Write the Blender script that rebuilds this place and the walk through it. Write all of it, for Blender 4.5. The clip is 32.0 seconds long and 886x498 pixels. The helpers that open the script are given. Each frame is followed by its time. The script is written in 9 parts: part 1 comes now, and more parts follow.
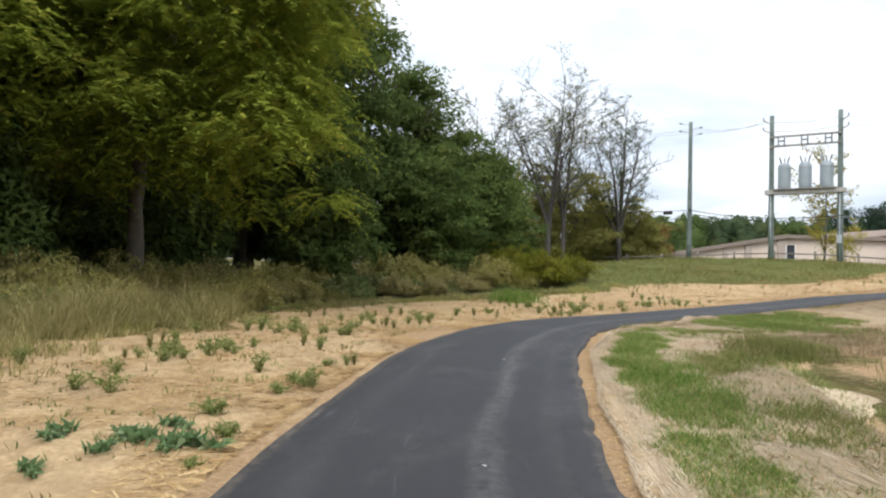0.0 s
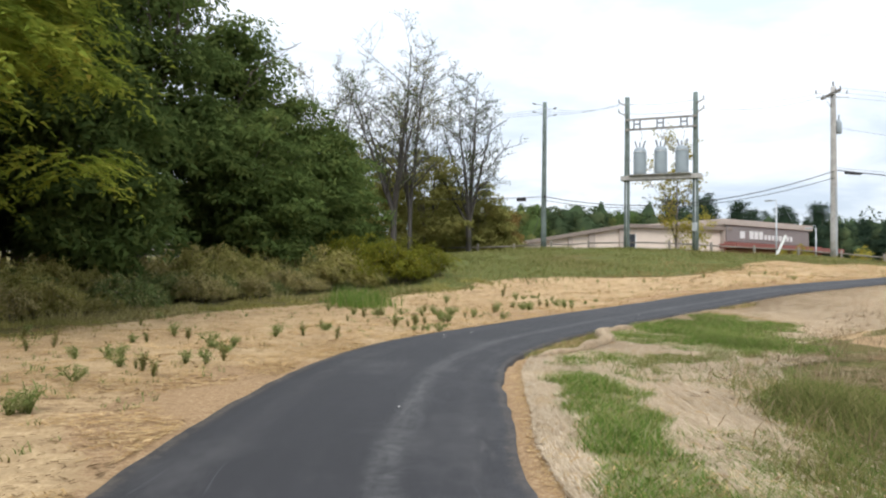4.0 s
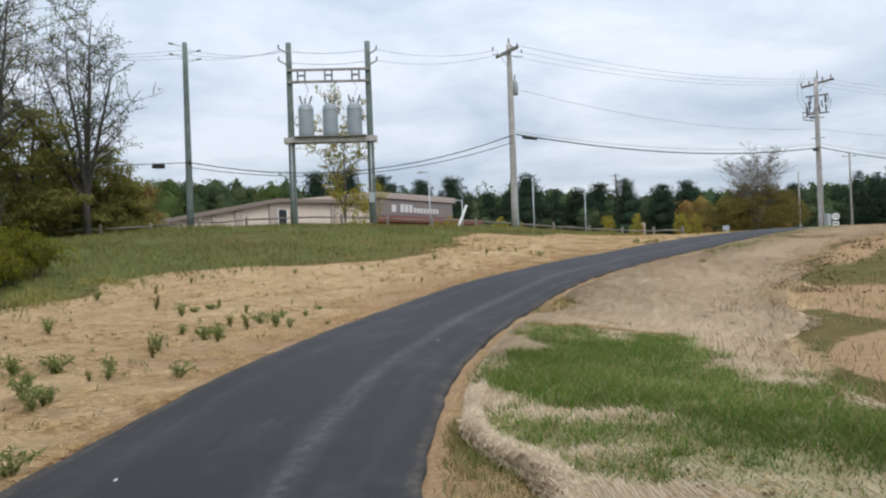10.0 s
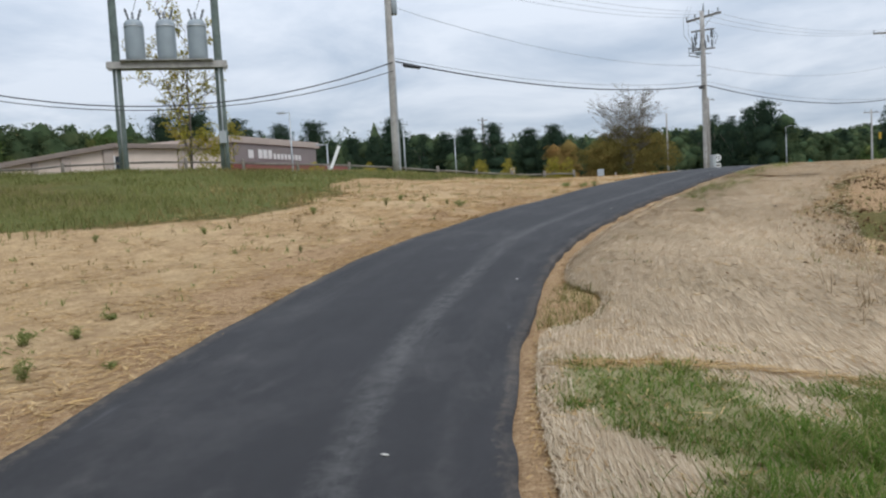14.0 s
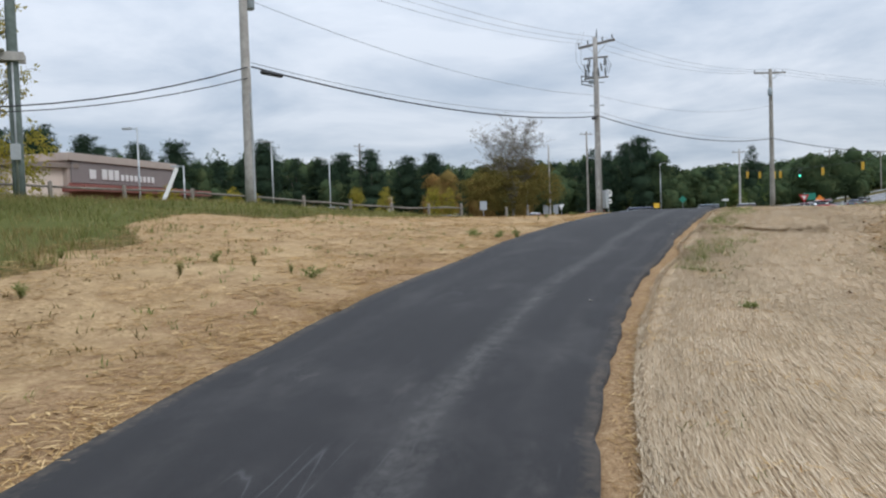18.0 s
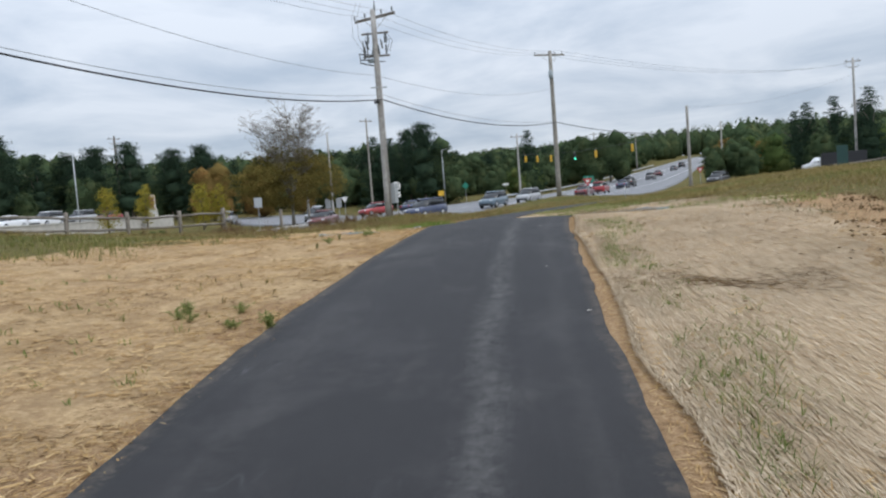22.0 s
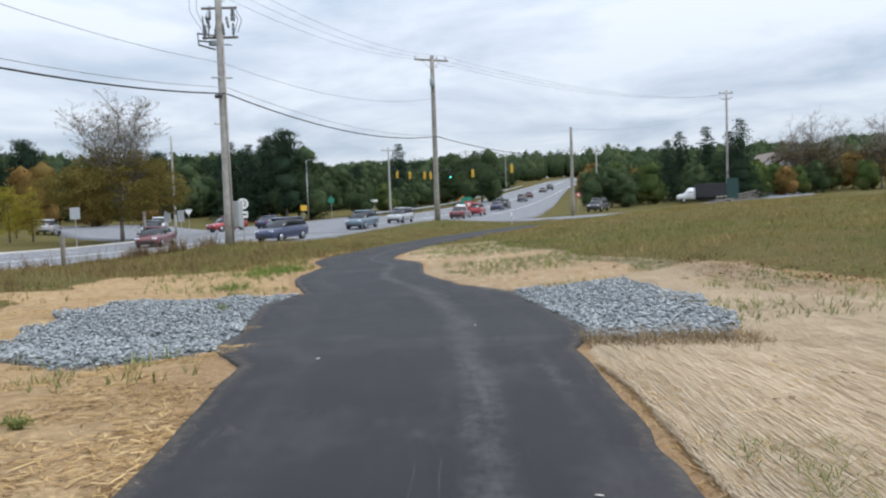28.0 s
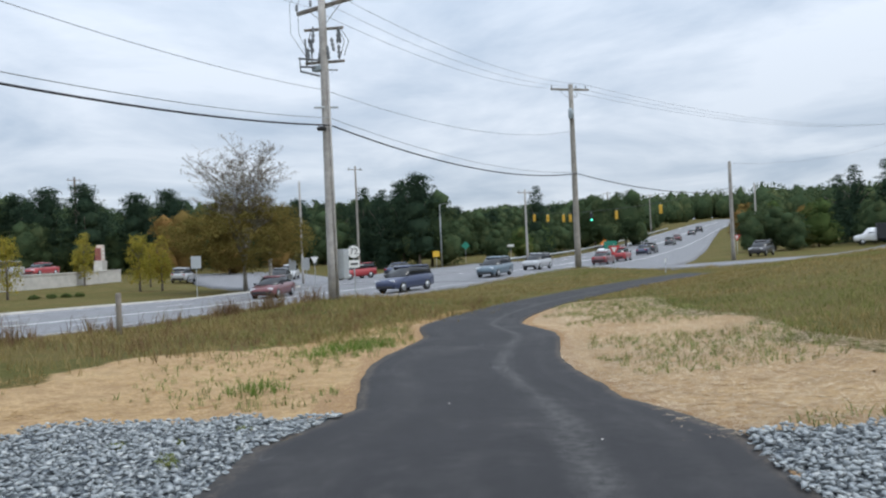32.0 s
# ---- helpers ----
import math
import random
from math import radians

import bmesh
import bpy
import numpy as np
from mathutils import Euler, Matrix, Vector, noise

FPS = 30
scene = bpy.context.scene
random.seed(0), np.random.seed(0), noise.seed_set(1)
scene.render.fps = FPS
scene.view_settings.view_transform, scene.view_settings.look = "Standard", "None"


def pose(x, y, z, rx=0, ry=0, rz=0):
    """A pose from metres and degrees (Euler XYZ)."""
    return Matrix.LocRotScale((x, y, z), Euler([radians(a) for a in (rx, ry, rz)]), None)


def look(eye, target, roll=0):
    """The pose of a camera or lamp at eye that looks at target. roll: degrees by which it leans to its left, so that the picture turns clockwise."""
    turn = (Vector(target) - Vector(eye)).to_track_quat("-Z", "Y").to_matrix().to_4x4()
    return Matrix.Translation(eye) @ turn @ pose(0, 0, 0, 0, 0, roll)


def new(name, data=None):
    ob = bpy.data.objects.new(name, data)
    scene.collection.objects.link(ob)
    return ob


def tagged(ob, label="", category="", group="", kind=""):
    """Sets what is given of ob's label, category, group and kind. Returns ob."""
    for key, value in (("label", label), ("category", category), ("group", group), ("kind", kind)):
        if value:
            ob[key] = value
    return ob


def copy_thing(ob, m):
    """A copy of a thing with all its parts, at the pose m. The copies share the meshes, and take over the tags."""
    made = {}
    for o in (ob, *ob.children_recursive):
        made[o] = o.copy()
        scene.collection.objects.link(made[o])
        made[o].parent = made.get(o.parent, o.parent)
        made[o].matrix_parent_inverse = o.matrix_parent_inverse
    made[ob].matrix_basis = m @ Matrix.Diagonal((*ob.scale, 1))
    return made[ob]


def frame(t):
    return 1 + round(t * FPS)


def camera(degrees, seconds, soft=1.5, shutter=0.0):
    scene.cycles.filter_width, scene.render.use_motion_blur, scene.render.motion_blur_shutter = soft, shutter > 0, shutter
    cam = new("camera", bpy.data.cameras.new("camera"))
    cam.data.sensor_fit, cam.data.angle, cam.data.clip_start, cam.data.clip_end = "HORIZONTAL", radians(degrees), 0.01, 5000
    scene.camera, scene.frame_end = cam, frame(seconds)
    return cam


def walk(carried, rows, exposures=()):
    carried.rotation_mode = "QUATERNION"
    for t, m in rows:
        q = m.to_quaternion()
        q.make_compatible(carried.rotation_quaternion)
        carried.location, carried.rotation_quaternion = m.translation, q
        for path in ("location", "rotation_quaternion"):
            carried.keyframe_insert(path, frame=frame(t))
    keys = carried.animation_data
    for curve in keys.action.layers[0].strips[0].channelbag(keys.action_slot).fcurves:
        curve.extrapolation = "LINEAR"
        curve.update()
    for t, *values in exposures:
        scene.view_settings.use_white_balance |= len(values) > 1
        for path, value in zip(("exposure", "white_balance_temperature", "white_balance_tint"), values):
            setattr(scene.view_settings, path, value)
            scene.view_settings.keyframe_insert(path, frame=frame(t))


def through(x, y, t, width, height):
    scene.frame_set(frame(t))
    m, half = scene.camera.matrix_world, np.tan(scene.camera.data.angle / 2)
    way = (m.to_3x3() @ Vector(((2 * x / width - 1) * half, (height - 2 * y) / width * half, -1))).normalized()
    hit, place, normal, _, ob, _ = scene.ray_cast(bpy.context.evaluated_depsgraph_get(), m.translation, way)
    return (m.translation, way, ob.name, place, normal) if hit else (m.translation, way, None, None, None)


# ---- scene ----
cam = camera(58.6, 32.0, soft=2.2)
METRES, EYE = 52.0, 1.36
ROWS = [
    (0.0, 0.0, 0.0, 0.0, -0.09, 2.87, -1.75),
    (0.5, 0.001, 0.0147, 0.0007, -2.73, 2.28, -2.01),
    (1.0, 0.0023, 0.0301, 0.0008, -6.36, 1.44, 1.08),
    (1.5, 0.0033, 0.0459, 0.0013, -7.56, -0.29, 0.7),
    (2.0, 0.004, 0.0612, 0.0023, -8.32, 2.55, 0.49),
    (2.5, 0.0042, 0.0751, 0.0031, -11.31, 1.32, 0.19),
    (3.0, 0.0055, 0.0894, 0.004, -11.74, 2.08, 0.59),
    (3.5, 0.0057, 0.1037, 0.0045, -10.69, 1.3, -2.08),
    (4.0, 0.008, 0.1178, 0.005, -11.67, 2.49, -0.82),
    (4.5, 0.0102, 0.133, 0.0053, -19.71, -1.47, -1.73),
    (6.5, 0.0199, 0.185, 0.0087, -16.84, 0.08, 0.12),
    (7.0, 0.0213, 0.2003, 0.0093, -20.09, -0.15, -0.24),
    (7.5, 0.0239, 0.2154, 0.01, -21.04, 0.63, 0.62),
    (8.0, 0.0273, 0.2305, 0.011, -25.36, 0.33, 1.19),
    (8.5, 0.0322, 0.2445, 0.0112, -25.37, 1.86, 2.06),
    (9.0, 0.0372, 0.2597, 0.0117, -31.57, 1.17, 1.73),
    (9.5, 0.0428, 0.274, 0.0119, -34.06, 0.79, 1.71),
    (10.0, 0.0484, 0.2889, 0.0121, -37.72, 0.6, 2.12),
    (10.5, 0.054, 0.3028, 0.0123, -39.71, -1.33, 1.05),
    (11.0, 0.0613, 0.3153, 0.0129, -40.08, 1.18, 2.13),
    (11.5, 0.069, 0.3282, 0.0133, -41.25, 0.77, 2.84),
    (12.0, 0.0778, 0.3399, 0.0134, -40.62, 2.09, 3.81),
    (12.5, 0.0864, 0.3525, 0.0134, -43.78, 0.95, 3.45),
    (13.0, 0.0961, 0.3653, 0.0133, -43.43, -2.55, 3.58),
    (13.5, 0.1057, 0.3776, 0.0139, -47.87, -5.18, 3.19),
    (14.0, 0.1162, 0.3888, 0.0142, -47.71, -3.64, 3.16),
    (14.5, 0.1265, 0.3996, 0.0151, -48.08, -1.82, 3.02),
    (15.0, 0.1367, 0.4109, 0.016, -47.65, -1.7, 2.92),
    (15.5, 0.1484, 0.4207, 0.017, -50.81, -0.27, 4.19),
    (17.5, 0.1995, 0.458, 0.0221, -55.63, -1.13, 1.92),
    (18.0, 0.2143, 0.4671, 0.0227, -56.67, -2.06, 1.96),
    (18.5, 0.2296, 0.4771, 0.0243, -59.3, -2.99, 1.62),
    (19.0, 0.245, 0.4864, 0.026, -62.01, -3.85, 3.41),
    (19.5, 0.2598, 0.4957, 0.0284, -64.83, -1.78, 4.01),
    (20.0, 0.2761, 0.5023, 0.03, -66.45, -0.57, 4.8),
    (20.5, 0.2917, 0.5085, 0.0311, -72.75, -1.59, 5.53),
    (21.0, 0.3073, 0.5142, 0.0327, -72.14, -0.13, 4.71),
    (21.5, 0.3228, 0.5202, 0.0333, -72.15, -1.53, 4.34),
    (22.0, 0.3383, 0.5261, 0.035, -72.35, -3.78, 4.45),
    (22.5, 0.3543, 0.5313, 0.0362, -74.23, -3.73, 4.76),
    (23.0, 0.369, 0.5369, 0.0382, -75.17, -4.14, 5.55),
    (23.5, 0.3833, 0.5429, 0.0387, -75.87, -5.06, 4.86),
    (24.0, 0.3984, 0.5496, 0.0403, -76.25, -7.11, 3.76),
    (24.5, 0.4146, 0.5539, 0.0416, -76.67, -4.28, 4.73),
    (25.0, 0.4314, 0.5575, 0.0426, -81.97, -5.07, 5.05),
    (25.5, 0.4488, 0.5605, 0.0442, -81.4, -3.05, 4.24),
    (26.0, 0.4663, 0.564, 0.0448, -83.09, -5.04, 3.95),
    (26.5, 0.4831, 0.5679, 0.0461, -82.34, -3.7, 3.21),
    (28.5, 0.5331, 0.5783, 0.0487, -81.53, -3.29, 1.51),
    (29.0, 0.5495, 0.5807, 0.0492, -78.24, -0.97, 0.96),
    (29.5, 0.5661, 0.5836, 0.0496, -75.99, -0.59, 1.05),
    (30.0, 0.5821, 0.5857, 0.05, -74.73, 0.07, 1.38),
    (30.5, 0.5981, 0.5877, 0.0504, -73.75, -1.32, 2.25),
    (31.0, 0.6147, 0.5903, 0.05, -73.34, -4.49, 2.26),
    (31.5, 0.6311, 0.5924, 0.0505, -74.5, -1.66, 2.05),
    (32.0, 0.647, 0.5958, 0.05, -71.96, 0.23, 2.52),
]
walk(cam, [(t, pose(METRES * x, METRES * y, EYE + METRES * z, 90 + pitch, roll, yaw)) for t, x, y, z, yaw, pitch, roll in ROWS],
     exposures=[(0.0, 0.54, 6500, 10), (4.5, 0.52, 6500, 10), (7.0, 0.42, 6450, 10), (9.0, 0.14, 6350, 10), (11.0, 0.0, 6250, 10), (15.0, -0.05, 6200, 10), (18.0, -0.08, 6200, 10), (22.0, -0.04, 6200, 10), (24.0, 0.0, 6200, 10), (26.0, 0.14, 6200, 10), (29.0, 0.08, 6200, 10), (30.0, 0.0, 6150, 9), (32.0, 0.0, 6150, 9)])

# ---- sky and light: a bright overcast ----
world = bpy.data.worlds.new("overcast_sky")
scene.world = world
world.use_nodes = True
wn, wl = world.node_tree.nodes, world.node_tree.links
wn.clear()
SUN_UP, SUN_TURN = radians(48), radians(200)
sky = wn.new("ShaderNodeTexSky")
sky.sky_type, sky.sun_disc, sky.sun_elevation, sky.sun_rotation = "NISHITA", False, SUN_UP, SUN_TURN
tc = wn.new("ShaderNodeTexCoord")
sep = wn.new("ShaderNodeSeparateXYZ")
wl.new(tc.outputs["Generated"], sep.inputs[0])


def wmath(op, a, b=0.0, c=None):
    n = wn.new("ShaderNodeMath")
    n.operation = op
    for i, v in enumerate((a, b) if c is None else (a, b, c)):
        if isinstance(v, (int, float)):
            n.inputs[i].default_value = v
        else:
            wl.new(v, n.inputs[i])
    return n.outputs[0]


up = wmath("MAXIMUM", sep.outputs["Z"], 0.0)
flat = wmath("ADD", up, 0.12)
cx, cy = wmath("DIVIDE", sep.outputs["X"], flat), wmath("DIVIDE", sep.outputs["Y"], flat)
comb = wn.new("ShaderNodeCombineXYZ")
wl.new(cx, comb.inputs[0]), wl.new(cy, comb.inputs[1])
cloud = wn.new("ShaderNodeTexNoise")
cloud.inputs["Scale"].default_value, cloud.inputs["Detail"].default_value, cloud.inputs["Roughness"].default_value = 0.95, 7, 0.58
cloud.inputs["Distortion"].default_value = 0.35
wl.new(comb.outputs[0], cloud.inputs["Vector"])
ramp = wn.new("ShaderNodeValToRGB")
ramp.color_ramp.elements[0].position, ramp.color_ramp.elements[0].color = 0.35, (0.56, 0.64, 0.745, 1)
ramp.color_ramp.elements[1].position, ramp.color_ramp.elements[1].color = 0.6, (0.87, 0.915, 0.98, 1)
wl.new(cloud.outputs["Fac"], ramp.inputs[0])
# an overcast sky is brighter towards the zenith
gain = wmath("MULTIPLY_ADD", wmath("POWER", up, 1.3), 1.5, 0.82)
clouds = wn.new("ShaderNodeVectorMath")
clouds.operation = "SCALE"
wl.new(ramp.outputs[0], clouds.inputs[0]), wl.new(gain, clouds.inputs["Scale"])
bg_sky, bg_cloud = wn.new("ShaderNodeBackground"), wn.new("ShaderNodeBackground")
wl.new(sky.outputs[0], bg_sky.inputs[0]), wl.new(clouds.outputs[0], bg_cloud.inputs[0])
bg_sky.inputs[1].default_value, bg_cloud.inputs[1].default_value = 0.10, 1.0
mixw = wn.new("ShaderNodeMixShader")
mixw.inputs[0].default_value = 0.9
wl.new(bg_sky.outputs[0], mixw.inputs[1]), wl.new(bg_cloud.outputs[0], mixw.inputs[2])
wout = wn.new("ShaderNodeOutputWorld")
wl.new(mixw.outputs[0], wout.inputs[0])

sun = new("sun", bpy.data.lights.new("sun", "SUN"))
sun.data.energy, sun.data.angle, sun.data.color = 1.3, radians(25), (1.0, 0.96, 0.9)
sun.matrix_world = look((0, 0, 0), (-math.sin(SUN_TURN) * math.cos(SUN_UP), -math.cos(SUN_TURN) * math.cos(SUN_UP), -math.sin(SUN_UP)))

# ---- materials ----


class Nodes:
    """Small helper round one material's node tree."""

    def __init__(self, name, rough=0.8, metal=0.0):
        self.mat = bpy.data.materials.new(name)
        self.mat.use_nodes = True
        self.t = self.mat.node_tree
        self.b = self.t.nodes["Principled BSDF"]
        self.b.inputs["Roughness"].default_value, self.b.inputs["Metallic"].default_value = rough, metal
        self.co = None

    def add(self, kind):
        return self.t.nodes.new(kind)

    def link(self, a, b):
        self.t.links.new(a, b)

    def coord(self):
        if not self.co:
            self.co = self.add("ShaderNodeTexCoord").outputs["Object"]
        return self.co

    def noise(self, scale, detail=4, rough=0.6, vec=None, stretch=None):
        n = self.add("ShaderNodeTexNoise")
        n.inputs["Scale"].default_value, n.inputs["Detail"].default_value, n.inputs["Roughness"].default_value = scale, detail, rough
        v = vec or self.coord()
        if stretch:
            m = self.add("ShaderNodeMapping")
            m.inputs["Scale"].default_value = stretch
            self.link(v, m.inputs[0])
            v = m.outputs[0]
        self.link(v, n.inputs["Vector"])
        return n.outputs["Fac"]

    def ramp(self, fac, stops):
        r = self.add("ShaderNodeValToRGB")
        e = r.color_ramp.elements
        while len(e) < len(stops):
            e.new(0.5)
        for k, (p, c) in zip(e, stops):
            k.position, k.color = p, (*c, 1) if len(c) == 3 else c
        self.link(fac, r.inputs[0])
        return r.outputs[0]

    def grey(self, fac, lo, hi):
        return self.ramp(fac, [(lo, (0, 0, 0)), (hi, (1, 1, 1))])

    def mix(self, fac, a, b, mode="MIX"):
        m = self.add("ShaderNodeMix")
        m.data_type, m.blend_type = "RGBA", mode
        for v, s in ((fac, m.inputs[0]), (a, m.inputs[6]), (b, m.inputs[7])):
            if isinstance(v, (int, float)):
                s.default_value = v
            elif isinstance(v, tuple):
                s.default_value = (*v, 1)
            else:
                self.link(v, s)
        return m.outputs[2]

    def math(self, op, a, b=0.0):
        m = self.add("ShaderNodeMath")
        m.operation = op
        for i, v in enumerate((a, b)):
            if isinstance(v, (int, float)):
                m.inputs[i].default_value = v
            else:
                self.link(v, m.inputs[i])
        return m.outputs[0]

    def attr(self, name):
        a = self.add("ShaderNodeAttribute")
        a.attribute_name = name
        return a

    def color(self, c):
        if isinstance(c, tuple):
            self.b.inputs["Base Color"].default_value = (*c, 1)
        else:
            self.link(c, self.b.inputs["Base Color"])

    def bump(self, height, strength=0.3, dist=0.01):
        n = self.add("ShaderNodeBump")
        n.inputs["Strength"].default_value, n.inputs["Distance"].default_value = strength, dist
        self.link(height, n.inputs["Height"])
        self.link(n.outputs[0], self.b.inputs["Normal"])


def plain(name, col, rough=0.6, metal=0.0, vary=0.15, scale=6.0, bump=0.0):
    """A surface with colour variation at two scales and a fine relief."""
    m = Nodes(name, rough, metal)
    n = m.noise(scale, 5)
    f = m.noise(scale * 11, 3)
    dark, light = tuple(c * (1 - vary) for c in col), tuple(min(1, c * (1 + vary)) for c in col)
    c = m.ramp(n, [(0.3, dark), (0.7, light)])
    c = m.mix(m.math("MULTIPLY", m.grey(f, 0.45, 0.75), vary), c, tuple(x * 0.6 for x in col))
    m.color(c)
    m.link(m.ramp(f, [(0.3, (rough * 0.85,) * 3), (0.7, (min(1, rough * 1.12),) * 3)]), m.b.inputs["Roughness"])
    if bump:
        m.bump(f, bump, 0.01)
    return m.mat


def leafy(name, stops, through=0.35, rough=0.55, patch=0.0):
    """Leaves or blades: each island its own tint, drawn together in patches of that scale, with light passing through."""
    m = Nodes(name, rough)
    g = m.add("ShaderNodeNewGeometry")
    tint = g.outputs["Random Per Island"]
    if patch:
        tint = m.math("ADD", m.math("MULTIPLY", tint, 0.4), m.math("MULTIPLY", m.grey(m.noise(patch, 3, 0.6), 0.3, 0.7), 0.6))
    c = m.ramp(tint, stops)
    big = m.noise(0.45, 2)
    c = m.mix(m.math("MULTIPLY", m.grey(big, 0.35, 0.7), 0.45), c, tuple(x * 0.55 for x in stops[0][1]))
    m.color(c)
    tr = m.add("ShaderNodeBsdfTranslucent")
    m.link(c, tr.inputs[0])
    mx = m.add("ShaderNodeMixShader")
    mx.inputs[0].default_value = through
    m.link(m.b.outputs[0], mx.inputs[1]), m.link(tr.outputs[0], mx.inputs[2])
    m.link(mx.outputs[0], m.t.nodes["Material Output"].inputs[0])
    m.b.inputs["Specular IOR Level"].default_value = 0.0
    return m.mat


M_LEAF_DARK = leafy("leaf_dark_green", [(0.0, (0.055, 0.085, 0.026)), (0.5, (0.11, 0.155, 0.046)), (0.88, (0.19, 0.225, 0.065)), (1.0, (0.26, 0.245, 0.07))], 0.42, 0.6, 0.9)
M_LEAF_LOCUST = leafy("leaf_yellow_green", [(0.0, (0.13, 0.175, 0.03)), (0.45, (0.24, 0.295, 0.045)), (0.8, (0.37, 0.37, 0.06)), (1.0, (0.45, 0.33, 0.07))], 0.45, 0.45, 1.1)
M_LEAF_OLIVE = leafy("leaf_olive_autumn", [(0.0, (0.19, 0.19, 0.06)), (0.6, (0.29, 0.275, 0.085)), (0.9, (0.36, 0.3, 0.1)), (1.0, (0.4, 0.25, 0.09))], 0.5, 0.65, 0.8)
M_LEAF_MID = leafy("leaf_mid_green", [(0.0, (0.06, 0.10, 0.035)), (0.6, (0.11, 0.155, 0.05)), (1.0, (0.17, 0.18, 0.06))], 0.35)
M_LEAF_RUST = leafy("leaf_rust_brown", [(0.0, (0.16, 0.12, 0.042)), (0.5, (0.25, 0.175, 0.058)), (1.0, (0.31, 0.18, 0.065))])
M_LEAF_GOLD = leafy("leaf_golden", [(0.0, (0.2, 0.21, 0.04)), (0.5, (0.38, 0.33, 0.06)), (1.0, (0.48, 0.31, 0.06))], 0.4, 0.6, 1.2)
M_LEAF_BRUSH = leafy("leaf_brush", [(0.0, (0.19, 0.195, 0.06)), (0.45, (0.33, 0.3, 0.095)), (0.85, (0.45, 0.37, 0.15)), (1.0, (0.55, 0.46, 0.24))], 0.4, 0.6, 1.6)
M_LEAF_BRAMBLE = leafy("leaf_bramble", [(0.0, (0.1, 0.135, 0.05)), (0.5, (0.175, 0.21, 0.075)), (1.0, (0.27, 0.28, 0.11))], 0.4, 0.55, 1.4)
M_LEAF_GOLDROD = leafy("leaf_goldenrod", [(0.0, (0.09, 0.115, 0.018)), (0.5, (0.19, 0.19, 0.026)), (1.0, (0.31, 0.26, 0.04))], 0.4, 0.6, 1.8)
M_LEAF_PINE = leafy("needle_dark", [(0.0, (0.024, 0.042, 0.03)), (0.6, (0.045, 0.072, 0.044)), (1.0, (0.08, 0.11, 0.058))], 0.2, 0.6, 0.5)
M_LEAF_FAR = leafy("leaf_far_woods", [(0.0, (0.042, 0.066, 0.036)), (0.5, (0.072, 0.104, 0.05)), (0.85, (0.115, 0.135, 0.06)), (1.0, (0.17, 0.15, 0.065))], 0.25, 0.6, 0.3)
M_GRASS = leafy("grass_green", [(0.0, (0.09, 0.165, 0.028)), (0.55, (0.15, 0.245, 0.045)), (0.8, (0.235, 0.295, 0.075)), (0.92, (0.38, 0.35, 0.17)), (1.0, (0.48, 0.41, 0.25))], 0.5)
M_GRASS_BANK = leafy("grass_bank", [(0.0, (0.13, 0.145, 0.04)), (0.5, (0.205, 0.215, 0.07)), (0.8, (0.28, 0.255, 0.1)), (1.0, (0.4, 0.33, 0.17))], 0.45)
M_FRINGE = leafy("fringe_tan", [(0.0, (0.2, 0.19, 0.06)), (0.5, (0.38, 0.32, 0.13)), (1.0, (0.56, 0.46, 0.25))], 0.45)
M_GRASS_DRY = leafy("grass_dry", [(0.0, (0.17, 0.145, 0.045)), (0.5, (0.29, 0.22, 0.09)), (1.0, (0.43, 0.33, 0.17))], 0.4)
M_WEED = leafy("weed_green", [(0.0, (0.15, 0.19, 0.055)), (0.6, (0.25, 0.29, 0.1)), (1.0, (0.42, 0.39, 0.18))], 0.5)
M_WEED_BLUE = leafy("weed_blue_green", [(0.0, (0.10, 0.17, 0.07)), (0.6, (0.18, 0.265, 0.115)), (1.0, (0.36, 0.42, 0.24))], 0.4)
M_WEED_DRY = leafy("weed_brown", [(0.0, (0.13, 0.10, 0.04)), (0.6, (0.21, 0.17, 0.06)), (1.0, (0.28, 0.25, 0.09))], 0.4)
M_LEAF_BROWN = leafy("leaf_dull_brown", [(0.0, (0.10, 0.075, 0.05)), (0.5, (0.15, 0.115, 0.07)), (1.0, (0.2, 0.16, 0.08))], 0.35)
M_LEAF_SYC = leafy("leaf_sycamore_brown", [(0.0, (0.13, 0.115, 0.034)), (0.5, (0.2, 0.165, 0.05)), (1.0, (0.28, 0.19, 0.06))], 0.45, 0.6, 0.7)
M_STRAW = leafy("straw_golden", [(0.0, (0.33, 0.20, 0.09)), (0.5, (0.52, 0.35, 0.16)), (1.0, (0.70, 0.52, 0.28))], 0.15, 0.7)
M_STRAW_PALE = leafy("straw_pale", [(0.0, (0.42, 0.32, 0.21)), (0.5, (0.6, 0.48, 0.335)), (1.0, (0.74, 0.62, 0.46))], 0.15, 0.7)
M_STRAW_DARK = leafy("straw_dark", [(0.0, (0.10, 0.06, 0.03)), (0.6, (0.19, 0.12, 0.06)), (1.0, (0.28, 0.19, 0.1))], 0.1, 0.8)


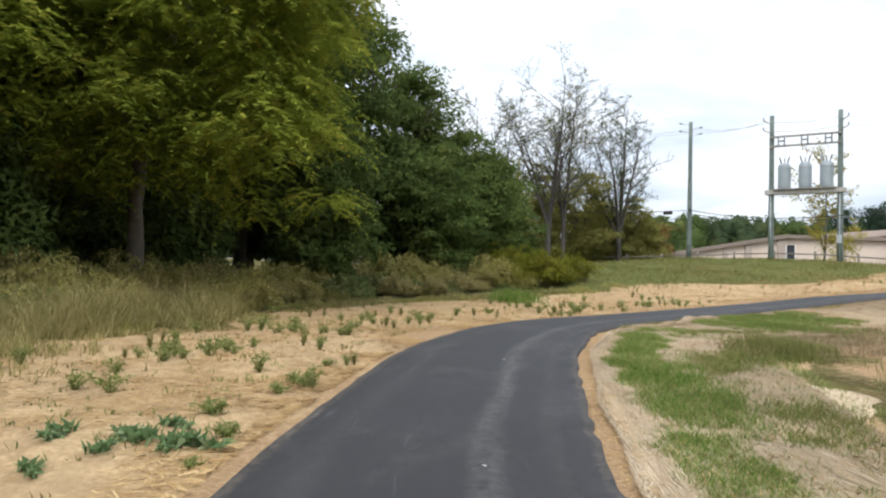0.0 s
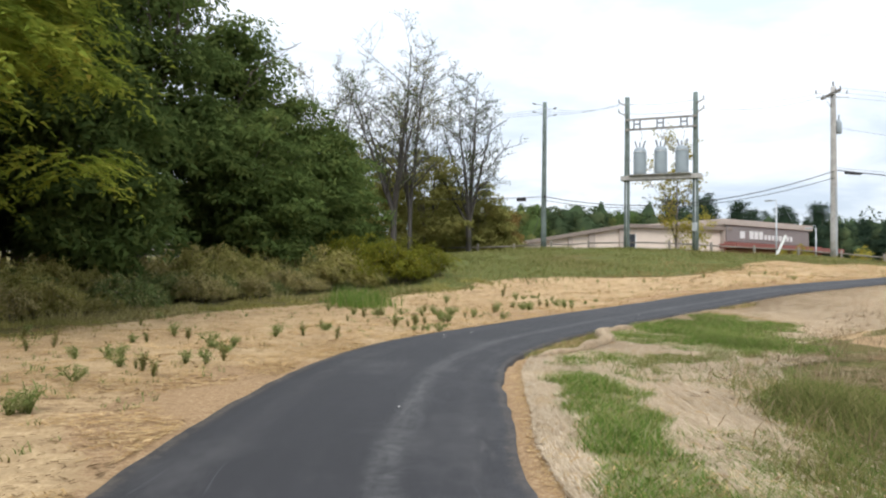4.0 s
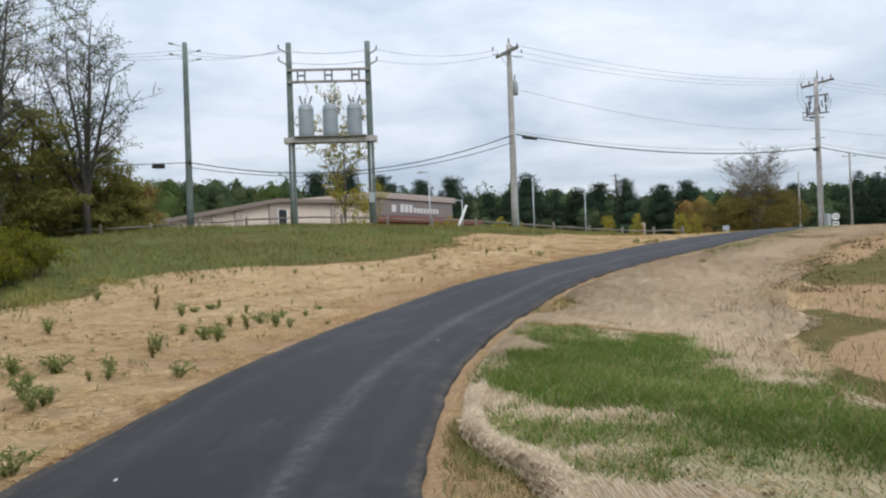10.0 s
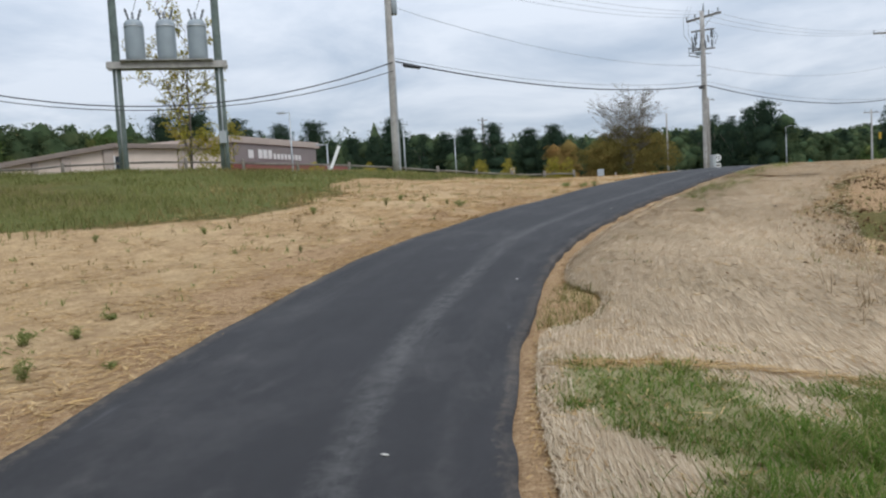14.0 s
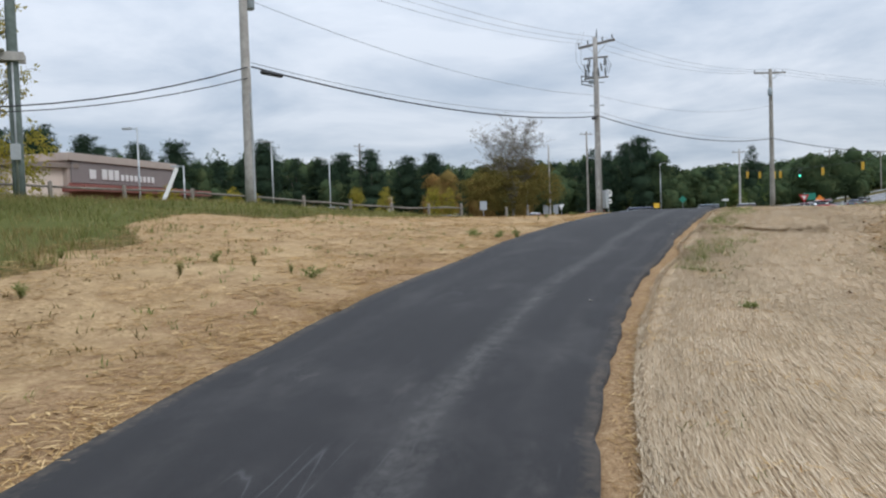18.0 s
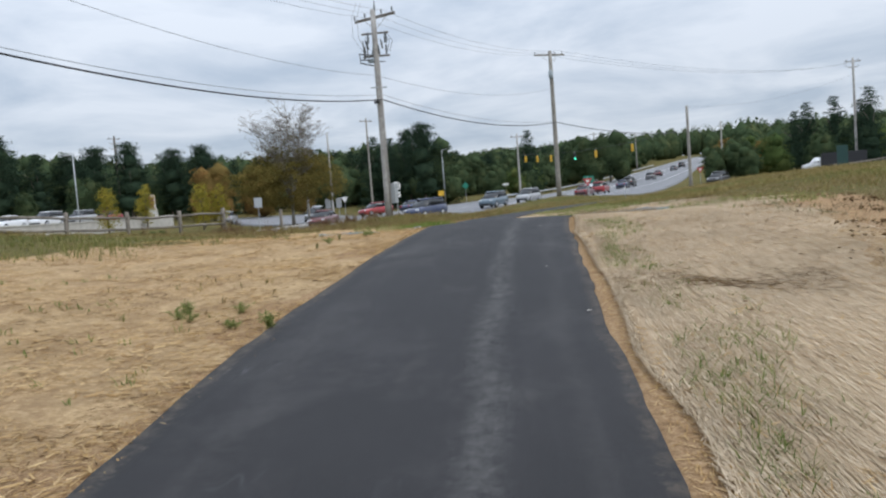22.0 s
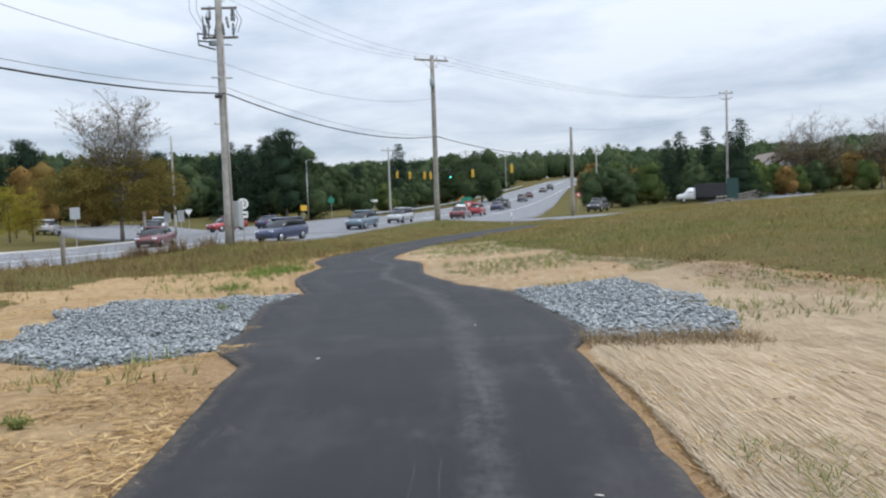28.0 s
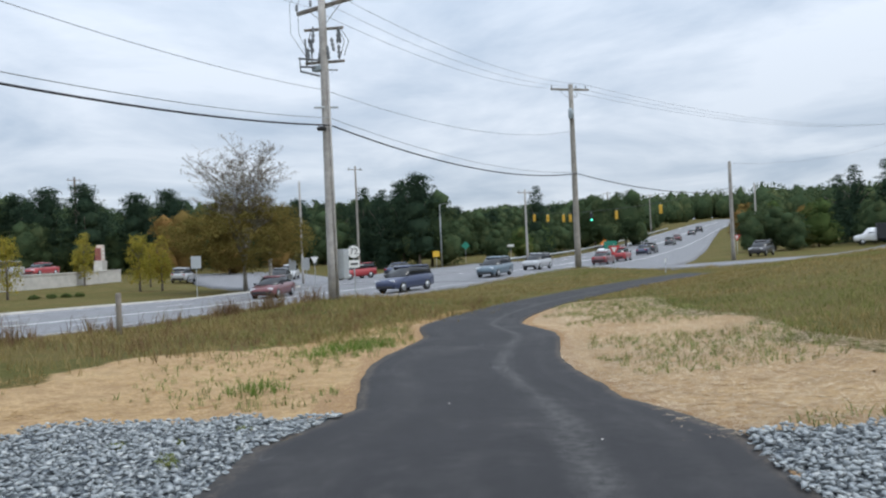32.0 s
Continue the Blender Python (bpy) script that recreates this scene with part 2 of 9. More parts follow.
def ground_material():
    m = Nodes("ground_cover", 0.95)
    m.b.inputs["Specular IOR Level"].default_value = 0.04
    z = m.attr("zone")
    sp = m.add("ShaderNodeSeparateColor")
    m.link(z.outputs["Color"], sp.inputs[0])
    fine, mid, big = m.noise(38, 6, 0.7), m.noise(5.5, 5, 0.65), m.noise(0.6, 4, 0.6)
    fib = m.noise(30, 4, 0.7, stretch=(1.0, 0.55, 1.0))
    field = m.ramp(mid, [(0.3, (0.07, 0.068, 0.024)), (0.55, (0.125, 0.108, 0.04)), (0.75, (0.2, 0.158, 0.074))])
    field = m.mix(m.math("MULTIPLY", m.grey(m.noise(0.16, 5, 0.65), 0.42, 0.62), 0.6), field, (0.07, 0.075, 0.02))
    field = m.mix(m.math("MULTIPLY", m.grey(big, 0.45, 0.62), 0.6), field, (0.15, 0.105, 0.045))
    straw = m.ramp(fib, [(0.25, (0.25, 0.165, 0.088)), (0.5, (0.44, 0.305, 0.165)), (0.75, (0.63, 0.47, 0.28))])
    straw = m.mix(m.math("MULTIPLY", m.grey(mid, 0.48, 0.66), 0.7), straw, (0.24, 0.15, 0.08))
    straw = m.mix(m.math("MULTIPLY", m.grey(m.noise(1.9, 6, 0.75), 0.46, 0.62), 0.7), straw, (0.27, 0.18, 0.1))
    straw = m.mix(m.math("MULTIPLY", m.grey(m.noise(17, 4, 0.7), 0.62, 0.72), 0.7), straw, (0.13, 0.085, 0.045))
    straw = m.mix(m.math("MULTIPLY", m.grey(big, 0.45, 0.7), 0.4), straw, (0.50, 0.37, 0.21))
    green = m.ramp(mid, [(0.3, (0.075, 0.088, 0.025)), (0.6, (0.115, 0.12, 0.038)), (0.8, (0.2, 0.165, 0.075))])
    dirt = m.ramp(m.math("ADD", m.math("MULTIPLY", fine, 0.6), m.math("MULTIPLY", m.noise(14, 5, 0.7), 0.4)), [(0.3, (0.16, 0.098, 0.054)), (0.5, (0.33, 0.215, 0.118)), (0.68, (0.50, 0.36, 0.215))])

    def edge(ch):
        v = m.math("ADD", ch, m.math("MULTIPLY", m.math("SUBTRACT", mid, 0.5), 0.7))
        return m.grey(v, 0.42, 0.58)
    c = m.mix(edge(sp.outputs[0]), field, straw)
    c = m.mix(edge(sp.outputs[1]), c, green)
    c = m.mix(edge(sp.outputs[2]), c, dirt)
    stone = m.ramp(m.noise(22, 3, 0.6), [(0.35, (0.06, 0.07, 0.08)), (0.65, (0.24, 0.265, 0.285))])
    c = m.mix(m.grey(z.outputs["Alpha"], 0.45, 0.55), c, stone)
    m.color(c)
    m.bump(m.math("ADD", m.math("MULTIPLY", fine, 1.4), m.math("MULTIPLY", mid, 1.0)), 0.8, 0.02)
    return m.mat


def asphalt_material(name, base, track):
    """Fresh asphalt with pale dusty wheel tracks along the length and scuffs."""
    m = Nodes(name, 0.85)
    uv = m.add("ShaderNodeUVMap").outputs[0]
    sp = m.add("ShaderNodeSeparateXYZ")
    m.link(uv, sp.inputs[0])
    grit, mid, big = m.noise(160, 3, 0.7), m.noise(9, 5, 0.65), m.noise(0.8, 4, 0.55)
    along = m.noise(3.2, 4, 0.6, vec=uv, stretch=(3.0, 0.22, 1))
    c = m.ramp(grit, [(0.3, tuple(x * 0.55 for x in base)), (0.62, base), (0.8, tuple(min(1, x * 2.1) for x in base))])
    c = m.mix(m.math("MULTIPLY", m.grey(big, 0.4, 0.68), 0.35), c, tuple(x * 1.55 for x in base))
    c = m.mix(m.math("MULTIPLY", m.grey(along, 0.5, 0.72), 0.22), c, tuple(x * 2.0 for x in base))
    if track:
        u = m.math("ADD", sp.outputs[0], m.math("MULTIPLY", m.math("SUBTRACT", m.noise(0.35, 3, 0.6, vec=uv), 0.5), 0.30))
        rough_edge = m.math("MULTIPLY", m.math("SUBTRACT", m.noise(24, 4, 0.7), 0.5), 0.22)
        for at, half, amount, tone in ((0.36, 0.15, 0.42, (0.14, 0.135, 0.128)), (0.85, 0.10, 0.10, (0.15, 0.14, 0.13)), (-0.75, 0.16, 0.10, (0.15, 0.14, 0.13)), (1.13, 0.06, 0.28, (0.26, 0.2, 0.14)), (-1.13, 0.07, 0.34, (0.28, 0.22, 0.16))):
            uu = m.math("ADD", u if abs(at) < 1 else sp.outputs[0], rough_edge)
            band = m.math("SUBTRACT", 1.0, m.math("DIVIDE", m.math("ABSOLUTE", m.math("SUBTRACT", uu, at)), half))
            band = m.math("MULTIPLY", m.grey(band, 0.0, 0.8), m.grey(m.math("ADD", mid, m.math("MULTIPLY", along, 0.6)), 0.6, 1.0))
            fade = m.math("SUBTRACT", 1.0, m.math("MULTIPLY", m.grey(sp.outputs[1], 74.0, 80.0), 0.75))
            c = m.mix(m.math("MULTIPLY", m.math("MULTIPLY", band, fade), amount), c, tone)
        line = m.math("ABSOLUTE", m.math("SUBTRACT", m.noise(0.9, 1, 0.4, vec=uv, stretch=(4.5, 0.3, 1)), 0.5))
        scuff = m.math("MULTIPLY", m.math("SUBTRACT", 1.0, m.grey(line, 0.0, 0.006)), m.grey(m.noise(1.1, 3, 0.6), 0.58, 0.66))
        c = m.mix(m.math("MULTIPLY", scuff, 0.22), c, (0.2, 0.2, 0.21))
        smear = m.grey(m.noise(1.0, 5, 0.7, vec=uv, stretch=(0.9, 0.5, 1)), 0.52, 0.7)
        c = m.mix(m.math("MULTIPLY", smear, 0.3), c, (0.085, 0.08, 0.078))
        dust = m.math("MULTIPLY", m.grey(m.noise(2.4, 6, 0.72, vec=uv, stretch=(1.6, 0.55, 1)), 0.56, 0.7), m.grey(m.noise(0.5, 3, 0.6, vec=uv), 0.45, 0.65))
        c = m.mix(m.math("MULTIPLY", dust, 0.36), c, (0.13, 0.118, 0.108))
        spots = m.grey(m.noise(2.6, 6, 0.75), 0.74, 0.78)
        c = m.mix(m.math("MULTIPLY", spots, 0.6), c, (0.3, 0.28, 0.26))
    m.color(c)
    m.bump(grit, 0.55, 0.006)
    return m.mat


M_GROUND = ground_material()
M_TRAIL = asphalt_material("trail_asphalt", (0.0150, 0.0141, 0.0156), True)
M_ROAD = asphalt_material("road_asphalt", (0.195, 0.196, 0.205), False)
M_CONCRETE = plain("concrete", (0.46, 0.44, 0.4), 0.9, vary=0.15, scale=1.5, bump=0.2)
M_PAINT = plain("road_paint", (0.75, 0.75, 0.72), 0.7, vary=0.1)
M_POLE = plain("pole_wood_grey", (0.27, 0.25, 0.22), 0.9, vary=0.3, scale=3, bump=0.4)
M_POLE_PALE = plain("pole_wood_pale", (0.38, 0.36, 0.335), 0.9, vary=0.25, scale=3, bump=0.4)
M_POLE_GREEN = plain("pole_treated_green", (0.13, 0.16, 0.145), 0.9, vary=0.3, scale=3, bump=0.4)
M_RAIL = plain("fence_wood", (0.2, 0.175, 0.145), 0.9, vary=0.35, scale=4, bump=0.5)
M_BARK_TALL = plain("bark_grey_brown", (0.075, 0.066, 0.058), 0.95, vary=0.3, scale=5, bump=0.5)
M_BARK = plain("bark", (0.12, 0.1, 0.08), 0.95, vary=0.35, scale=5, bump=0.6)
M_BARK_PALE = plain("bark_grey", (0.24, 0.22, 0.19), 0.95, vary=0.35, scale=5, bump=0.6)
M_STEEL = plain("galvanised_steel", (0.42, 0.44, 0.45), 0.5, 0.6, vary=0.12)
M_TANK = plain("transformer_paint", (0.27, 0.31, 0.33), 0.45, vary=0.08, scale=2)
M_INSUL = plain("insulator_grey", (0.16, 0.17, 0.18), 0.35)
M_WIRE = plain("wire_black", (0.03, 0.03, 0.035), 0.6)
M_ALU = plain("wire_aluminium", (0.33, 0.35, 0.37), 0.5, 0.3)
M_STUCCO = plain("stucco_pink_beige", (0.64, 0.53, 0.45), 0.92, vary=0.06, scale=0.8, bump=0.25)
M_STUCCO_D = plain("stucco_tan", (0.40, 0.33, 0.285), 0.92, vary=0.08, scale=0.8, bump=0.25)
M_BRICK = plain("brick_red_far", (0.22, 0.075, 0.06), 0.9, vary=0.2, scale=5, bump=0.2)
M_SIGNBAND = plain("sign_band_grey", (0.21, 0.18, 0.17), 0.85, vary=0.06, scale=1)
M_ROOF = plain("roof_edge_brown", (0.22, 0.175, 0.145), 0.8, vary=0.15)
M_WHITE = plain("white_paint", (0.78, 0.78, 0.76), 0.5, vary=0.05)
M_BLACK = plain("black_plastic", (0.02, 0.02, 0.022), 0.5)
M_RED = plain("sign_red", (0.5, 0.03, 0.035), 0.5, vary=0.08)
M_GREEN = plain("sign_green", (0.02, 0.2, 0.13), 0.5, vary=0.08)
M_YELLOW = plain("signal_yellow", (0.65, 0.40, 0.03), 0.5, vary=0.08)
M_DULL = plain("sign_dull_green", (0.025, 0.07, 0.065), 0.5, vary=0.1)
M_ORANGE = plain("sign_orange", (0.8, 0.24, 0.02), 0.5, vary=0.06)
M_GREY = plain("cabinet_grey", (0.36, 0.38, 0.39), 0.5, vary=0.1)
M_RUBBER = plain("tyre_rubber", (0.02, 0.02, 0.02), 0.9)
M_RIM = plain("wheel_rim", (0.4, 0.41, 0.42), 0.35, 0.7)
M_GLASS = Nodes("car_glass", 0.06)
M_GLASS.color((0.012, 0.014, 0.017))
M_GLASS.b.inputs["Specular IOR Level"].default_value = 0.6
M_GLASS = M_GLASS.mat
M_LENS = plain("lamp_lens_clear", (0.7, 0.72, 0.74), 0.15)
M_TAIL = plain("lamp_lens_red", (0.35, 0.015, 0.015), 0.25)


def car_paint(name, col):
    m = Nodes(name, 0.3, 0.2)
    m.color(m.mix(m.math("MULTIPLY", m.noise(3, 3), 0.12), col, (0.25, 0.23, 0.2)))
    m.b.inputs["Coat Weight"].default_value, m.b.inputs["Coat Roughness"].default_value = 0.6, 0.08
    return m.mat


PAINTS = {"red": car_paint("paint_red", (0.33, 0.02, 0.025)), "maroon": car_paint("paint_maroon", (0.13, 0.02, 0.025)), "blue": car_paint("paint_navy", (0.025, 0.04, 0.1)),
          "silver": car_paint("paint_silver", (0.4, 0.41, 0.42)), "white": car_paint("paint_white", (0.75, 0.76, 0.77)), "black": car_paint("paint_black", (0.02, 0.02, 0.024)),
          "slate": car_paint("paint_slate_blue", (0.10, 0.15, 0.19)), "grey": car_paint("paint_grey", (0.14, 0.145, 0.15))}

# ---- mesh helpers ----


def mesh_np(name, verts, quads, mat=None, smooth=False):
    """A mesh from arrays: verts (n, 3), faces (m, 3 or 4)."""
    me = bpy.data.meshes.new(name)
    verts, quads = np.asarray(verts, np.float32), np.asarray(quads, np.int32)
    k = quads.shape[1]
    me.vertices.add(len(verts))
    me.vertices.foreach_set("co", verts.ravel())
    me.loops.add(quads.size)
    me.loops.foreach_set("vertex_index", quads.ravel())
    me.polygons.add(len(quads))
    me.polygons.foreach_set("loop_start", np.arange(len(quads), dtype=np.int32) * k)
    if smooth:
        me.polygons.foreach_set("use_smooth", np.ones(len(quads), bool))
    me.update(calc_edges=True)
    if mat:
        me.materials.append(mat)
    return me


def part(name, me, parent, label="", mat=None):
    """Links a mesh (or a bmesh with a material) as one object under a thing."""
    if isinstance(me, bmesh.types.BMesh):
        data = bpy.data.meshes.new(name)
        me.to_mesh(data)
        me.free()
        me = data
        if mat:
            me.materials.append(mat)
    ob = new(name, me)
    ob.parent = parent
    return tagged(ob, label) if label else ob


def thing(name, x, y, z, turn, label, category, group="", kind=""):
    ob = new(name)
    ob.matrix_world = pose(x, y, z, 0, 0, turn)
    return tagged(ob, label, category, group, kind)


def box_into(bm, cx, cy, cz, sx, sy, sz, m=None, bevel=0.0):
    mm = Matrix.Translation((cx, cy, cz)) @ Matrix.Diagonal((sx, sy, sz, 1))
    if m is not None:
        mm = m @ mm
    r = bmesh.ops.create_cube(bm, size=1.0, matrix=mm)
    if bevel:
        edges = list({e for v in r["verts"] for e in v.link_edges})
        bmesh.ops.bevel(bm, geom=edges, offset=bevel, segments=2, affect="EDGES", profile=0.5)


def box(cx, cy, cz, sx, sy, sz, bevel=0.0, m=None):
    bm = bmesh.new()
    box_into(bm, cx, cy, cz, sx, sy, sz, m, bevel)
    return bm


def tube_arrays(path, radii, sides=8, caps=True):
    """Vertices and triangles of a round tube along a path."""
    p, r = np.asarray(path, float), np.broadcast_to(np.asarray(radii, float), (len(path),))
    t = np.gradient(p, axis=0)
    t /= np.maximum(np.linalg.norm(t, axis=1), 1e-9)[:, None]
    ref = np.where(np.abs(t[:, 2:3]) > 0.9, np.array([[1.0, 0, 0]]), np.array([[0, 0, 1.0]]))
    a = np.cross(t, ref)
    a /= np.maximum(np.linalg.norm(a, axis=1), 1e-9)[:, None]
    b = np.cross(t, a)
    ang = np.arange(sides) * 2 * math.pi / sides
    v = p[:, None] + r[:, None, None] * (np.cos(ang)[None, :, None] * a[:, None] + np.sin(ang)[None, :, None] * b[:, None])
    v = v.reshape(-1, 3)
    n = len(p)
    i, j = np.meshgrid(np.arange(n - 1), np.arange(sides), indexing="ij")
    q0, q1 = i * sides + j, i * sides + (j + 1) % sides
    tri = np.concatenate([np.stack([q0, q1, q1 + sides], -1).reshape(-1, 3), np.stack([q0, q1 + sides, q0 + sides], -1).reshape(-1, 3)])
    if caps:
        v = np.vstack([v, p[:1], p[-1:]])
        j = np.arange(sides)
        tri = np.vstack([tri, np.stack([(j + 1) % sides, j, np.full(sides, n * sides)], 1),
                         np.stack([(n - 1) * sides + j, (n - 1) * sides + (j + 1) % sides, np.full(sides, n * sides + 1)], 1)])
    return v, tri


def tubes(name, paths, mat, sides=6, smooth=True):
    """One mesh of several tubes: a list of (path, radii)."""
    vs, ts, o = [], [], 0
    for p, r in paths:
        v, t = tube_arrays(p, r, sides)
        vs.append(v), ts.append(t + o)
        o += len(v)
    return mesh_np(name, np.vstack(vs), np.vstack(ts), mat, smooth)


def quads_np(name, c, along, across, mat):
    """Leaf shapes: one pointed blade each, from its base c along and across."""
    c, along, across = (np.asarray(a, np.float32) for a in (c, along, across))
    v = np.stack([c - across * 0.48, c + across * 0.48, c + along], 1).reshape(-1, 3)
    return mesh_np(name, v, np.arange(len(v)).reshape(-1, 3), mat)


def unit(v):
    return v / np.maximum(np.linalg.norm(v, axis=1), 1e-9)[:, None]


def vnoise(x, y, scale, seed=0):
    """Smooth value noise from 0 to 1, for arrays."""
    x, y = np.asarray(x, float) / scale + seed * 17.3, np.asarray(y, float) / scale - seed * 9.7
    xi, yi = np.floor(x), np.floor(y)
    fx, fy = x - xi, y - yi
    fx, fy = fx * fx * (3 - 2 * fx), fy * fy * (3 - 2 * fy)

    def h(a, b):
        s = np.sin(a * 127.1 + b * 311.7 + seed * 74.7) * 43758.5453
        return s - np.floor(s)
    return (h(xi, yi) * (1 - fx) + h(xi + 1, yi) * fx) * (1 - fy) + (h(xi, yi + 1) * (1 - fx) + h(xi + 1, yi + 1) * fx) * fy


def step01(v, a, b):
    u = np.clip((v - a) / (b - a), 0, 1)
    return u * u * (3 - 2 * u)


# ---- the land ----
# the trail: centre line and height, from behind the start to the road crossing
TRAIL = [(-0.5, -16, -0.7), (-0.25, -8, -0.4), (0.0, 0, 0.01), (-0.07, 4.36, 0.19), (0.33, 8.2, 0.39), (0.83, 11.24, 0.52), (1.84, 15.04, 0.61), (3.23, 17.96, 0.67),
         (5.48, 20.88, 0.76), (8.11, 23.31, 0.92), (10.98, 25.21, 1.15), (13.79, 26.7, 1.44), (17.42, 27.93, 1.72), (20.8, 28.73, 1.95), (24.89, 29.59, 2.26),
         (29.66, 30.51, 2.52), (33.53, 31.13, 2.58), (37.8, 32.03, 2.23), (42.27, 33.14, 2.13), (46.71, 34.76, 2.01), (51.31, 35.51, 1.94), (55.55, 37.1, 1.85),
         (61.5, 37.3, 1.82), (68.95, 36.33, 1.8), (78.0, 34.3, 1.8), (90.0, 31.0, 1.75)]
# heights of the land away from the trail
LAND = [(11.3, 20.4, 0.7), (17.1, 22.8, 1.1), (19.9, 24.6, 1.5), (6.4, 13.4, 0.6), (12, 8, 0.9), (20, 14, 1.3), (30, 20, 2.4), (27.1, 27.7, 2.3), (45, 24, 2.9), (60, 8, 3.4),
        (70, 24, 2.95), (82, 15, 3.05), (96, 4, 3.6), (108, 2, 3.5), (88, 20, 2.95), (80, 28, 2.4), (66, 17, 3.2), (36, 35.5, 2.25), (28, 32.8, 2.4), (16.7, 31.5, 2.0), (1.4, 19.3, 0.7), (-7, 8, 0.3), (-6, 22, 0.7), (5, 34, 1.45), (17.4, 56, 3.9), (23.8, 52.4, 3.85),
        (32.5, 47.5, 3.4), (48.4, 47.5, 2.2), (63.7, 45.6, 2.2), (92, 39.5, 2.4)]
def smooth_curve(pts, step):
    """A Catmull-Rom curve through pts, sampled about every step metres."""
    p = np.array(pts, float)
    p = np.vstack([2 * p[0] - p[1], p, 2 * p[-1] - p[-2]])
    out = []
    for i in range(1, len(p) - 2):
        n = max(2, int(np.linalg.norm(p[i + 1, :2] - p[i, :2]) / step))
        u = (np.arange(n) / n)[:, None]
        a, b, c, d = p[i - 1], p[i], p[i + 1], p[i + 2]
        out.append(0.5 * (2 * b + (c - a) * u + (2 * a - 5 * b + 4 * c - d) * u ** 2 + (3 * b - a - 3 * c + d) * u ** 3))
    return np.vstack(out + [p[-2:-1]])
# the highway: centre line and height, running past the shop and up the far hill
ROAD = [(-120, 150, 6.5), (-60, 112, 4.8), (-20, 90, 3.9), (10, 76, 3.1), (36, 66, 2.2), (60, 61.5, 1.5), (85, 57, 1.4), (110, 51, 1.6), (140, 46, 1.9), (200, 41, 3.2), (300, 33, 7.3), (400, 24, 11.6), (520, 14, 15.5)]
# the side road that crosses behind the last pole
SIDE = [(104, 60, 1.5), (103, 38, 1.7), (112, 20, 1.9), (128, 8, 2.2), (170, -6, 3.0), (260, -20, 4.6)]
FAR = [(-60, 0, 0.5), (-60, 60, 2.5), (-25, 45, 1.6), (0, -60, -1), (60, -60, 1.5), (155, 3, 2.7), (120, 27, 1.9), (145, 75, 1.6), (110, 72, 1.2), (85, 68, 1.3), (60, 92, 2.6), (30, 95, 3.0), (110, 100, 2.2),
       (150, 140, 4), (60, 160, 4.5), (-60, 180, 6), (200, 110, 4), (300, 90, 9), (300, -40, 9.5), (220, -60, 5.5), (480, 120, 20), (480, -120, 20), (150, -120, 4), (-200, 0, 4), (-200, 250, 9), (100, 300, 9), (300, 300, 12)]
def build_land():
    k = smooth_curve(TRAIL, 1.6)
    way = np.gradient(k[:, :2], axis=0)
    side = np.column_stack([-way[:, 1], way[:, 0]]) / np.linalg.norm(way, axis=1)[:, None]
    k = np.vstack([np.column_stack([k[:, :2] + side * o, k[:, 2]]) for o in (-1.0, 1.0)])
    r = smooth_curve(ROAD, 14)
    wide = []
    for i in range(1, len(r) - 1):
        t = r[i + 1, :2] - r[i - 1, :2]
        n = np.array([-t[1], t[0]]) / np.linalg.norm(t)
        for o in (-9, 9):
            wide.append((*(r[i, :2] + n * o), r[i, 2]))
    ctrl = np.vstack([k, np.array(LAND, float), np.array(wide), smooth_curve(SIDE, 10), np.array(FAR, float)])
    d = np.hypot(ctrl[:, None, 0] - ctrl[None, :, 0], ctrl[:, None, 1] - ctrl[None, :, 1])
    n = len(ctrl)
    a = np.ones((n + 1, n + 1))
    a[:n, :n] = np.sqrt(d ** 2 + 1.0) + np.eye(n) * -0.05
    a[n, n] = 0
    w = np.linalg.solve(a, np.append(ctrl[:, 2], 0))
    return ctrl, w
CTRL, WGT = build_land()
def land(x, y):
    """Height of the ground, for arrays."""
    x, y = np.asarray(x, float), np.asarray(y, float)
    z = np.full(x.shape, WGT[-1])
    for (cx, cy, _), w in zip(CTRL, WGT):
        z = z + w * np.sqrt((x - cx) ** 2 + (y - cy) ** 2 + 1.0)
    return z
def gz(x, y):
    return float(land(np.array([x]), np.array([y]))[0])


def along_curve(curve, x, y):
    """Arc length and signed distance (left positive) of points beside a sampled curve."""
    c = curve[:, :2]
    tang = np.gradient(c, axis=0)
    tang /= np.linalg.norm(tang, axis=1)[:, None]
    arc = np.concatenate([[0], np.cumsum(np.linalg.norm(np.diff(c, axis=0), axis=1))])
    x, y = np.asarray(x, float), np.asarray(y, float)
    s, d = np.zeros(x.shape), np.full(x.shape, 1e9)
    for k in range(0, len(x), 20000):
        dx, dy = x[k:k + 20000, None] - c[None, :, 0], y[k:k + 20000, None] - c[None, :, 1]
        i = np.argmin(dx * dx + dy * dy, axis=1)
        r = np.arange(len(i))
        px, py, tx, ty = dx[r, i], dy[r, i], tang[i, 0], tang[i, 1]
        s[k:k + 20000], d[k:k + 20000] = arc[i] + px * tx + py * ty, tx * py - ty * px
        far = np.hypot(px, py)
        d[k:k + 20000] = np.where(d[k:k + 20000] >= 0, 1, -1) * np.maximum(np.abs(d[k:k + 20000]), far * 0.98)
    return s, d


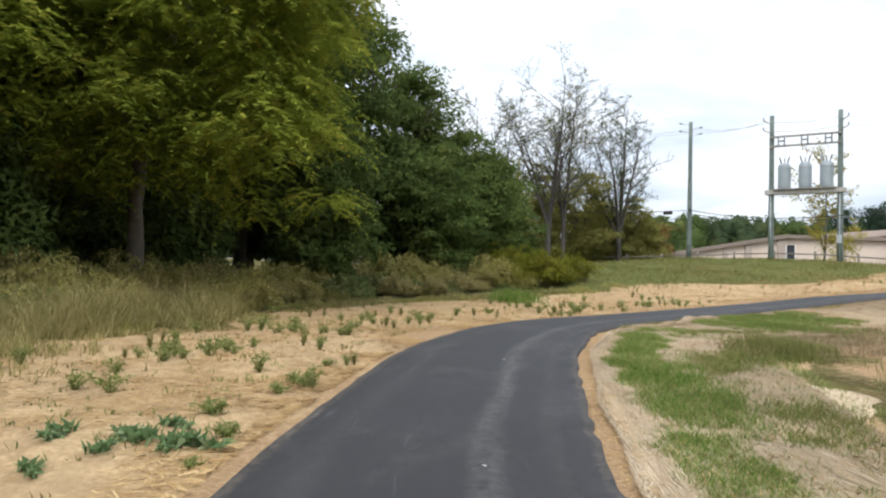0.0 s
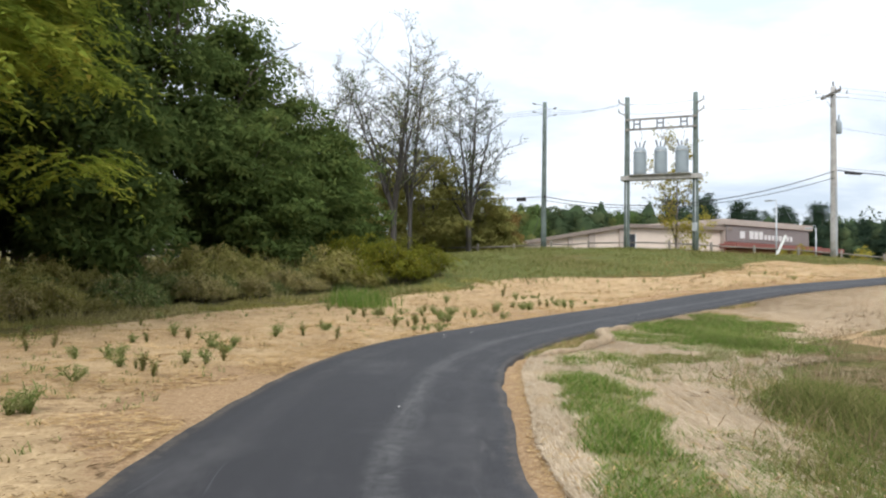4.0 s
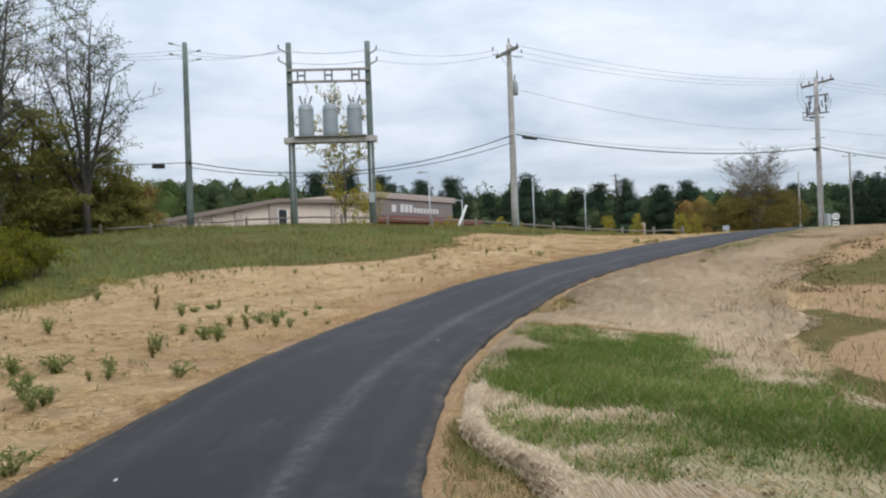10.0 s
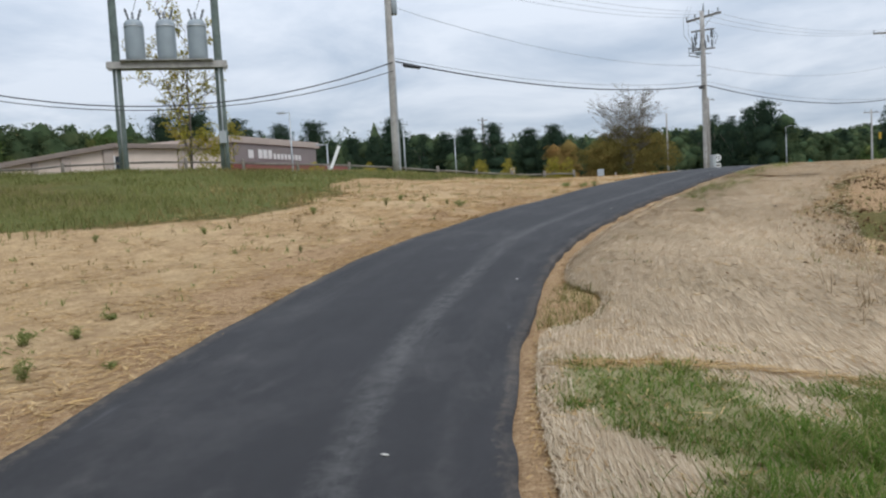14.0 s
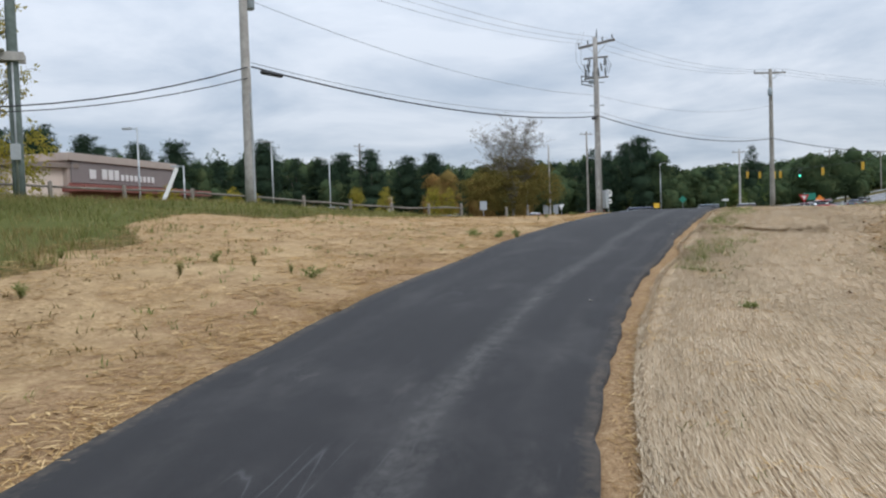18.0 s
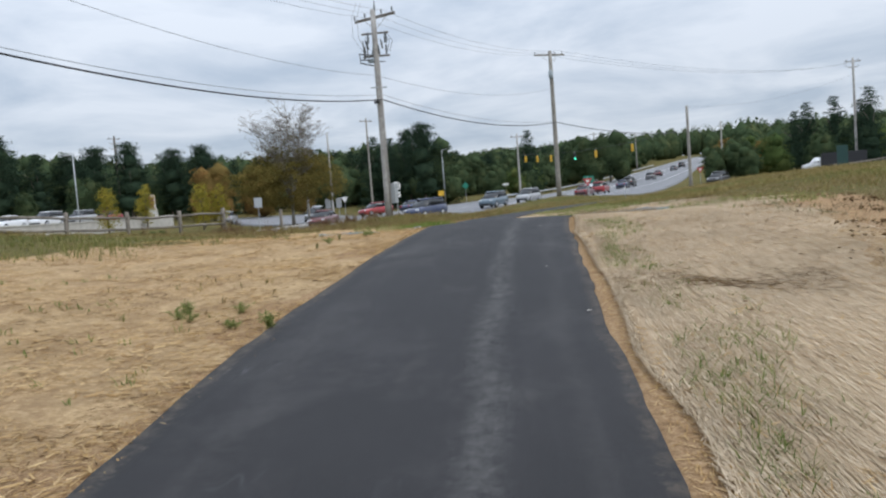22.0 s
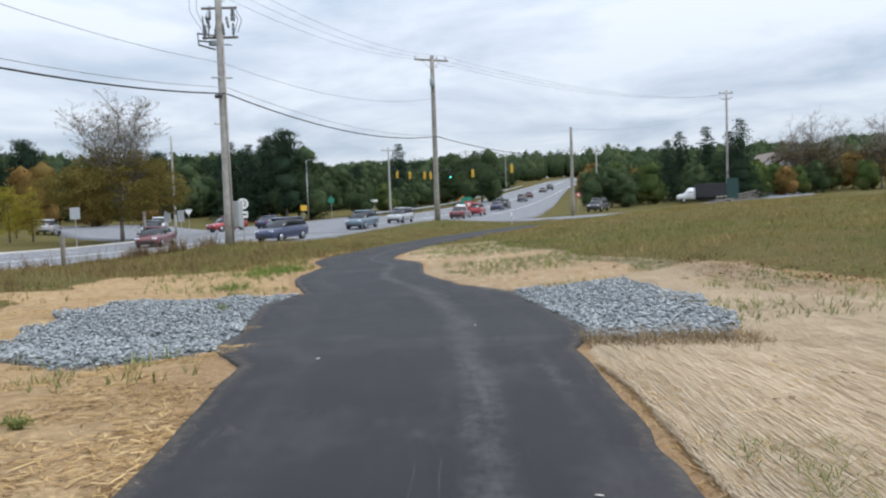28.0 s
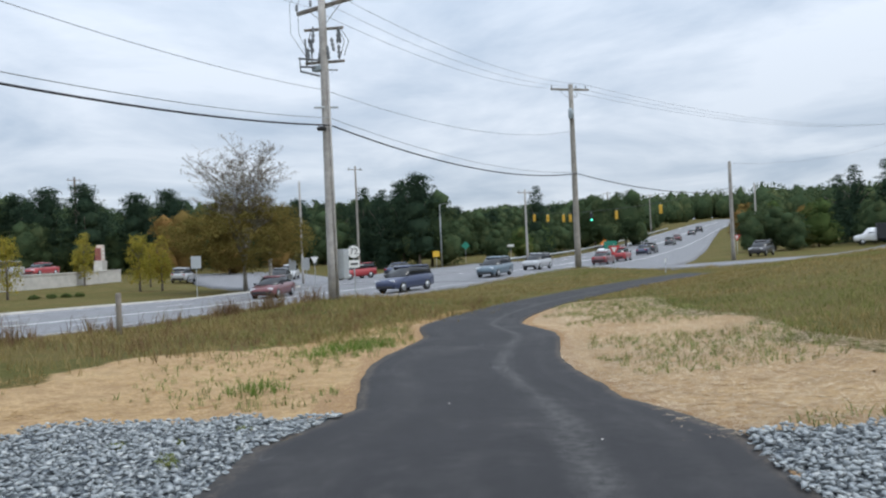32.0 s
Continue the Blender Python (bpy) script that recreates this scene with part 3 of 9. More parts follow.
TRAIL_C = smooth_curve(TRAIL, 0.4)
ROAD_C, SIDE_C = smooth_curve(ROAD, 4.0), smooth_curve(SIDE, 3.0)
DRIVE_C = smooth_curve([(93, 56, 1.4), (103, 67, 1.35), (116, 80, 1.4), (137, 97, 2.2)], 3.0)
MOUTH_C = smooth_curve([(101, 62.5, 1.4), (118, 63.5, 1.4), (135, 61.0, 1.6), (150, 57.5, 1.8)], 3.0)
TRAIL_HALF, ROAD_HALF, SIDE_HALF = 1.16, 8.6, 7.6


def road_right(s):
    """The highway's reach on the trail's side: a turning lane opens at the junction."""
    return np.interp(s, [222, 240, 250, 262, 290, 310, 370, 440], [ROAD_HALF, 11.5, 15.5, 16.6, 14.2, 13.4, 10.8, ROAD_HALF])


# outer edge of the loose straw beside the trail, and of the straw blanket on its other side
STRAW_EDGE = [(-5.0, -4), (-5.2, 9.2), (-5.4, 11.8), (-4.0, 15), (-4.0, 20.5), (-2.5, 24), (0.5, 28), (3.7, 31), (6.7, 33.4), (9, 35), (11.3, 34.3), (13.5, 33.5), (16, 33.9),
              (19, 36), (22.7, 39.4), (25, 38.5), (28, 37.6), (33, 38.6), (37, 39.2), (41.7, 40.9), (44.6, 40.9), (47.9, 40.2), (52.9, 39.9), (57.8, 39)]
BLANK_S = np.array([12.0, 20, 26, 30, 36, 41, 46, 51, 57, 62, 66, 71, 75, 78, 90, 97, 100])
BLANK_D = np.array([3.4, 3.5, 3.8, 4.3, 4.9, 4.9, 5.2, 4.8, 4.6, 5.4, 5.8, 6.3, 5.5, 5.6, 5.6, 5.2, 4.0])


def edge_of(points):
    p = np.array(points, float)
    s, d = along_curve(TRAIL_C, p[:, 0], p[:, 1])
    i = np.argsort(s)
    return s[i], np.abs(d[i])


STRAW_S, STRAW_D = edge_of(STRAW_EDGE)
# patches of new grass in the blanket: along the trail, distance from it, half length, half width, strength
GREEN_SPOTS = [(40.2, 2.6, 3.4, 1.2, 1.0), (38.2, 3.7, 2.6, 1.1, 0.95), (42.6, 2.1, 1.2, 0.7, 1.0), (26, 1.9, 3.6, 0.36, 1.0), (29.6, 2.0, 1.8, 0.42, 0.95), (24, 2.1, 1.8, 0.4, 0.9), (32.8, 1.95, 0.9, 0.34, 0.6),
               (33.6, 3.0, 1.1, 0.5, 0.6), (27.4, 3.3, 1.2, 0.4, 0.65), (29.8, 4.3, 1.2, 0.6, 0.7), (26.6, 2.6, 0.7, 0.3, 0.6), (20.6, 1.85, 2.0, 0.36, 0.85), (18.6, 2.5, 1.6, 0.5, 0.75), (22.6, 2.9, 1.2, 0.5, 0.6), (36.4, 4.6, 1.5, 0.6, 0.7), (31.3, 2.6, 0.9, 0.4, 0.5), (28.7, 3.7, 1.4, 0.55, 0.85), (26.2, 2.65, 1.5, 0.45, 0.75), (24.2, 2.2, 2.4, 0.5, 0.5), (36.1, 3.2, 1.2, 0.5, 0.8), (35.5, 3.8, 1.6, 0.6, 0.75), (33.2, 2.4, 1.6, 0.6, 0.55)]


def half_left(s):
    """Half width of the paving on the left; it widens into an apron at the stone beds."""
    return np.interp(s, [14, 26, 32, 38, 44, 51, 58, 66, 68.5, 70, 73, 76, 78, 80.5, 83, 87, 91, 97], [1.1, 1.14, 1.17, 1.27, 1.37, 1.32, 1.48, 1.36, 1.48, 2.02, 2.3, 2.4, 1.72, 1.77, 1.79, 1.74, 1.6, 1.28])


def half_right(s):
    return np.interp(s, [14, 32, 38, 44, 51, 58, 63, 66, 68.5, 70, 73, 76, 78, 80.5, 83, 87, 91, 97], [1.13, 1.13, 1.21, 1.14, 1.22, 1.24, 1.3, 1.26, 1.3, 1.79, 2.06, 2.04, 1.42, 1.47, 1.52, 1.36, 1.22, 1.34])


def gravel_mask(s, d):
    """The two beds of crushed stone beside the trail."""
    wob = 0.10 * np.sin(s * 3.1) + 0.12 * np.sin(s * 1.3 + 2 * d) + 0.08 * np.sin(7 * d)
    left = (d > half_left(s) - 0.04 + 0.2 * wob) & (d < 5.35 + wob) & (s > 69.5 + 1.1 * np.maximum(0, d - 3.4) + wob) & (s < 77.6 + wob - 0.4 * np.maximum(0, d - 4.4))
    right = (d < -half_right(s) + 0.04 - 0.2 * wob) & (d > -3.6 - 0.12 * (s - 71) + wob) & (s > 69.2 + 0.7 * np.maximum(0, -d - 2.8) + wob) & (s < 75.9 + wob)
    return left | right


def zones(x, y):
    """How much straw, green grass and bare soil cover the ground at each point."""
    s, d = along_curve(TRAIL_C, x, y)
    ws, wb = np.interp(s, STRAW_S, STRAW_D), np.interp(s, BLANK_S, BLANK_D)
    wob = (vnoise(x, y, 1.6, 1) - 0.5) * 1.6
    inside = (s > 0.5) & (s < STRAW_S[-1] + 0.5)
    straw = np.where(inside & (d > 0), step01(ws - d + wob, -0.5, 0.7), 0)
    straw = np.maximum(straw, np.where((s > 0.5) & (s < BLANK_S[-1]) & (d < 0), step01(wb + d + wob, -0.5, 0.7), 0))
    green = np.zeros(x.shape)
    ragged = wob * 0.28 + (vnoise(x, y, 0.55, 5) - 0.5) * 0.9 + (vnoise(x, y, 0.2, 6) - 0.5) * 0.5
    for gs, gd, rs, rd, k in GREEN_SPOTS:
        green = np.maximum(green, k * step01(1.3 - np.hypot((s - gs) / rs, (-d - gd) / rd) + 0.75 * ragged, -0.1, 0.65))
    green = np.where(d < -1.35, green, 0)
    bank = (d > 0) & (d > ws + wob * 0.4) & (x > 4) & (x < 75) & (y < 64)
    green = np.maximum(green, np.where(bank, (0.35 + 0.5 * vnoise(x, y, 5, 4)) * (1 - step01(x, 32, 44)), 0))
    shoulder = step01(np.where(d > 0, half_left(s) + 0.12, half_right(s) + 0.24) - np.abs(d) + wob * 0.10, -0.12, 0.12) * inside
    bare = np.maximum(shoulder, step01(vnoise(x, y, 2.2, 7) * np.where(d > 0, step01(3.4 - d, 0, 1.6), 0), 0.45, 0.75) * inside)
    soil = step01(s, 33, 41) * step01(60 - s, 0, 8) * np.where(d > 0, step01(4.4 - d, 0, 2.6), 0) * (0.25 + 0.6 * vnoise(x, y, 1.4, 8))
    bare = np.maximum(bare, soil)
    dirt_line = 0.4 * np.exp(-((x - 25.6) / 1.6) ** 2 - ((y - 26.9) / 0.7) ** 2) + np.exp(-((x - 11.5) / 0.55) ** 2 - ((y - 23.85) / 0.4) ** 2) + 0.5 * np.exp(-((x - 33.5) / 2.2) ** 2 - ((y - 26.6) / 0.5) ** 2)
    outer = np.where(d < 0, np.exp(-((d + wb + 0.15) / 0.8) ** 2), 0) * step01(s, 50, 58) * step01(79 - s, 0, 4) * (0.7 + 0.6 * vnoise(x, y, 1.1, 9))
    bare = np.maximum(bare, outer)
    basin = np.where(d < 0, step01(-d - wb + wob, -0.2, 0.8), 0) * step01(s, 12, 18) * step01(56 - s, 0, 6) * step01(-d, 30, 14) * (0.35 + 0.75 * vnoise(x, y, 2.4, 10))
    bare = np.maximum(bare, basin)
    bare = np.maximum(bare, np.clip(dirt_line * 0.9, 0, 1))
    return s, d, straw, green, bare


def axis_lines(lo, a, b, hi, fine, grow):
    mid = np.arange(a, b, fine)
    out, st, v = [], fine, b
    while v < hi:
        out.append(v)
        st *= grow
        v += st
    back, st, v = [], fine, a
    while v > lo:
        st *= grow
        v -= st
        back.append(v)
    return np.concatenate([np.array(back[::-1]), mid, np.array(out), [hi]])


def land_full(x, y):
    """Ground height with its small bumps, lowered under the roads, flat far away."""
    r = np.hypot(x - 30, y - 30)
    k = step01(r, 650, 1500)
    ang = np.arctan2(y - 30, x - 30)
    xc, yc = np.where(r > 620, 30 + 620 * np.cos(ang), x), np.where(r > 620, 30 + 620 * np.sin(ang), y)
    z = land(xc, yc) * (1 - k) + 14 * k
    return z


def lump_at(x, y, d):
    """Small bumps of the soil, flatter on the side where the blanket lies."""
    lump = (vnoise(x, y, 1.3, 2) - 0.5) * 0.10 + (vnoise(x, y, 0.5, 3) - 0.5) * 0.05
    return lump * step01(np.abs(d), 1.3, 2.2) * np.where(d < 0, 0.3, 0.8)


def make_ground():
    xs, ys = axis_lines(-2400, -9, 46, 2600, 0.3, 1.05), axis_lines(-2400, -4, 41, 2600, 0.3, 1.05)
    gx, gy = np.meshgrid(xs, ys)
    x, y = gx.ravel(), gy.ravel()
    z = land_full(x, y)
    s, d, straw, green, bare = zones(x, y)
    near = np.hypot(x - 20, y - 22) < 70
    off = np.abs(d) > 1.4
    z = z + np.where(near & off, lump_at(x, y, d), 0)
    z = z - 0.05 * (np.abs(d) < 1.1) * near
    for curve, half in ((ROAD_C, ROAD_HALF), (SIDE_C, SIDE_HALF), (DRIVE_C, 8.0), (MOUTH_C, 7.0)):
        rs, rd = along_curve(curve, x, y)
        if curve is ROAD_C:
            half = np.where(rd < 0, road_right(rs), ROAD_HALF)
        z = z - 0.35 * step01(half - np.abs(rd), -0.6, 0.8)
    w, h = len(xs), len(ys)
    i, j = np.meshgrid(np.arange(w - 1), np.arange(h - 1))
    q = (j * w + i).ravel()
    me = mesh_np("ground", np.stack([x, y, z], 1), np.stack([q, q + 1, q + w + 1, q + w], 1), M_GROUND, True)
    at = me.attributes.new("zone", "FLOAT_COLOR", "POINT")
    at.data.foreach_set("color", np.stack([straw, green, bare, gravel_mask(s, d)], 1).astype(np.float32).ravel())
    return tagged(new("ground", me), "rolling ground with tan straw cover, grass and bare soil", "ground", kind="structure")


make_ground()


def ribbon(name, curve, left, right, lift, mat, cols=9, rag=0.0, thick=0.0, crown=0.0, seed=0, even=False):
    """A paved strip laid on the land along a curve; its edges may be ragged."""
    c = curve[:, :2]
    t = np.gradient(c, axis=0)
    t /= np.linalg.norm(t, axis=1)[:, None]
    n = np.stack([-t[:, 1], t[:, 0]], 1)
    arc = np.concatenate([[0], np.cumsum(np.linalg.norm(np.diff(c, axis=0), axis=1))])
    left, right = np.broadcast_to(left, len(c)).copy(), np.broadcast_to(right, len(c)).copy()
    if rag:
        left += (vnoise(arc, arc * 0, 0.35, seed) - 0.5) * rag + (vnoise(arc, arc * 0, 2.5, seed + 1) - 0.5) * rag * 1.5
        right += (vnoise(arc, arc * 0, 0.3, seed + 2) - 0.5) * rag + (vnoise(arc, arc * 0, 2.5, seed + 3) - 0.5) * rag * 1.5
    u = np.linspace(0, 1, cols)
    off = left[:, None] * (1 - u) + -right[:, None] * u
    p = c[:, None] + n[:, None] * off[..., None]
    z = land_full(p[..., 0].ravel(), p[..., 1].ravel()).reshape(off.shape) + lift
    z = z + crown * (1 - (2 * u - 1) ** 2)[None]
    uvu = np.where(off > 0, -off / left[:, None], -off / right[:, None]) * TRAIL_HALF if even else -off
    if thick:
        p = np.concatenate([p[:, :1], p, p[:, -1:]], 1)
        z = np.concatenate([z[:, :1] - thick, z, z[:, -1:] - thick], 1)
        uvu = np.concatenate([uvu[:, :1], uvu, uvu[:, -1:]], 1)
        cols += 2
    m = len(c)
    i, j = np.meshgrid(np.arange(cols - 1), np.arange(m - 1))
    q = (j * cols + i).ravel()
    faces = np.stack([q, q + 1, q + cols + 1, q + cols], 1)[:, ::-1]
    me = mesh_np(name, np.concatenate([p, z[..., None]], 2).reshape(-1, 3), faces, mat, True)
    uv = me.uv_layers.new(name="UVMap")
    flat = np.stack([uvu.ravel(), np.repeat(arc, cols)], 1)[faces.ravel()]
    uv.data.foreach_set("uv", flat.astype(np.float32).ravel())
    return me


# the asphalt trail, with a wider apron at the beds of stone
fine = smooth_curve(TRAIL, 0.12)
fs = np.concatenate([[0], np.cumsum(np.linalg.norm(np.diff(fine[:, :2], axis=0), axis=1))])
tagged(new("trail", ribbon("trail", fine, half_left(fs), half_right(fs), 0.03, M_TRAIL, 13, 0.05, 0.09, 0.015, 5, True)),
       "dark new asphalt walking trail with pale dusty wheel tracks", "trail", kind="structure")
tagged(new("road", ribbon("road", ROAD_C, ROAD_HALF, road_right(np.concatenate([[0], np.cumsum(np.linalg.norm(np.diff(ROAD_C[:, :2], axis=0), axis=1))])), 0.04, M_ROAD, 17, 0.0, 0.3)), "worn pale grey asphalt highway climbing a far hill", "road", kind="structure")
tagged(new("drive", ribbon("drive", DRIVE_C, 8.0, 8.0, 0.05, M_ROAD, 9, 0.0, 0.3)), "pale grey asphalt drive into the shop's car park", "road", kind="structure")
tagged(new("junction", ribbon("junction", MOUTH_C, 7.0, 7.0, 0.07, M_ROAD, 9, 0.0, 0.3)), "pale grey asphalt of the wide road junction", "road", kind="structure")
tagged(new("side_road", ribbon("side_road", SIDE_C, SIDE_HALF, SIDE_HALF, 0.06, M_ROAD, 9, 0.0, 0.3)), "pale grey asphalt side road joining the highway", "road", kind="structure")


def lines_along(curve, offset, width, dash, gap, lift, start=0, stop=None):
    c = curve[:, :2]
    arc = np.concatenate([[0], np.cumsum(np.linalg.norm(np.diff(c, axis=0), axis=1))])
    t = np.gradient(c, axis=0)
    t /= np.linalg.norm(t, axis=1)[:, None]
    n = np.stack([-t[:, 1], t[:, 0]], 1)
    vs, k = [], start
    while k < (stop or arc[-1]) - dash:
        sub = np.linspace(k, k + dash, 3)
        px, py = np.interp(sub, arc, c[:, 0]), np.interp(sub, arc, c[:, 1])
        nx, ny = np.interp(sub, arc, n[:, 0]), np.interp(sub, arc, n[:, 1])
        for a, b in ((0, 1), (1, 2)):
            for i, o in ((a, offset + width / 2), (a, offset - width / 2), (b, offset - width / 2), (b, offset + width / 2)):
                vs.append((px[i] + nx[i] * o, py[i] + ny[i] * o))
        k += dash + gap
    v = np.array(vs)
    z = land_full(v[:, 0], v[:, 1]) + lift
    return mesh_np("line", np.column_stack([v, z]), np.arange(len(v)).reshape(-1, 4), M_PAINT)


for o, dash, gap in ((ROAD_HALF - 0.9, 6, 0.0), (-(ROAD_HALF - 0.9), 6, 0.0), (0.15, 6, 0.0), (-0.15, 6, 0.0), (3.9, 3, 9), (-3.9, 3, 9)):
    tagged(new("road_marking", lines_along(ROAD_C, o, 0.14, dash, gap, 0.056, 60, 560)), "worn white painted line on the highway", "road marking", kind="structure")

# ---- trees ----


def limb_paths(rng, base_r, height, fork_at, limbs, levels, reach, droop=0.0, lean=(0, 0), kids=3, upright=(0.9, 2.2), thin=0.006, stout=0.62):
    """Tapered trunk and limbs, as tube paths; also the tips of the twigs."""
    out, tips = [], []

    def branch(p, d, length, r, lev):
        pts, rad = [p], [r]
        q, v = p.copy(), d.copy()
        n = 5
        for i in range(n):
            v = v + rng.normal(0, 0.13, 3) + np.array([0, 0, 0.06 - droop * (lev < levels)])
            v /= np.linalg.norm(v)
            q = q + v * length / n
            pts.append(q.copy())
            rad.append(max(thin, r * (1 - 0.62 * (i + 1) / n)))
        out.append((np.array(pts), np.array(rad)))
        if lev == 0:
            tips.extend(pts[2:])
            return
        for k in range(kids + rng.integers(0, 2)):
            i = rng.integers(2, n + 1)
            a = rng.uniform(0, 2 * math.pi)
            side = np.array([math.cos(a), math.sin(a), rng.uniform(-0.1, 0.5)])
            branch(pts[i], (v * 0.75 + side * 0.75) / 1.05, length * rng.uniform(0.5, 0.72), rad[i] * stout, lev - 1)

    trunk = [np.array([lean[0] * u * height * fork_at + rng.normal(0, 0.04) * (u > 0), lean[1] * u * height * fork_at, height * fork_at * u - 0.3 * (u == 0)]) for u in np.linspace(0, 1, 6)]
    out.append((np.array(trunk), base_r * np.array([1.35, 1.0, 0.93, 0.87, 0.82, 0.74])))
    top = trunk[-1]
    for k in range(limbs):
        a = 2 * math.pi * k / limbs + rng.uniform(-0.4, 0.4)
        rise = rng.uniform(*upright)
        d = np.array([math.cos(a), math.sin(a), rise]) / math.hypot(1, rise)
        start = trunk[-1 - (k % 2)]
        branch(start, d, reach * rng.uniform(0.8, 1.15), base_r * 0.5, levels)
    return out, np.array(tips)


def clump_leaves(rng, centres, radius, per, size, droop=0.3, width=0.5, ray=0.8):
    """Leaves scattered round clump centres, tilted outwards and down."""
    c = np.repeat(np.asarray(centres, float), per, axis=0)
    o = rng.normal(0, 1, (len(c), 3))
    o = unit(o) * (np.abs(rng.normal(0.75, 0.3, (len(c), 1)))) * np.repeat(np.broadcast_to(radius, len(centres)), per)[:, None]
    o[:, 2] *= 0.7
    p = c + o
    along = unit(unit(o) * 0.5 * ray + rng.normal(0, 0.55, o.shape) + np.array([0, 0, -droop]) * np.linalg.norm(o, axis=1)[:, None])
    across = unit(np.cross(along, rng.normal(0, 1, o.shape)))
    ln = size * rng.uniform(0.6, 1.4, (len(c), 1))
    return p, along * ln, across * ln * width


def crown_centres(rng, n, blobs, inner=0.55):
    """Clump centres inside a crown made of several overlapping ellipsoids: (x, y, z, rx, ry, rz)."""
    b = np.array(blobs, float)
    vol = b[:, 3] * b[:, 4] * b[:, 5]
    pick = rng.choice(len(b), n, p=vol / vol.sum())
    u = unit(rng.normal(0, 1, (n, 3))) * (rng.uniform(inner ** 3, 1, (n, 1)) ** (1 / 3))
    return b[pick, :3] + u * b[pick, 3:]


def bough_leaves(rng, centres, reach, per, size, flat=0.6, width=0.5):
    """Leaves shingled over the upper shell of each bough, facing up and outwards, thinner below."""
    n = len(centres)
    rb = np.repeat(reach * rng.uniform(0.55, 1.2, n), per)[:, None]
    o = rng.normal(0, 1, (n * per, 3))
    o[:, 2] = np.where(rng.random(n * per) < 0.78, np.abs(o[:, 2]), o[:, 2])
    o = unit(o)
    p = np.repeat(np.asarray(centres, float), per, axis=0) + o * rb * np.array([1, 1, flat]) * np.abs(rng.normal(0.9, 0.2, (n * per, 1)))
    face = unit(o + rng.normal(0, 0.45, o.shape) + np.array([0, 0, 0.35]))
    along = unit(np.cross(face, rng.normal(0, 1, o.shape)) + o * 0.5 + np.array([0, 0, -0.35]))
    across = unit(np.cross(face, along))
    ln = size * rng.uniform(0.6, 1.4, (n * per, 1))
    return p, along * ln, across * ln * width


def spray_leaves(rng, centres, reach, sprays, leaflets, size, droop=0.55):
    """Long compound leaves arching out of each bough: two ranks of leaflets along a drooping rib."""
    n = len(centres) * sprays
    a = rng.uniform(0, 2 * math.pi, n)
    out = np.column_stack([np.cos(a), np.sin(a), rng.uniform(-0.15, 0.45, n)])
    ln = reach * rng.uniform(0.45, 1.15, n)
    start = np.repeat(np.asarray(centres, float), sprays, axis=0) + out * (ln * 0.35)[:, None] + rng.normal(0, 0.12, (n, 3))
    u = np.tile(np.linspace(0.1, 1, leaflets), n)
    o, l2 = np.repeat(out, leaflets, axis=0), np.repeat(ln, leaflets)
    drop = np.zeros((n * leaflets, 3))
    drop[:, 2] = -droop * l2 * u ** 2
    p = np.repeat(start, leaflets, axis=0) + o * (l2 * u * 0.75)[:, None] + drop
    side = np.column_stack([-o[:, 1], o[:, 0], np.zeros(len(o))]) * np.where(np.arange(len(o)) % 2, 1, -1)[:, None]
    along = unit(side * 0.8 + o * 0.55 + np.array([0, 0, -0.35]) + rng.normal(0, 0.22, o.shape))
    across = unit(np.cross(along, np.array([0, 0, 1.0]) + rng.normal(0, 0.35, o.shape)))
    s = size * rng.uniform(0.7, 1.3, (len(o), 1)) * (1.15 - 0.4 * u)[:, None]
    return p, along * s, across * s * 0.42


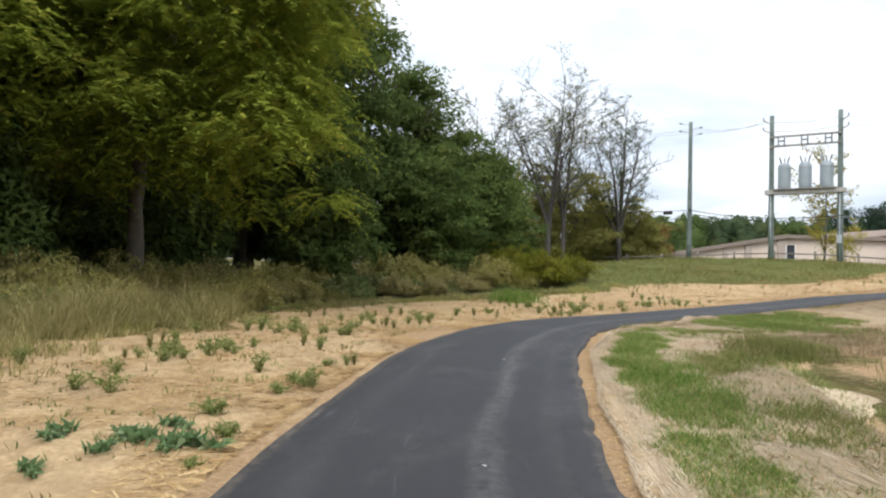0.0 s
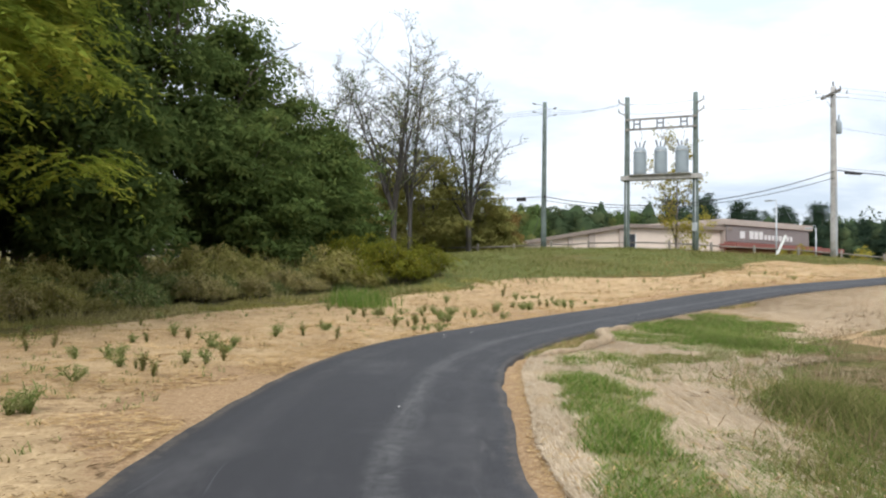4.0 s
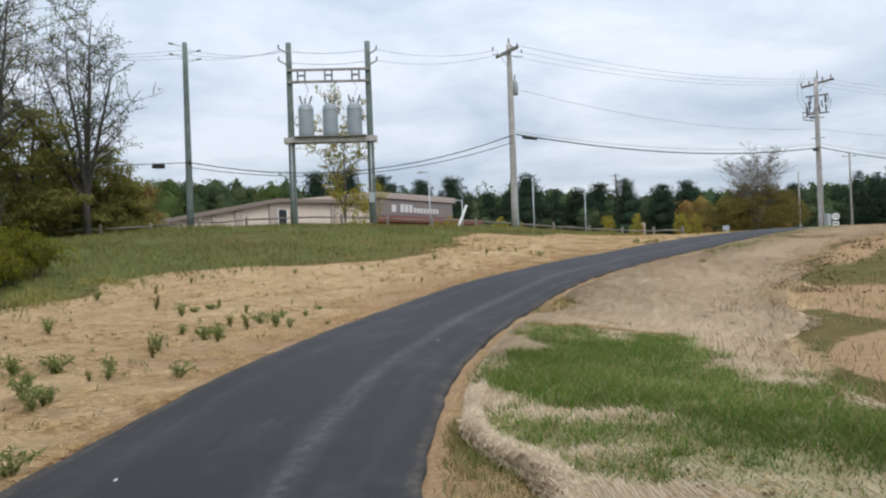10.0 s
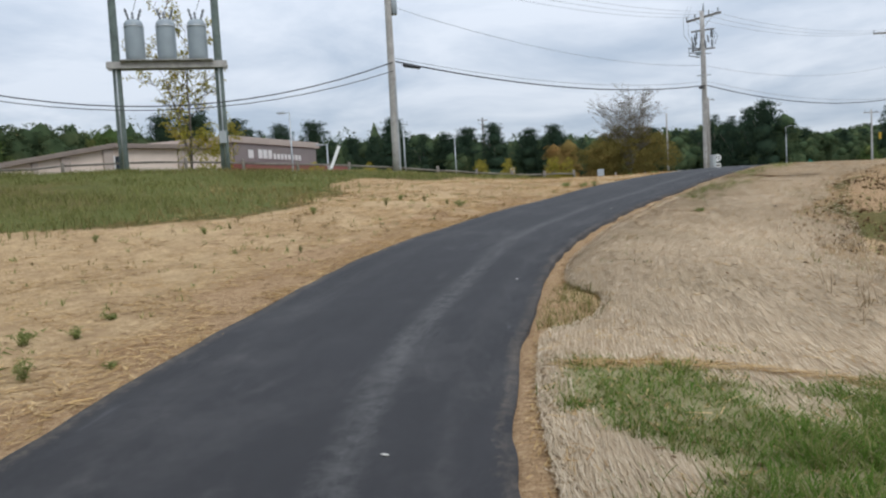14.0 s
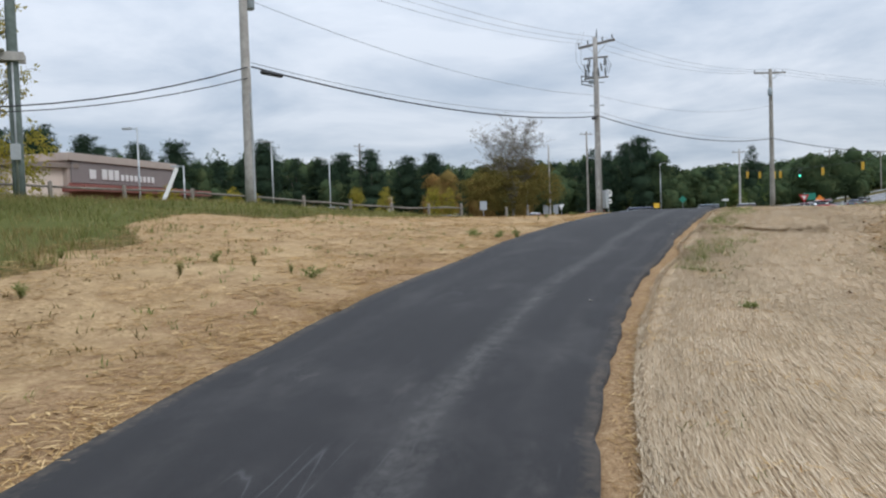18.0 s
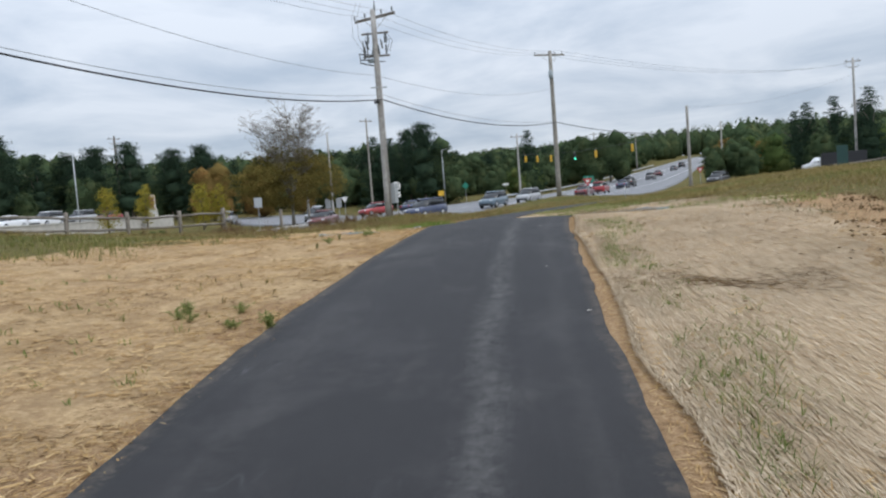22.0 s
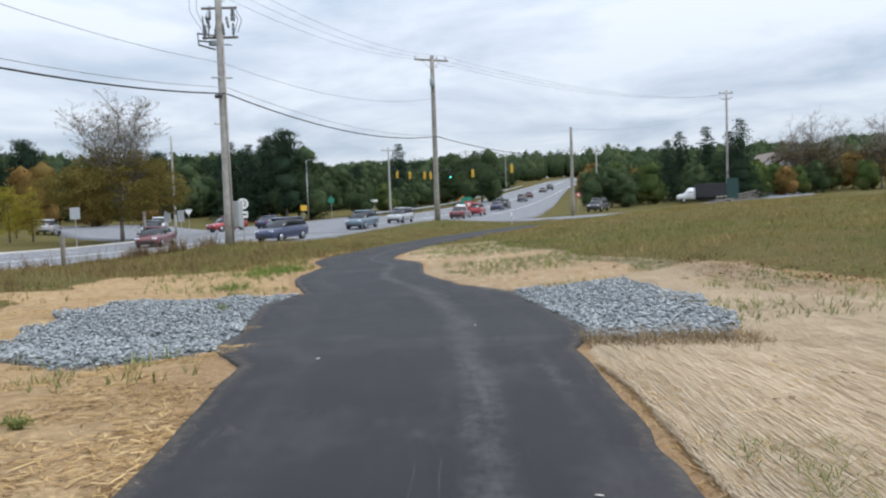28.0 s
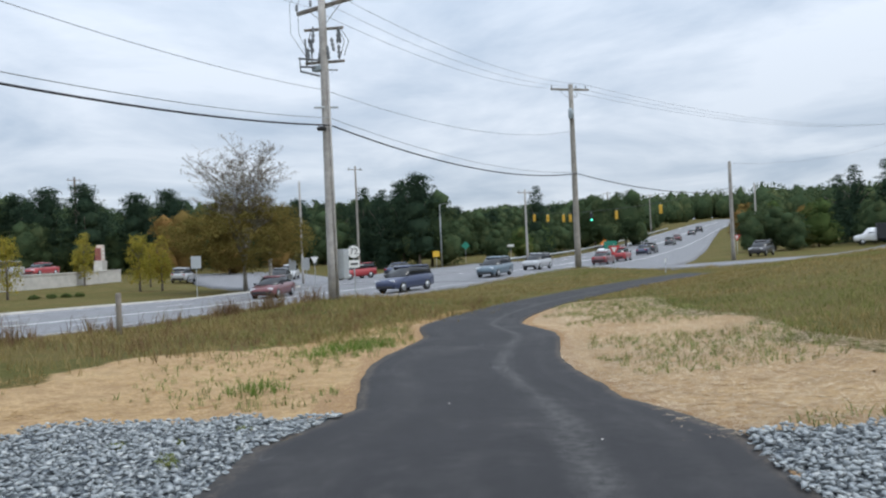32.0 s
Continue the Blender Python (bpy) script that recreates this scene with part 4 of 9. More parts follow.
def tall_stems(rng, h, r, stems, spread, start=0.34):
    """A tall thin tree of several rising stems with a rounded head of fine twigs: tube paths, and the twigs' points."""
    out, tips = [], []

    def limb(p, d, length, rad, lift, n):
        pts, v = [p], d.copy()
        for i in range(n):
            v = v + rng.normal(0, 0.10, 3) + np.array([0, 0, lift])
            v /= np.linalg.norm(v)
            pts.append(pts[-1] + v * length / n)
        out.append((np.array(pts), np.linspace(rad, max(0.010, rad * 0.35), n + 1)))
        return np.array(pts)

    for k in range(stems):
        az = 2 * math.pi * k / stems + rng.uniform(-0.5, 0.5)
        q = spread * (0.25 if k == 0 else rng.uniform(0.7, 1.05))
        top = h * (1.0 if k == 0 else rng.uniform(0.82, 0.98))
        u = np.linspace(0, 1, 12)
        bend = np.cumsum(rng.normal(0, 0.07, (12, 2)), axis=0)
        open_ = np.maximum(0, u - 0.24) / 0.76
        path = np.column_stack([q * math.cos(az) * open_ ** 0.9 + bend[:, 0] * u, q * math.sin(az) * open_ ** 0.9 + bend[:, 1] * u, top * (u - 0.12 * open_ ** 2 * (k > 0)) - 0.3 * (u == 0)])
        rs = r * (1.0 if k == 0 else 0.72) * np.maximum(1 - u, 0.07) ** 0.8 * np.where(u == 0, 1.3, 1)
        out.append((path, rs))
        for w in np.linspace(start, 0.98, 12):
            at = np.array([np.interp(w, u, path[:, i]) for i in range(3)])
            b = rng.uniform(0, 2 * math.pi)
            rise = rng.uniform(0.45, 1.2)
            d = np.array([math.cos(b), math.sin(b), rise]) / math.hypot(1, rise)
            size = h * 0.21 * math.sin(math.pi * min(1, (w - 0.15) / 0.98)) ** 0.6 * rng.uniform(0.6, 1.15) + 0.35
            main = limb(at, d, size, max(0.018, float(np.interp(w, u, rs)) * 0.5), 0.05, 4)
            for j in range(5):
                c = rng.uniform(0, 2 * math.pi)
                d2 = unit((d * 0.8 + np.array([math.cos(c), math.sin(c), rng.uniform(-0.2, 0.5)]) * 0.8)[None])[0]
                twig = limb(main[rng.integers(1, 5)], d2, size * rng.uniform(0.3, 0.55), 0.017, 0.03, 3)
                tips.extend(twig[1:])
                for _ in range(2):
                    c = rng.uniform(0, 2 * math.pi)
                    d3 = unit((d2 * 0.7 + np.array([math.cos(c), math.sin(c), rng.uniform(-0.3, 0.5)]) * 0.8)[None])[0]
                    tips.extend(limb(twig[rng.integers(1, 4)], d3, size * rng.uniform(0.15, 0.3), 0.013, 0.0, 2)[1:])
    return out, np.array(tips)


def make_tree(name, label, rng, x, y, height, trunk_r, fork, blobs, boughs, per, size, reach_b, leaf, bark, limbs=6, reach=3.0, levels=1, inner=0.6, sink=0.0, group="", sprays=0):
    """A leafy tree: trunk and limbs, and a crown of separate boughs."""
    t = thing(name, x, y, gz(x, y) - sink, 0, label, "tree", group)
    paths, _ = limb_paths(rng, trunk_r, height, fork, limbs, levels, reach)
    part("trunk", tubes("trunk", paths, bark, 7), t)
    cc = crown_centres(rng, boughs, blobs, inner)
    lv = spray_leaves(rng, cc, reach_b, sprays, per, size) if sprays else bough_leaves(rng, cc, reach_b, per, size)
    part("crown", quads_np("crown", *lv, leaf), t)
    return t


def rng_of(k):
    return np.random.default_rng(k)


# the yellow-green locust by the trail, its boughs hanging low towards the path
make_tree("locust_tree", "large yellow-green locust tree with low hanging boughs above brush", rng_of(1), -8.4, 21.5, 15, 0.24, 0.3,
          [(0, 0, 10.5, 6.2, 5.6, 6.0), (2.6, -1.6, 6.6, 3.6, 3.2, 3.6), (-4, 0.6, 7, 4.2, 4, 4.5), (3.8, -0.4, 4.4, 2.1, 2.4, 2.0), (0.6, -2.4, 4.2, 2.4, 1.6, 1.6), (3.0, -3.2, 4.6, 2.4, 1.8, 1.7), (-1.5, -3.8, 4.4, 2.6, 1.8, 1.6), (-4.5, -3.5, 5, 2.6, 2, 2)], 600, 14, 0.21, 1.2, M_LEAF_LOCUST, M_BARK, 7, 5.5, 1, 0.55, sprays=24)
make_tree("locust_tree", "yellow-green locust tree with shadowed lower trunk at the wood edge", rng_of(2), -14.5, 15.5, 14, 0.22, 0.35,
          [(0, 0, 10, 5.5, 5.5, 6.0), (2.2, -1.5, 6.5, 4.2, 3.6, 4.2), (1, -3.4, 4.5, 3, 2, 2.4)], 420, 14, 0.21, 1.2, M_LEAF_LOCUST, M_BARK, 7, 5, 1, 0.55, sprays=24)
# the tall dark wood behind
WOOD = [(-19, 25, 17, 6), (-13.5, 30, 18, 6), (-8.0, 31, 17, 4.0), (-4.7, 37, 12.6, 2.7), (-10, 41, 15, 4.6), (-18, 38, 18, 6.5), (-24, 18, 17, 6), (-1.9, 42, 11.2, 2.0), (-26, 30, 18, 6), (-21, 8, 16, 5), (-29, 12, 15, 6), (-30, 22, 15, 6)]
for k, (x, y, h, r) in enumerate(WOOD):
    g = rng_of(20 + k)
    blobs = [(0, 0, h * 0.66, r, r, h * 0.34), (r * 0.5, -r * 0.45, h * 0.4, r * 0.72, r * 0.7, h * 0.28), (-r * 0.5, -r * 0.3, h * 0.36, r * 0.7, r * 0.7, h * 0.26), (r * 0.2, -r * 0.2, h * 0.84, r * 0.55, r * 0.55, h * 0.16)]
    for j in range(3):
        q = g.uniform(0, 2 * math.pi)
        blobs.append((r * 0.75 * math.cos(q), r * 0.75 * math.sin(q), h * g.uniform(0.55, 0.95), r * 0.36, r * 0.36, h * 0.1))
    near = x > -20
    make_tree("forest_tree", "tall dark green vine-covered tree in the wood", g, x, y, h, 0.24, 0.5, blobs, int((44 if near else 30) * r), 240, 0.26 if near else 0.36, 1.3, M_LEAF_DARK, M_BARK, 5, 4.5, 1, 0.55, group="dark wood beside the trail")
# lower dark trees at the end of the wood
for k, (x, y, h, r) in enumerate([(1.4, 41.5, 7.6, 2.3), (-0.9, 36.5, 6.5, 2.2), (-4.9, 28.8, 6.0, 2.0), (2.6, 46, 6.6, 2.3), (-17, 13, 5.5, 3.0), (-20, 20, 6, 3.2), (-13, 24, 5.5, 2.8), (-11, 27, 6, 2.6), (-24, 12, 6, 3.2), (-18, 6, 5, 2.8), (-9.5, 26.5, 5, 2.2), (-25, 4, 6, 3), (-6.5, 33.5, 6.5, 2.6), (-9, 36, 7, 3), (-3, 40, 5.5, 2.2), (-14, 33, 6.5, 3), (-16, 27, 6, 3), (-28, 9, 7, 3.4), (-31, 17, 7, 3.6), (-27, 24, 7, 3.4), (-22, 31, 7, 3.4), (-12, 18, 5, 2.4), (-15.5, 20.5, 5.5, 2.8), (-13, 12.5, 4.5, 2.2), (-16.5, 9, 5, 2.6)]):
    g = rng_of(40 + k)
    make_tree("understory_tree", "dark green rounded understory tree at the wood edge", g, x, y, h, 0.1, 0.35,
              [(0, 0, h * 0.6, r, r, h * 0.4), (r * 0.4, -r * 0.4, h * 0.32, r * 0.8, r * 0.8, h * 0.28)], 95, 190, 0.23, 0.85, M_LEAF_DARK, M_BARK, 5, 2.4, 1, 0.4, group="dark wood beside the trail")
# thin half-bare trees past the wood, grey limbs against the sky
for k, (x, y, h, r, n, wide) in enumerate([(7.6, 57, 13.9, 0.22, 5, 3.6), (8.8, 57.8, 13.2, 0.17, 3, 2.6), (13.6, 61, 12.6, 0.22, 6, 3.8), (4.2, 60, 12.6, 0.13, 3, 2.2), (11.4, 64, 11.0, 0.12, 2, 1.8), (2.0, 58.5, 12.0, 0.12, 3, 2.0)]):
    g = rng_of(60 + k)
    t = thing("bare_tree", x, y, gz(x, y), 0, "half-bare grey tree with thin upright limbs and few leaves", "tree", "half-bare trees past the wood")
    paths, tips = tall_stems(g, h, r, n, wide)
    part("trunk", tubes("trunk", paths, M_BARK_TALL, 4), t)
    tips = tips[g.random(len(tips)) < (0.5 if k < 3 else 0.25)]
    part("crown", quads_np("crown", *clump_leaves(g, tips, 0.22, 4, 0.13, 0.4, 0.5), M_LEAF_OLIVE if k % 2 else M_LEAF_MID), t)
# olive autumn undergrowth trees round the bare trunks
for k, (x, y, h, r) in enumerate([(6, 60.5, 8.6, 3.0), (10.5, 62, 8.2, 3.0), (2.5, 57, 8.6, 3), (15.2, 64, 6.4, 2.0), (-2, 54, 9, 3.4), (8, 66, 8, 3.4), (17.2, 66, 5.2, 1.5), (13.0, 66, 6.8, 2.4), (0.5, 50.5, 7.5, 2.4)]):
    g = rng_of(80 + k)
    make_tree("thicket_tree", "olive and rust autumn thicket tree behind bare trunks", g, x, y, h, 0.1, 0.35,
              [(0, 0, h * 0.52, r, r, h * 0.46), (r * 0.5, -0.4, h * 0.3, r * 0.8, r * 0.8, h * 0.3)], 105, 170, 0.19, 0.75, M_LEAF_RUST if k == 6 else M_LEAF_OLIVE, M_BARK, 5, 2.6, 1, 0.4, 0.2, group="autumn thicket")


# ---- brush along the wood's edge ----
def make_bush(name, label, seed, r, h, leaf, canes, per, size):
    """A thicket of arching canes with leaves along both sides of each, at the origin."""
    g = rng_of(seed)
    b = thing(name, 0, 0, 0, 0, label, "bush", "brush along the wood")
    az, base = g.uniform(0, 2 * math.pi, canes), r * 0.6 * np.sqrt(g.random(canes))
    reach, top = r * g.uniform(0.25, 0.8, canes), h * g.uniform(0.45, 1.05, canes) * (1.1 - 0.5 * base / (0.6 * r))
    ba = g.uniform(0, 2 * math.pi, canes)
    root = np.column_stack([base * np.cos(ba), base * np.sin(ba), np.full(canes, -0.12)])
    way = np.column_stack([np.cos(az), np.sin(az), np.zeros(canes)])

    def at(u):
        rise = top * (1 - (1 - np.minimum(u / 0.72, 1)) ** 2) - top * 0.55 * np.maximum(u - 0.72, 0) / 0.28 * 0.6
        return root + way * (reach * u ** 1.6)[:, None] + np.column_stack([0 * u, 0 * u, rise])
    pts = np.stack([at(np.full(canes, u)) for u in np.linspace(0, 1, 6)], 1)
    tagged(part("stalk", tubes("stalk", [(q, np.linspace(0.009, 0.003, 6)) for q in pts[::2]], M_BARK, 3), b), kind="stuff")
    u = g.uniform(0.18, 1, (canes, per))
    i = np.repeat(np.arange(canes), per)
    f = u.ravel() * 5
    lo = np.minimum(f.astype(int), 4)
    p0, p1 = pts[i, lo], pts[i, lo + 1]
    p = p0 + (p1 - p0) * (f - lo)[:, None] + g.normal(0, 0.045, (canes * per, 3))
    tang = unit(p1 - p0)
    side = unit(np.cross(tang, g.normal(0, 1, tang.shape)))
    along = unit(side * 0.75 + tang * 0.6 + np.array([0, 0, -0.15]))
    across = unit(np.cross(along, np.array([0, 0, 1.0]) + g.normal(0, 0.5, tang.shape)))
    s = size * g.uniform(0.6, 1.4, (canes * per, 1))
    part("foliage", quads_np("foliage", p, along * s, across * s * 0.45, leaf), b)
    if h > 1:
        heads = np.repeat(pts[::2, 3:6].reshape(-1, 3), 5, axis=0) + g.normal(0, 0.07, (len(pts[::2]) * 15, 3))
        up = unit(g.normal(0, 0.5, heads.shape) + np.array([0, 0, 0.6])) * g.uniform(0.05, 0.12, (len(heads), 1))
        tagged(part("seed_head", quads_np("seed_head", heads, up, np.cross(up, unit(g.normal(0, 1, up.shape))) * 0.5, M_FRINGE if leaf is not M_LEAF_GOLDROD else leaf), b, "dry tan seed heads"), kind="stuff")
    return b


BUSHES = [make_bush("brush", "tangled olive green brush of arching canes", 101, 1.5, 1.45, M_LEAF_BRUSH, 95, 85, 0.1),
          make_bush("brush", "dense dark green bramble thicket", 102, 1.3, 1.1, M_LEAF_BRAMBLE, 80, 80, 0.11),
          make_bush("brush", "tawny dry brush of tall stems", 103, 1.1, 1.5, M_FRINGE, 80, 75, 0.085),
          make_bush("goldenrod_bush", "bright yellow-green goldenrod bush at the end of the brush", 104, 1.8, 2.0, M_LEAF_GOLDROD, 130, 85, 0.1)]
g = rng_of(7)
spots = []
for k in range(88):
    u = (k + g.uniform(-0.4, 0.4)) / 87
    bx, by = np.interp(u, [0, 0.25, 0.5, 0.75, 1], [-8.0, -5.4, -5.0, -1.6, 3.6]), np.interp(u, [0, 0.25, 0.5, 0.75, 1], [4, 13.0, 22.0, 28.0, 33.4])
    nx, ny = -0.75, 0.55
    q = (g.uniform(0.0, 1.2), g.uniform(1.2, 2.6), g.uniform(2.4, 4.8))[k % 3] + (1.8 if by < 17 else 0.0)
    spots.append((bx + nx * q, by + ny * q, (0, 1, 0, 1, 2)[int(g.integers(5))], g.uniform(0.4, 0.95) * g.choice([0.8, 1.0, 1.0, 1.3]) + 0.25 * (k % 3)))
spots += [(4.4, 35.6, 3, 1.0), (2.2, 34.6, 0, 1.25), (6.0, 37.4, 3, 0.8), (0.2, 34.0, 1, 1.2), (3.4, 39.0, 3, 1.0), (1.6, 36.6, 1, 1.4), (-1.2, 32.6, 0, 1.3), (5.2, 36.2, 3, 0.7), (3.0, 33.8, 3, 0.6)]
used = set()
for bx, by, k, sc in spots:
    m = pose(bx, by, gz(bx, by), 0, 0, g.uniform(0, 360)) @ Matrix.Diagonal((sc, sc, sc, 1))
    if k in used:
        o = copy_thing(BUSHES[k], m)
    else:
        BUSHES[k].matrix_basis = m
        used.add(k)

# low shrubs planted on the shop's lawn
shrub = make_bush("shrub", "low rounded green shrub on the shop lawn", 108, 0.5, 0.5, M_LEAF_MID, 40, 40, 0.09)
tagged(shrub, "low rounded green shrub on the shop lawn", "bush", group="shrubs on the lawn")
for k, (x, y) in enumerate([(82.7, 80.9), (84.0, 80.5), (85.2, 80.2), (86.3, 79.9)]):
    m = pose(x, y, gz(x, y), 0, 0, 70 * k)
    if k:
        copy_thing(shrub, m)
    else:
        shrub.matrix_basis = m

# ---- trees across the road ----


LUMP12 = np.array([(0, 0, 1), (0.89, 0, 0.45), (0.28, 0.85, 0.45), (-0.72, 0.53, 0.45), (-0.72, -0.53, 0.45), (0.28, -0.85, 0.45), (0.72, 0.53, -0.45), (-0.28, 0.85, -0.45), (-0.89, 0, -0.45), (-0.28, -0.85, -0.45), (0.72, -0.53, -0.45), (0, 0, -1)])
LUMP20 = np.array([(0, i, i % 5 + 1) for i in range(1, 6)] + [(i, i + 5, i % 5 + 1) for i in range(1, 6)] + [(i % 5 + 1, i + 5, i % 5 + 6) for i in range(1, 6)] + [(11, i % 5 + 6, i + 5) for i in range(1, 6)])
LUMP6 = np.array([(0, 0, 1), (1, 0, 0.1), (0.1, 1, -0.1), (-1, 0.1, 0.1), (-0.1, -1, -0.1), (0, 0, -1)])
LUMP_FACES = np.array([(0, 1, 2), (0, 2, 3), (0, 3, 4), (0, 4, 1), (5, 2, 1), (5, 3, 2), (5, 4, 3), (5, 1, 4)])


def lumps(name, blobs, rng, mat):
    """Solid cores added to far crowns to block sky gaps and stand for inner shade: one rough lump for each blob, hidden
    under the leaves.
    """
    b = np.array(blobs, float)
    v = b[:, None, :3] + LUMP12[None] * b[:, None, 3:] * rng.uniform(0.75, 1.15, (len(b), 12, 1))
    f = np.arange(len(b))[:, None, None] * 12 + LUMP20[None]
    return mesh_np(name, v.reshape(-1, 3), f.reshape(-1, 3), mat)


def far_tree(seed, kind):
    """A conifer or broadleaf for the distance, at the origin, about 12 m tall."""
    g = rng_of(seed)
    if kind in ("pine", "spruce"):
        t = thing("pine_tree", 0, 0, 0, 0, "dark green pine tree in a row beyond the road", "tree", "dark pines beyond the road")
        c = []
        if kind == "spruce":
            for z in np.linspace(0.7, 11.9, 26):
                rr = 3.3 * (1 - z / 12.3) ** 0.8 * g.uniform(0.8, 1.15) + 0.1
                for a in g.uniform(0, 2 * math.pi, int(4 + 9 * rr / 3.3)):
                    q = rr * g.uniform(0.45, 1.1)
                    c.append((q * math.cos(a), q * math.sin(a), z - 0.25 * q))
            lv = bough_leaves(g, np.array(c), 0.62, 26, 0.34, 0.45, 0.34)
        else:
            for k in range(22):
                z = 12 * (0.16 + 0.82 * (k / 21) ** 0.8)
                rr = (3.3 * math.sin(math.pi * min(1, 0.22 + 0.76 * z / 12)) + 0.35) * g.uniform(0.55, 1.2)
                a = g.uniform(0, 2 * math.pi)
                for q in np.linspace(0.25, 1, 7):
                    for _ in range(2):
                        c.append((rr * q * math.cos(a) + g.normal(0, 0.4), rr * q * math.sin(a) + g.normal(0, 0.4), z + 0.22 * rr * q + g.normal(0, 0.2)))
                    a += g.uniform(0.3, 1.4)
            lv = bough_leaves(g, np.array(c), 0.85, 22, 0.36, 0.5, 0.34)
        leaf = M_LEAF_PINE
    else:
        lab = {"oak": "dark green broadleaf tree beyond the road", "elm": "rounded mid-green tree behind the shop", "rust": "rust-brown autumn tree beyond the road", "gold": "small golden-leaved street tree"}[kind]
        t = thing({"oak": "broadleaf_tree", "elm": "broadleaf_tree", "rust": "autumn_tree", "gold": "street_tree"}[kind], 0, 0, 0, 0, lab, "tree", "trees beyond the road")
        r = 2.1 if kind == "gold" else 4.3
        low = 0.0 if kind == "gold" else 1.6
        blobs = [(0, 0, 6.6 - low * 0.4, r, r, 5.0), (r * 0.45, 0.5, 4.6 - low, r * 0.75, r * 0.75, 3.2), (-r * 0.5, -0.6, 5.0 - low, r * 0.7, r * 0.7, 3.2), (r * 0.3, -r * 0.3, 9.4, r * 0.5, r * 0.5, 2.2), (-r * 0.35, r * 0.2, 8.6, r * 0.5, r * 0.5, 2.4)]
        lv = clump_leaves(g, crown_centres(g, 170, blobs, 0.3), 0.75, 17, 0.34, 0.2, 0.55) if kind == "gold" else bough_leaves(g, crown_centres(g, 150, blobs, 0.74), 0.85, 42, 0.36, 0.6, 0.55)
        leaf = {"oak": M_LEAF_FAR, "elm": M_LEAF_MID, "rust": M_LEAF_RUST, "gold": M_LEAF_GOLD}[kind]
    if kind in ("oak", "elm", "rust"):
        part("inner_shade", lumps("inner_shade", [(b[0], b[1], b[2], b[3] * 0.88, b[4] * 0.88, b[5] * 0.88) for b in blobs], g, leaf), t)
    elif kind == "pine":
        part("inner_shade", lumps("inner_shade", [(g.normal(0, 0.3), g.normal(0, 0.3), z, 1.7 * math.sin(math.pi * min(1, 0.22 + 0.72 * z / 12)) + 0.2, 1.7 * math.sin(math.pi * min(1, 0.22 + 0.72 * z / 12)) + 0.2, 1.5) for z in (3.2, 5.4, 7.6, 9.6)], g, leaf), t)
    elif kind == "spruce":
        part("inner_shade", lumps("inner_shade", [(0, 0, z, 2.0 * (1 - z / 12.3), 2.0 * (1 - z / 12.3), 1.4) for z in (2.0, 3.6, 5.2, 6.8, 8.4)], g, leaf), t)
    part("trunk", tubes("trunk", limb_paths(g, 0.2, 12, 0.55, 5, 0, 3)[0], M_BARK, 6), t)
    part("crown", quads_np("crown", *lv, leaf), t)
    return t


FAR_KINDS = ("pine", "oak", "rust", "gold", "elm", "spruce")
PLANTED = {}


# how high the tree tops stand over the horizon, by compass angle from the bend of the trail
SKY_AZ = [-60, -22, -19, -17.7, -13.4, -9, -6.3, -3.9, 0, 2.1, 3.4, 5.4, 6.2, 7.5, 8.7, 10.4, 12, 12.8, 14.5, 16.5, 17.3, 18.3, 20.7, 23.1, 24.2, 25.7, 33, 34.4, 35.7, 38.5, 39.6, 40.9, 43.5, 46, 49, 52, 56, 62]
SKY_EL = [3.3, 3.4, 3.55, 3.2, 3.4, 3.4, 3.5, 3.65, 3.6, 3.55, 3.3, 3.5, 3.3, 3.5, 3.25, 3.05, 3.2, 3.1, 3.25, 2.9, 3.4, 3.6, 4.1, 4.3, 4.1, 4.0, 4.0, 4.2, 4.4, 4.2, 3.8, 4.5, 4.5, 5.2, 5.5, 5.2, 5.5, 5.5]


def sky_height(x, y, el=None):
    """The height of a tree at x, y whose top meets the skyline."""
    az = np.degrees(np.arctan2(y - 29, x - 26))
    el = np.interp(az, SKY_AZ, SKY_EL) if el is None else el
    h = np.hypot(x - 26, y - 29) * np.tan(np.radians(el)) + 3.8 - land_full(np.atleast_1d(x).astype(float), np.atleast_1d(y).astype(float))
    return np.where(az < 62, h, 40.0) if np.ndim(x) else float(h[0]) if az < 62 else 40.0


def plant_at(az, el, dist, kind):
    """A tree seen from the bend at one compass angle, its top at one elevation."""
    x, y = 26 + dist * math.cos(math.radians(az)), 29 + dist * math.sin(math.radians(az))
    return plant(kind, g.integers(0, 3), x, y, sky_height(x, y, el) + 0.4, g.uniform(0, 360), True)


def plant(kind, j, x, y, height, turn, free=False):
    if not free:
        height = min(height, max(3.0, sky_height(x, y) * (0.8 + 0.2 * g.random())))
    sc = height / 12.0
    m = pose(x, y, gz(x, y) - 0.1, 0, 0, turn) @ Matrix.Diagonal((sc, sc, sc, 1))
    j = int(j)
    if (kind, j) in PLANTED:
        return copy_thing(PLANTED[(kind, j)], m @ Matrix.Diagonal((*(1 / v for v in PLANTED[(kind, j)].scale), 1)))
    PLANTED[(kind, j)] = far_tree(200 + 10 * FAR_KINDS.index(kind) + j, kind)
    PLANTED[(kind, j)].matrix_basis = m
    return PLANTED[(kind, j)]


g = rng_of(9)
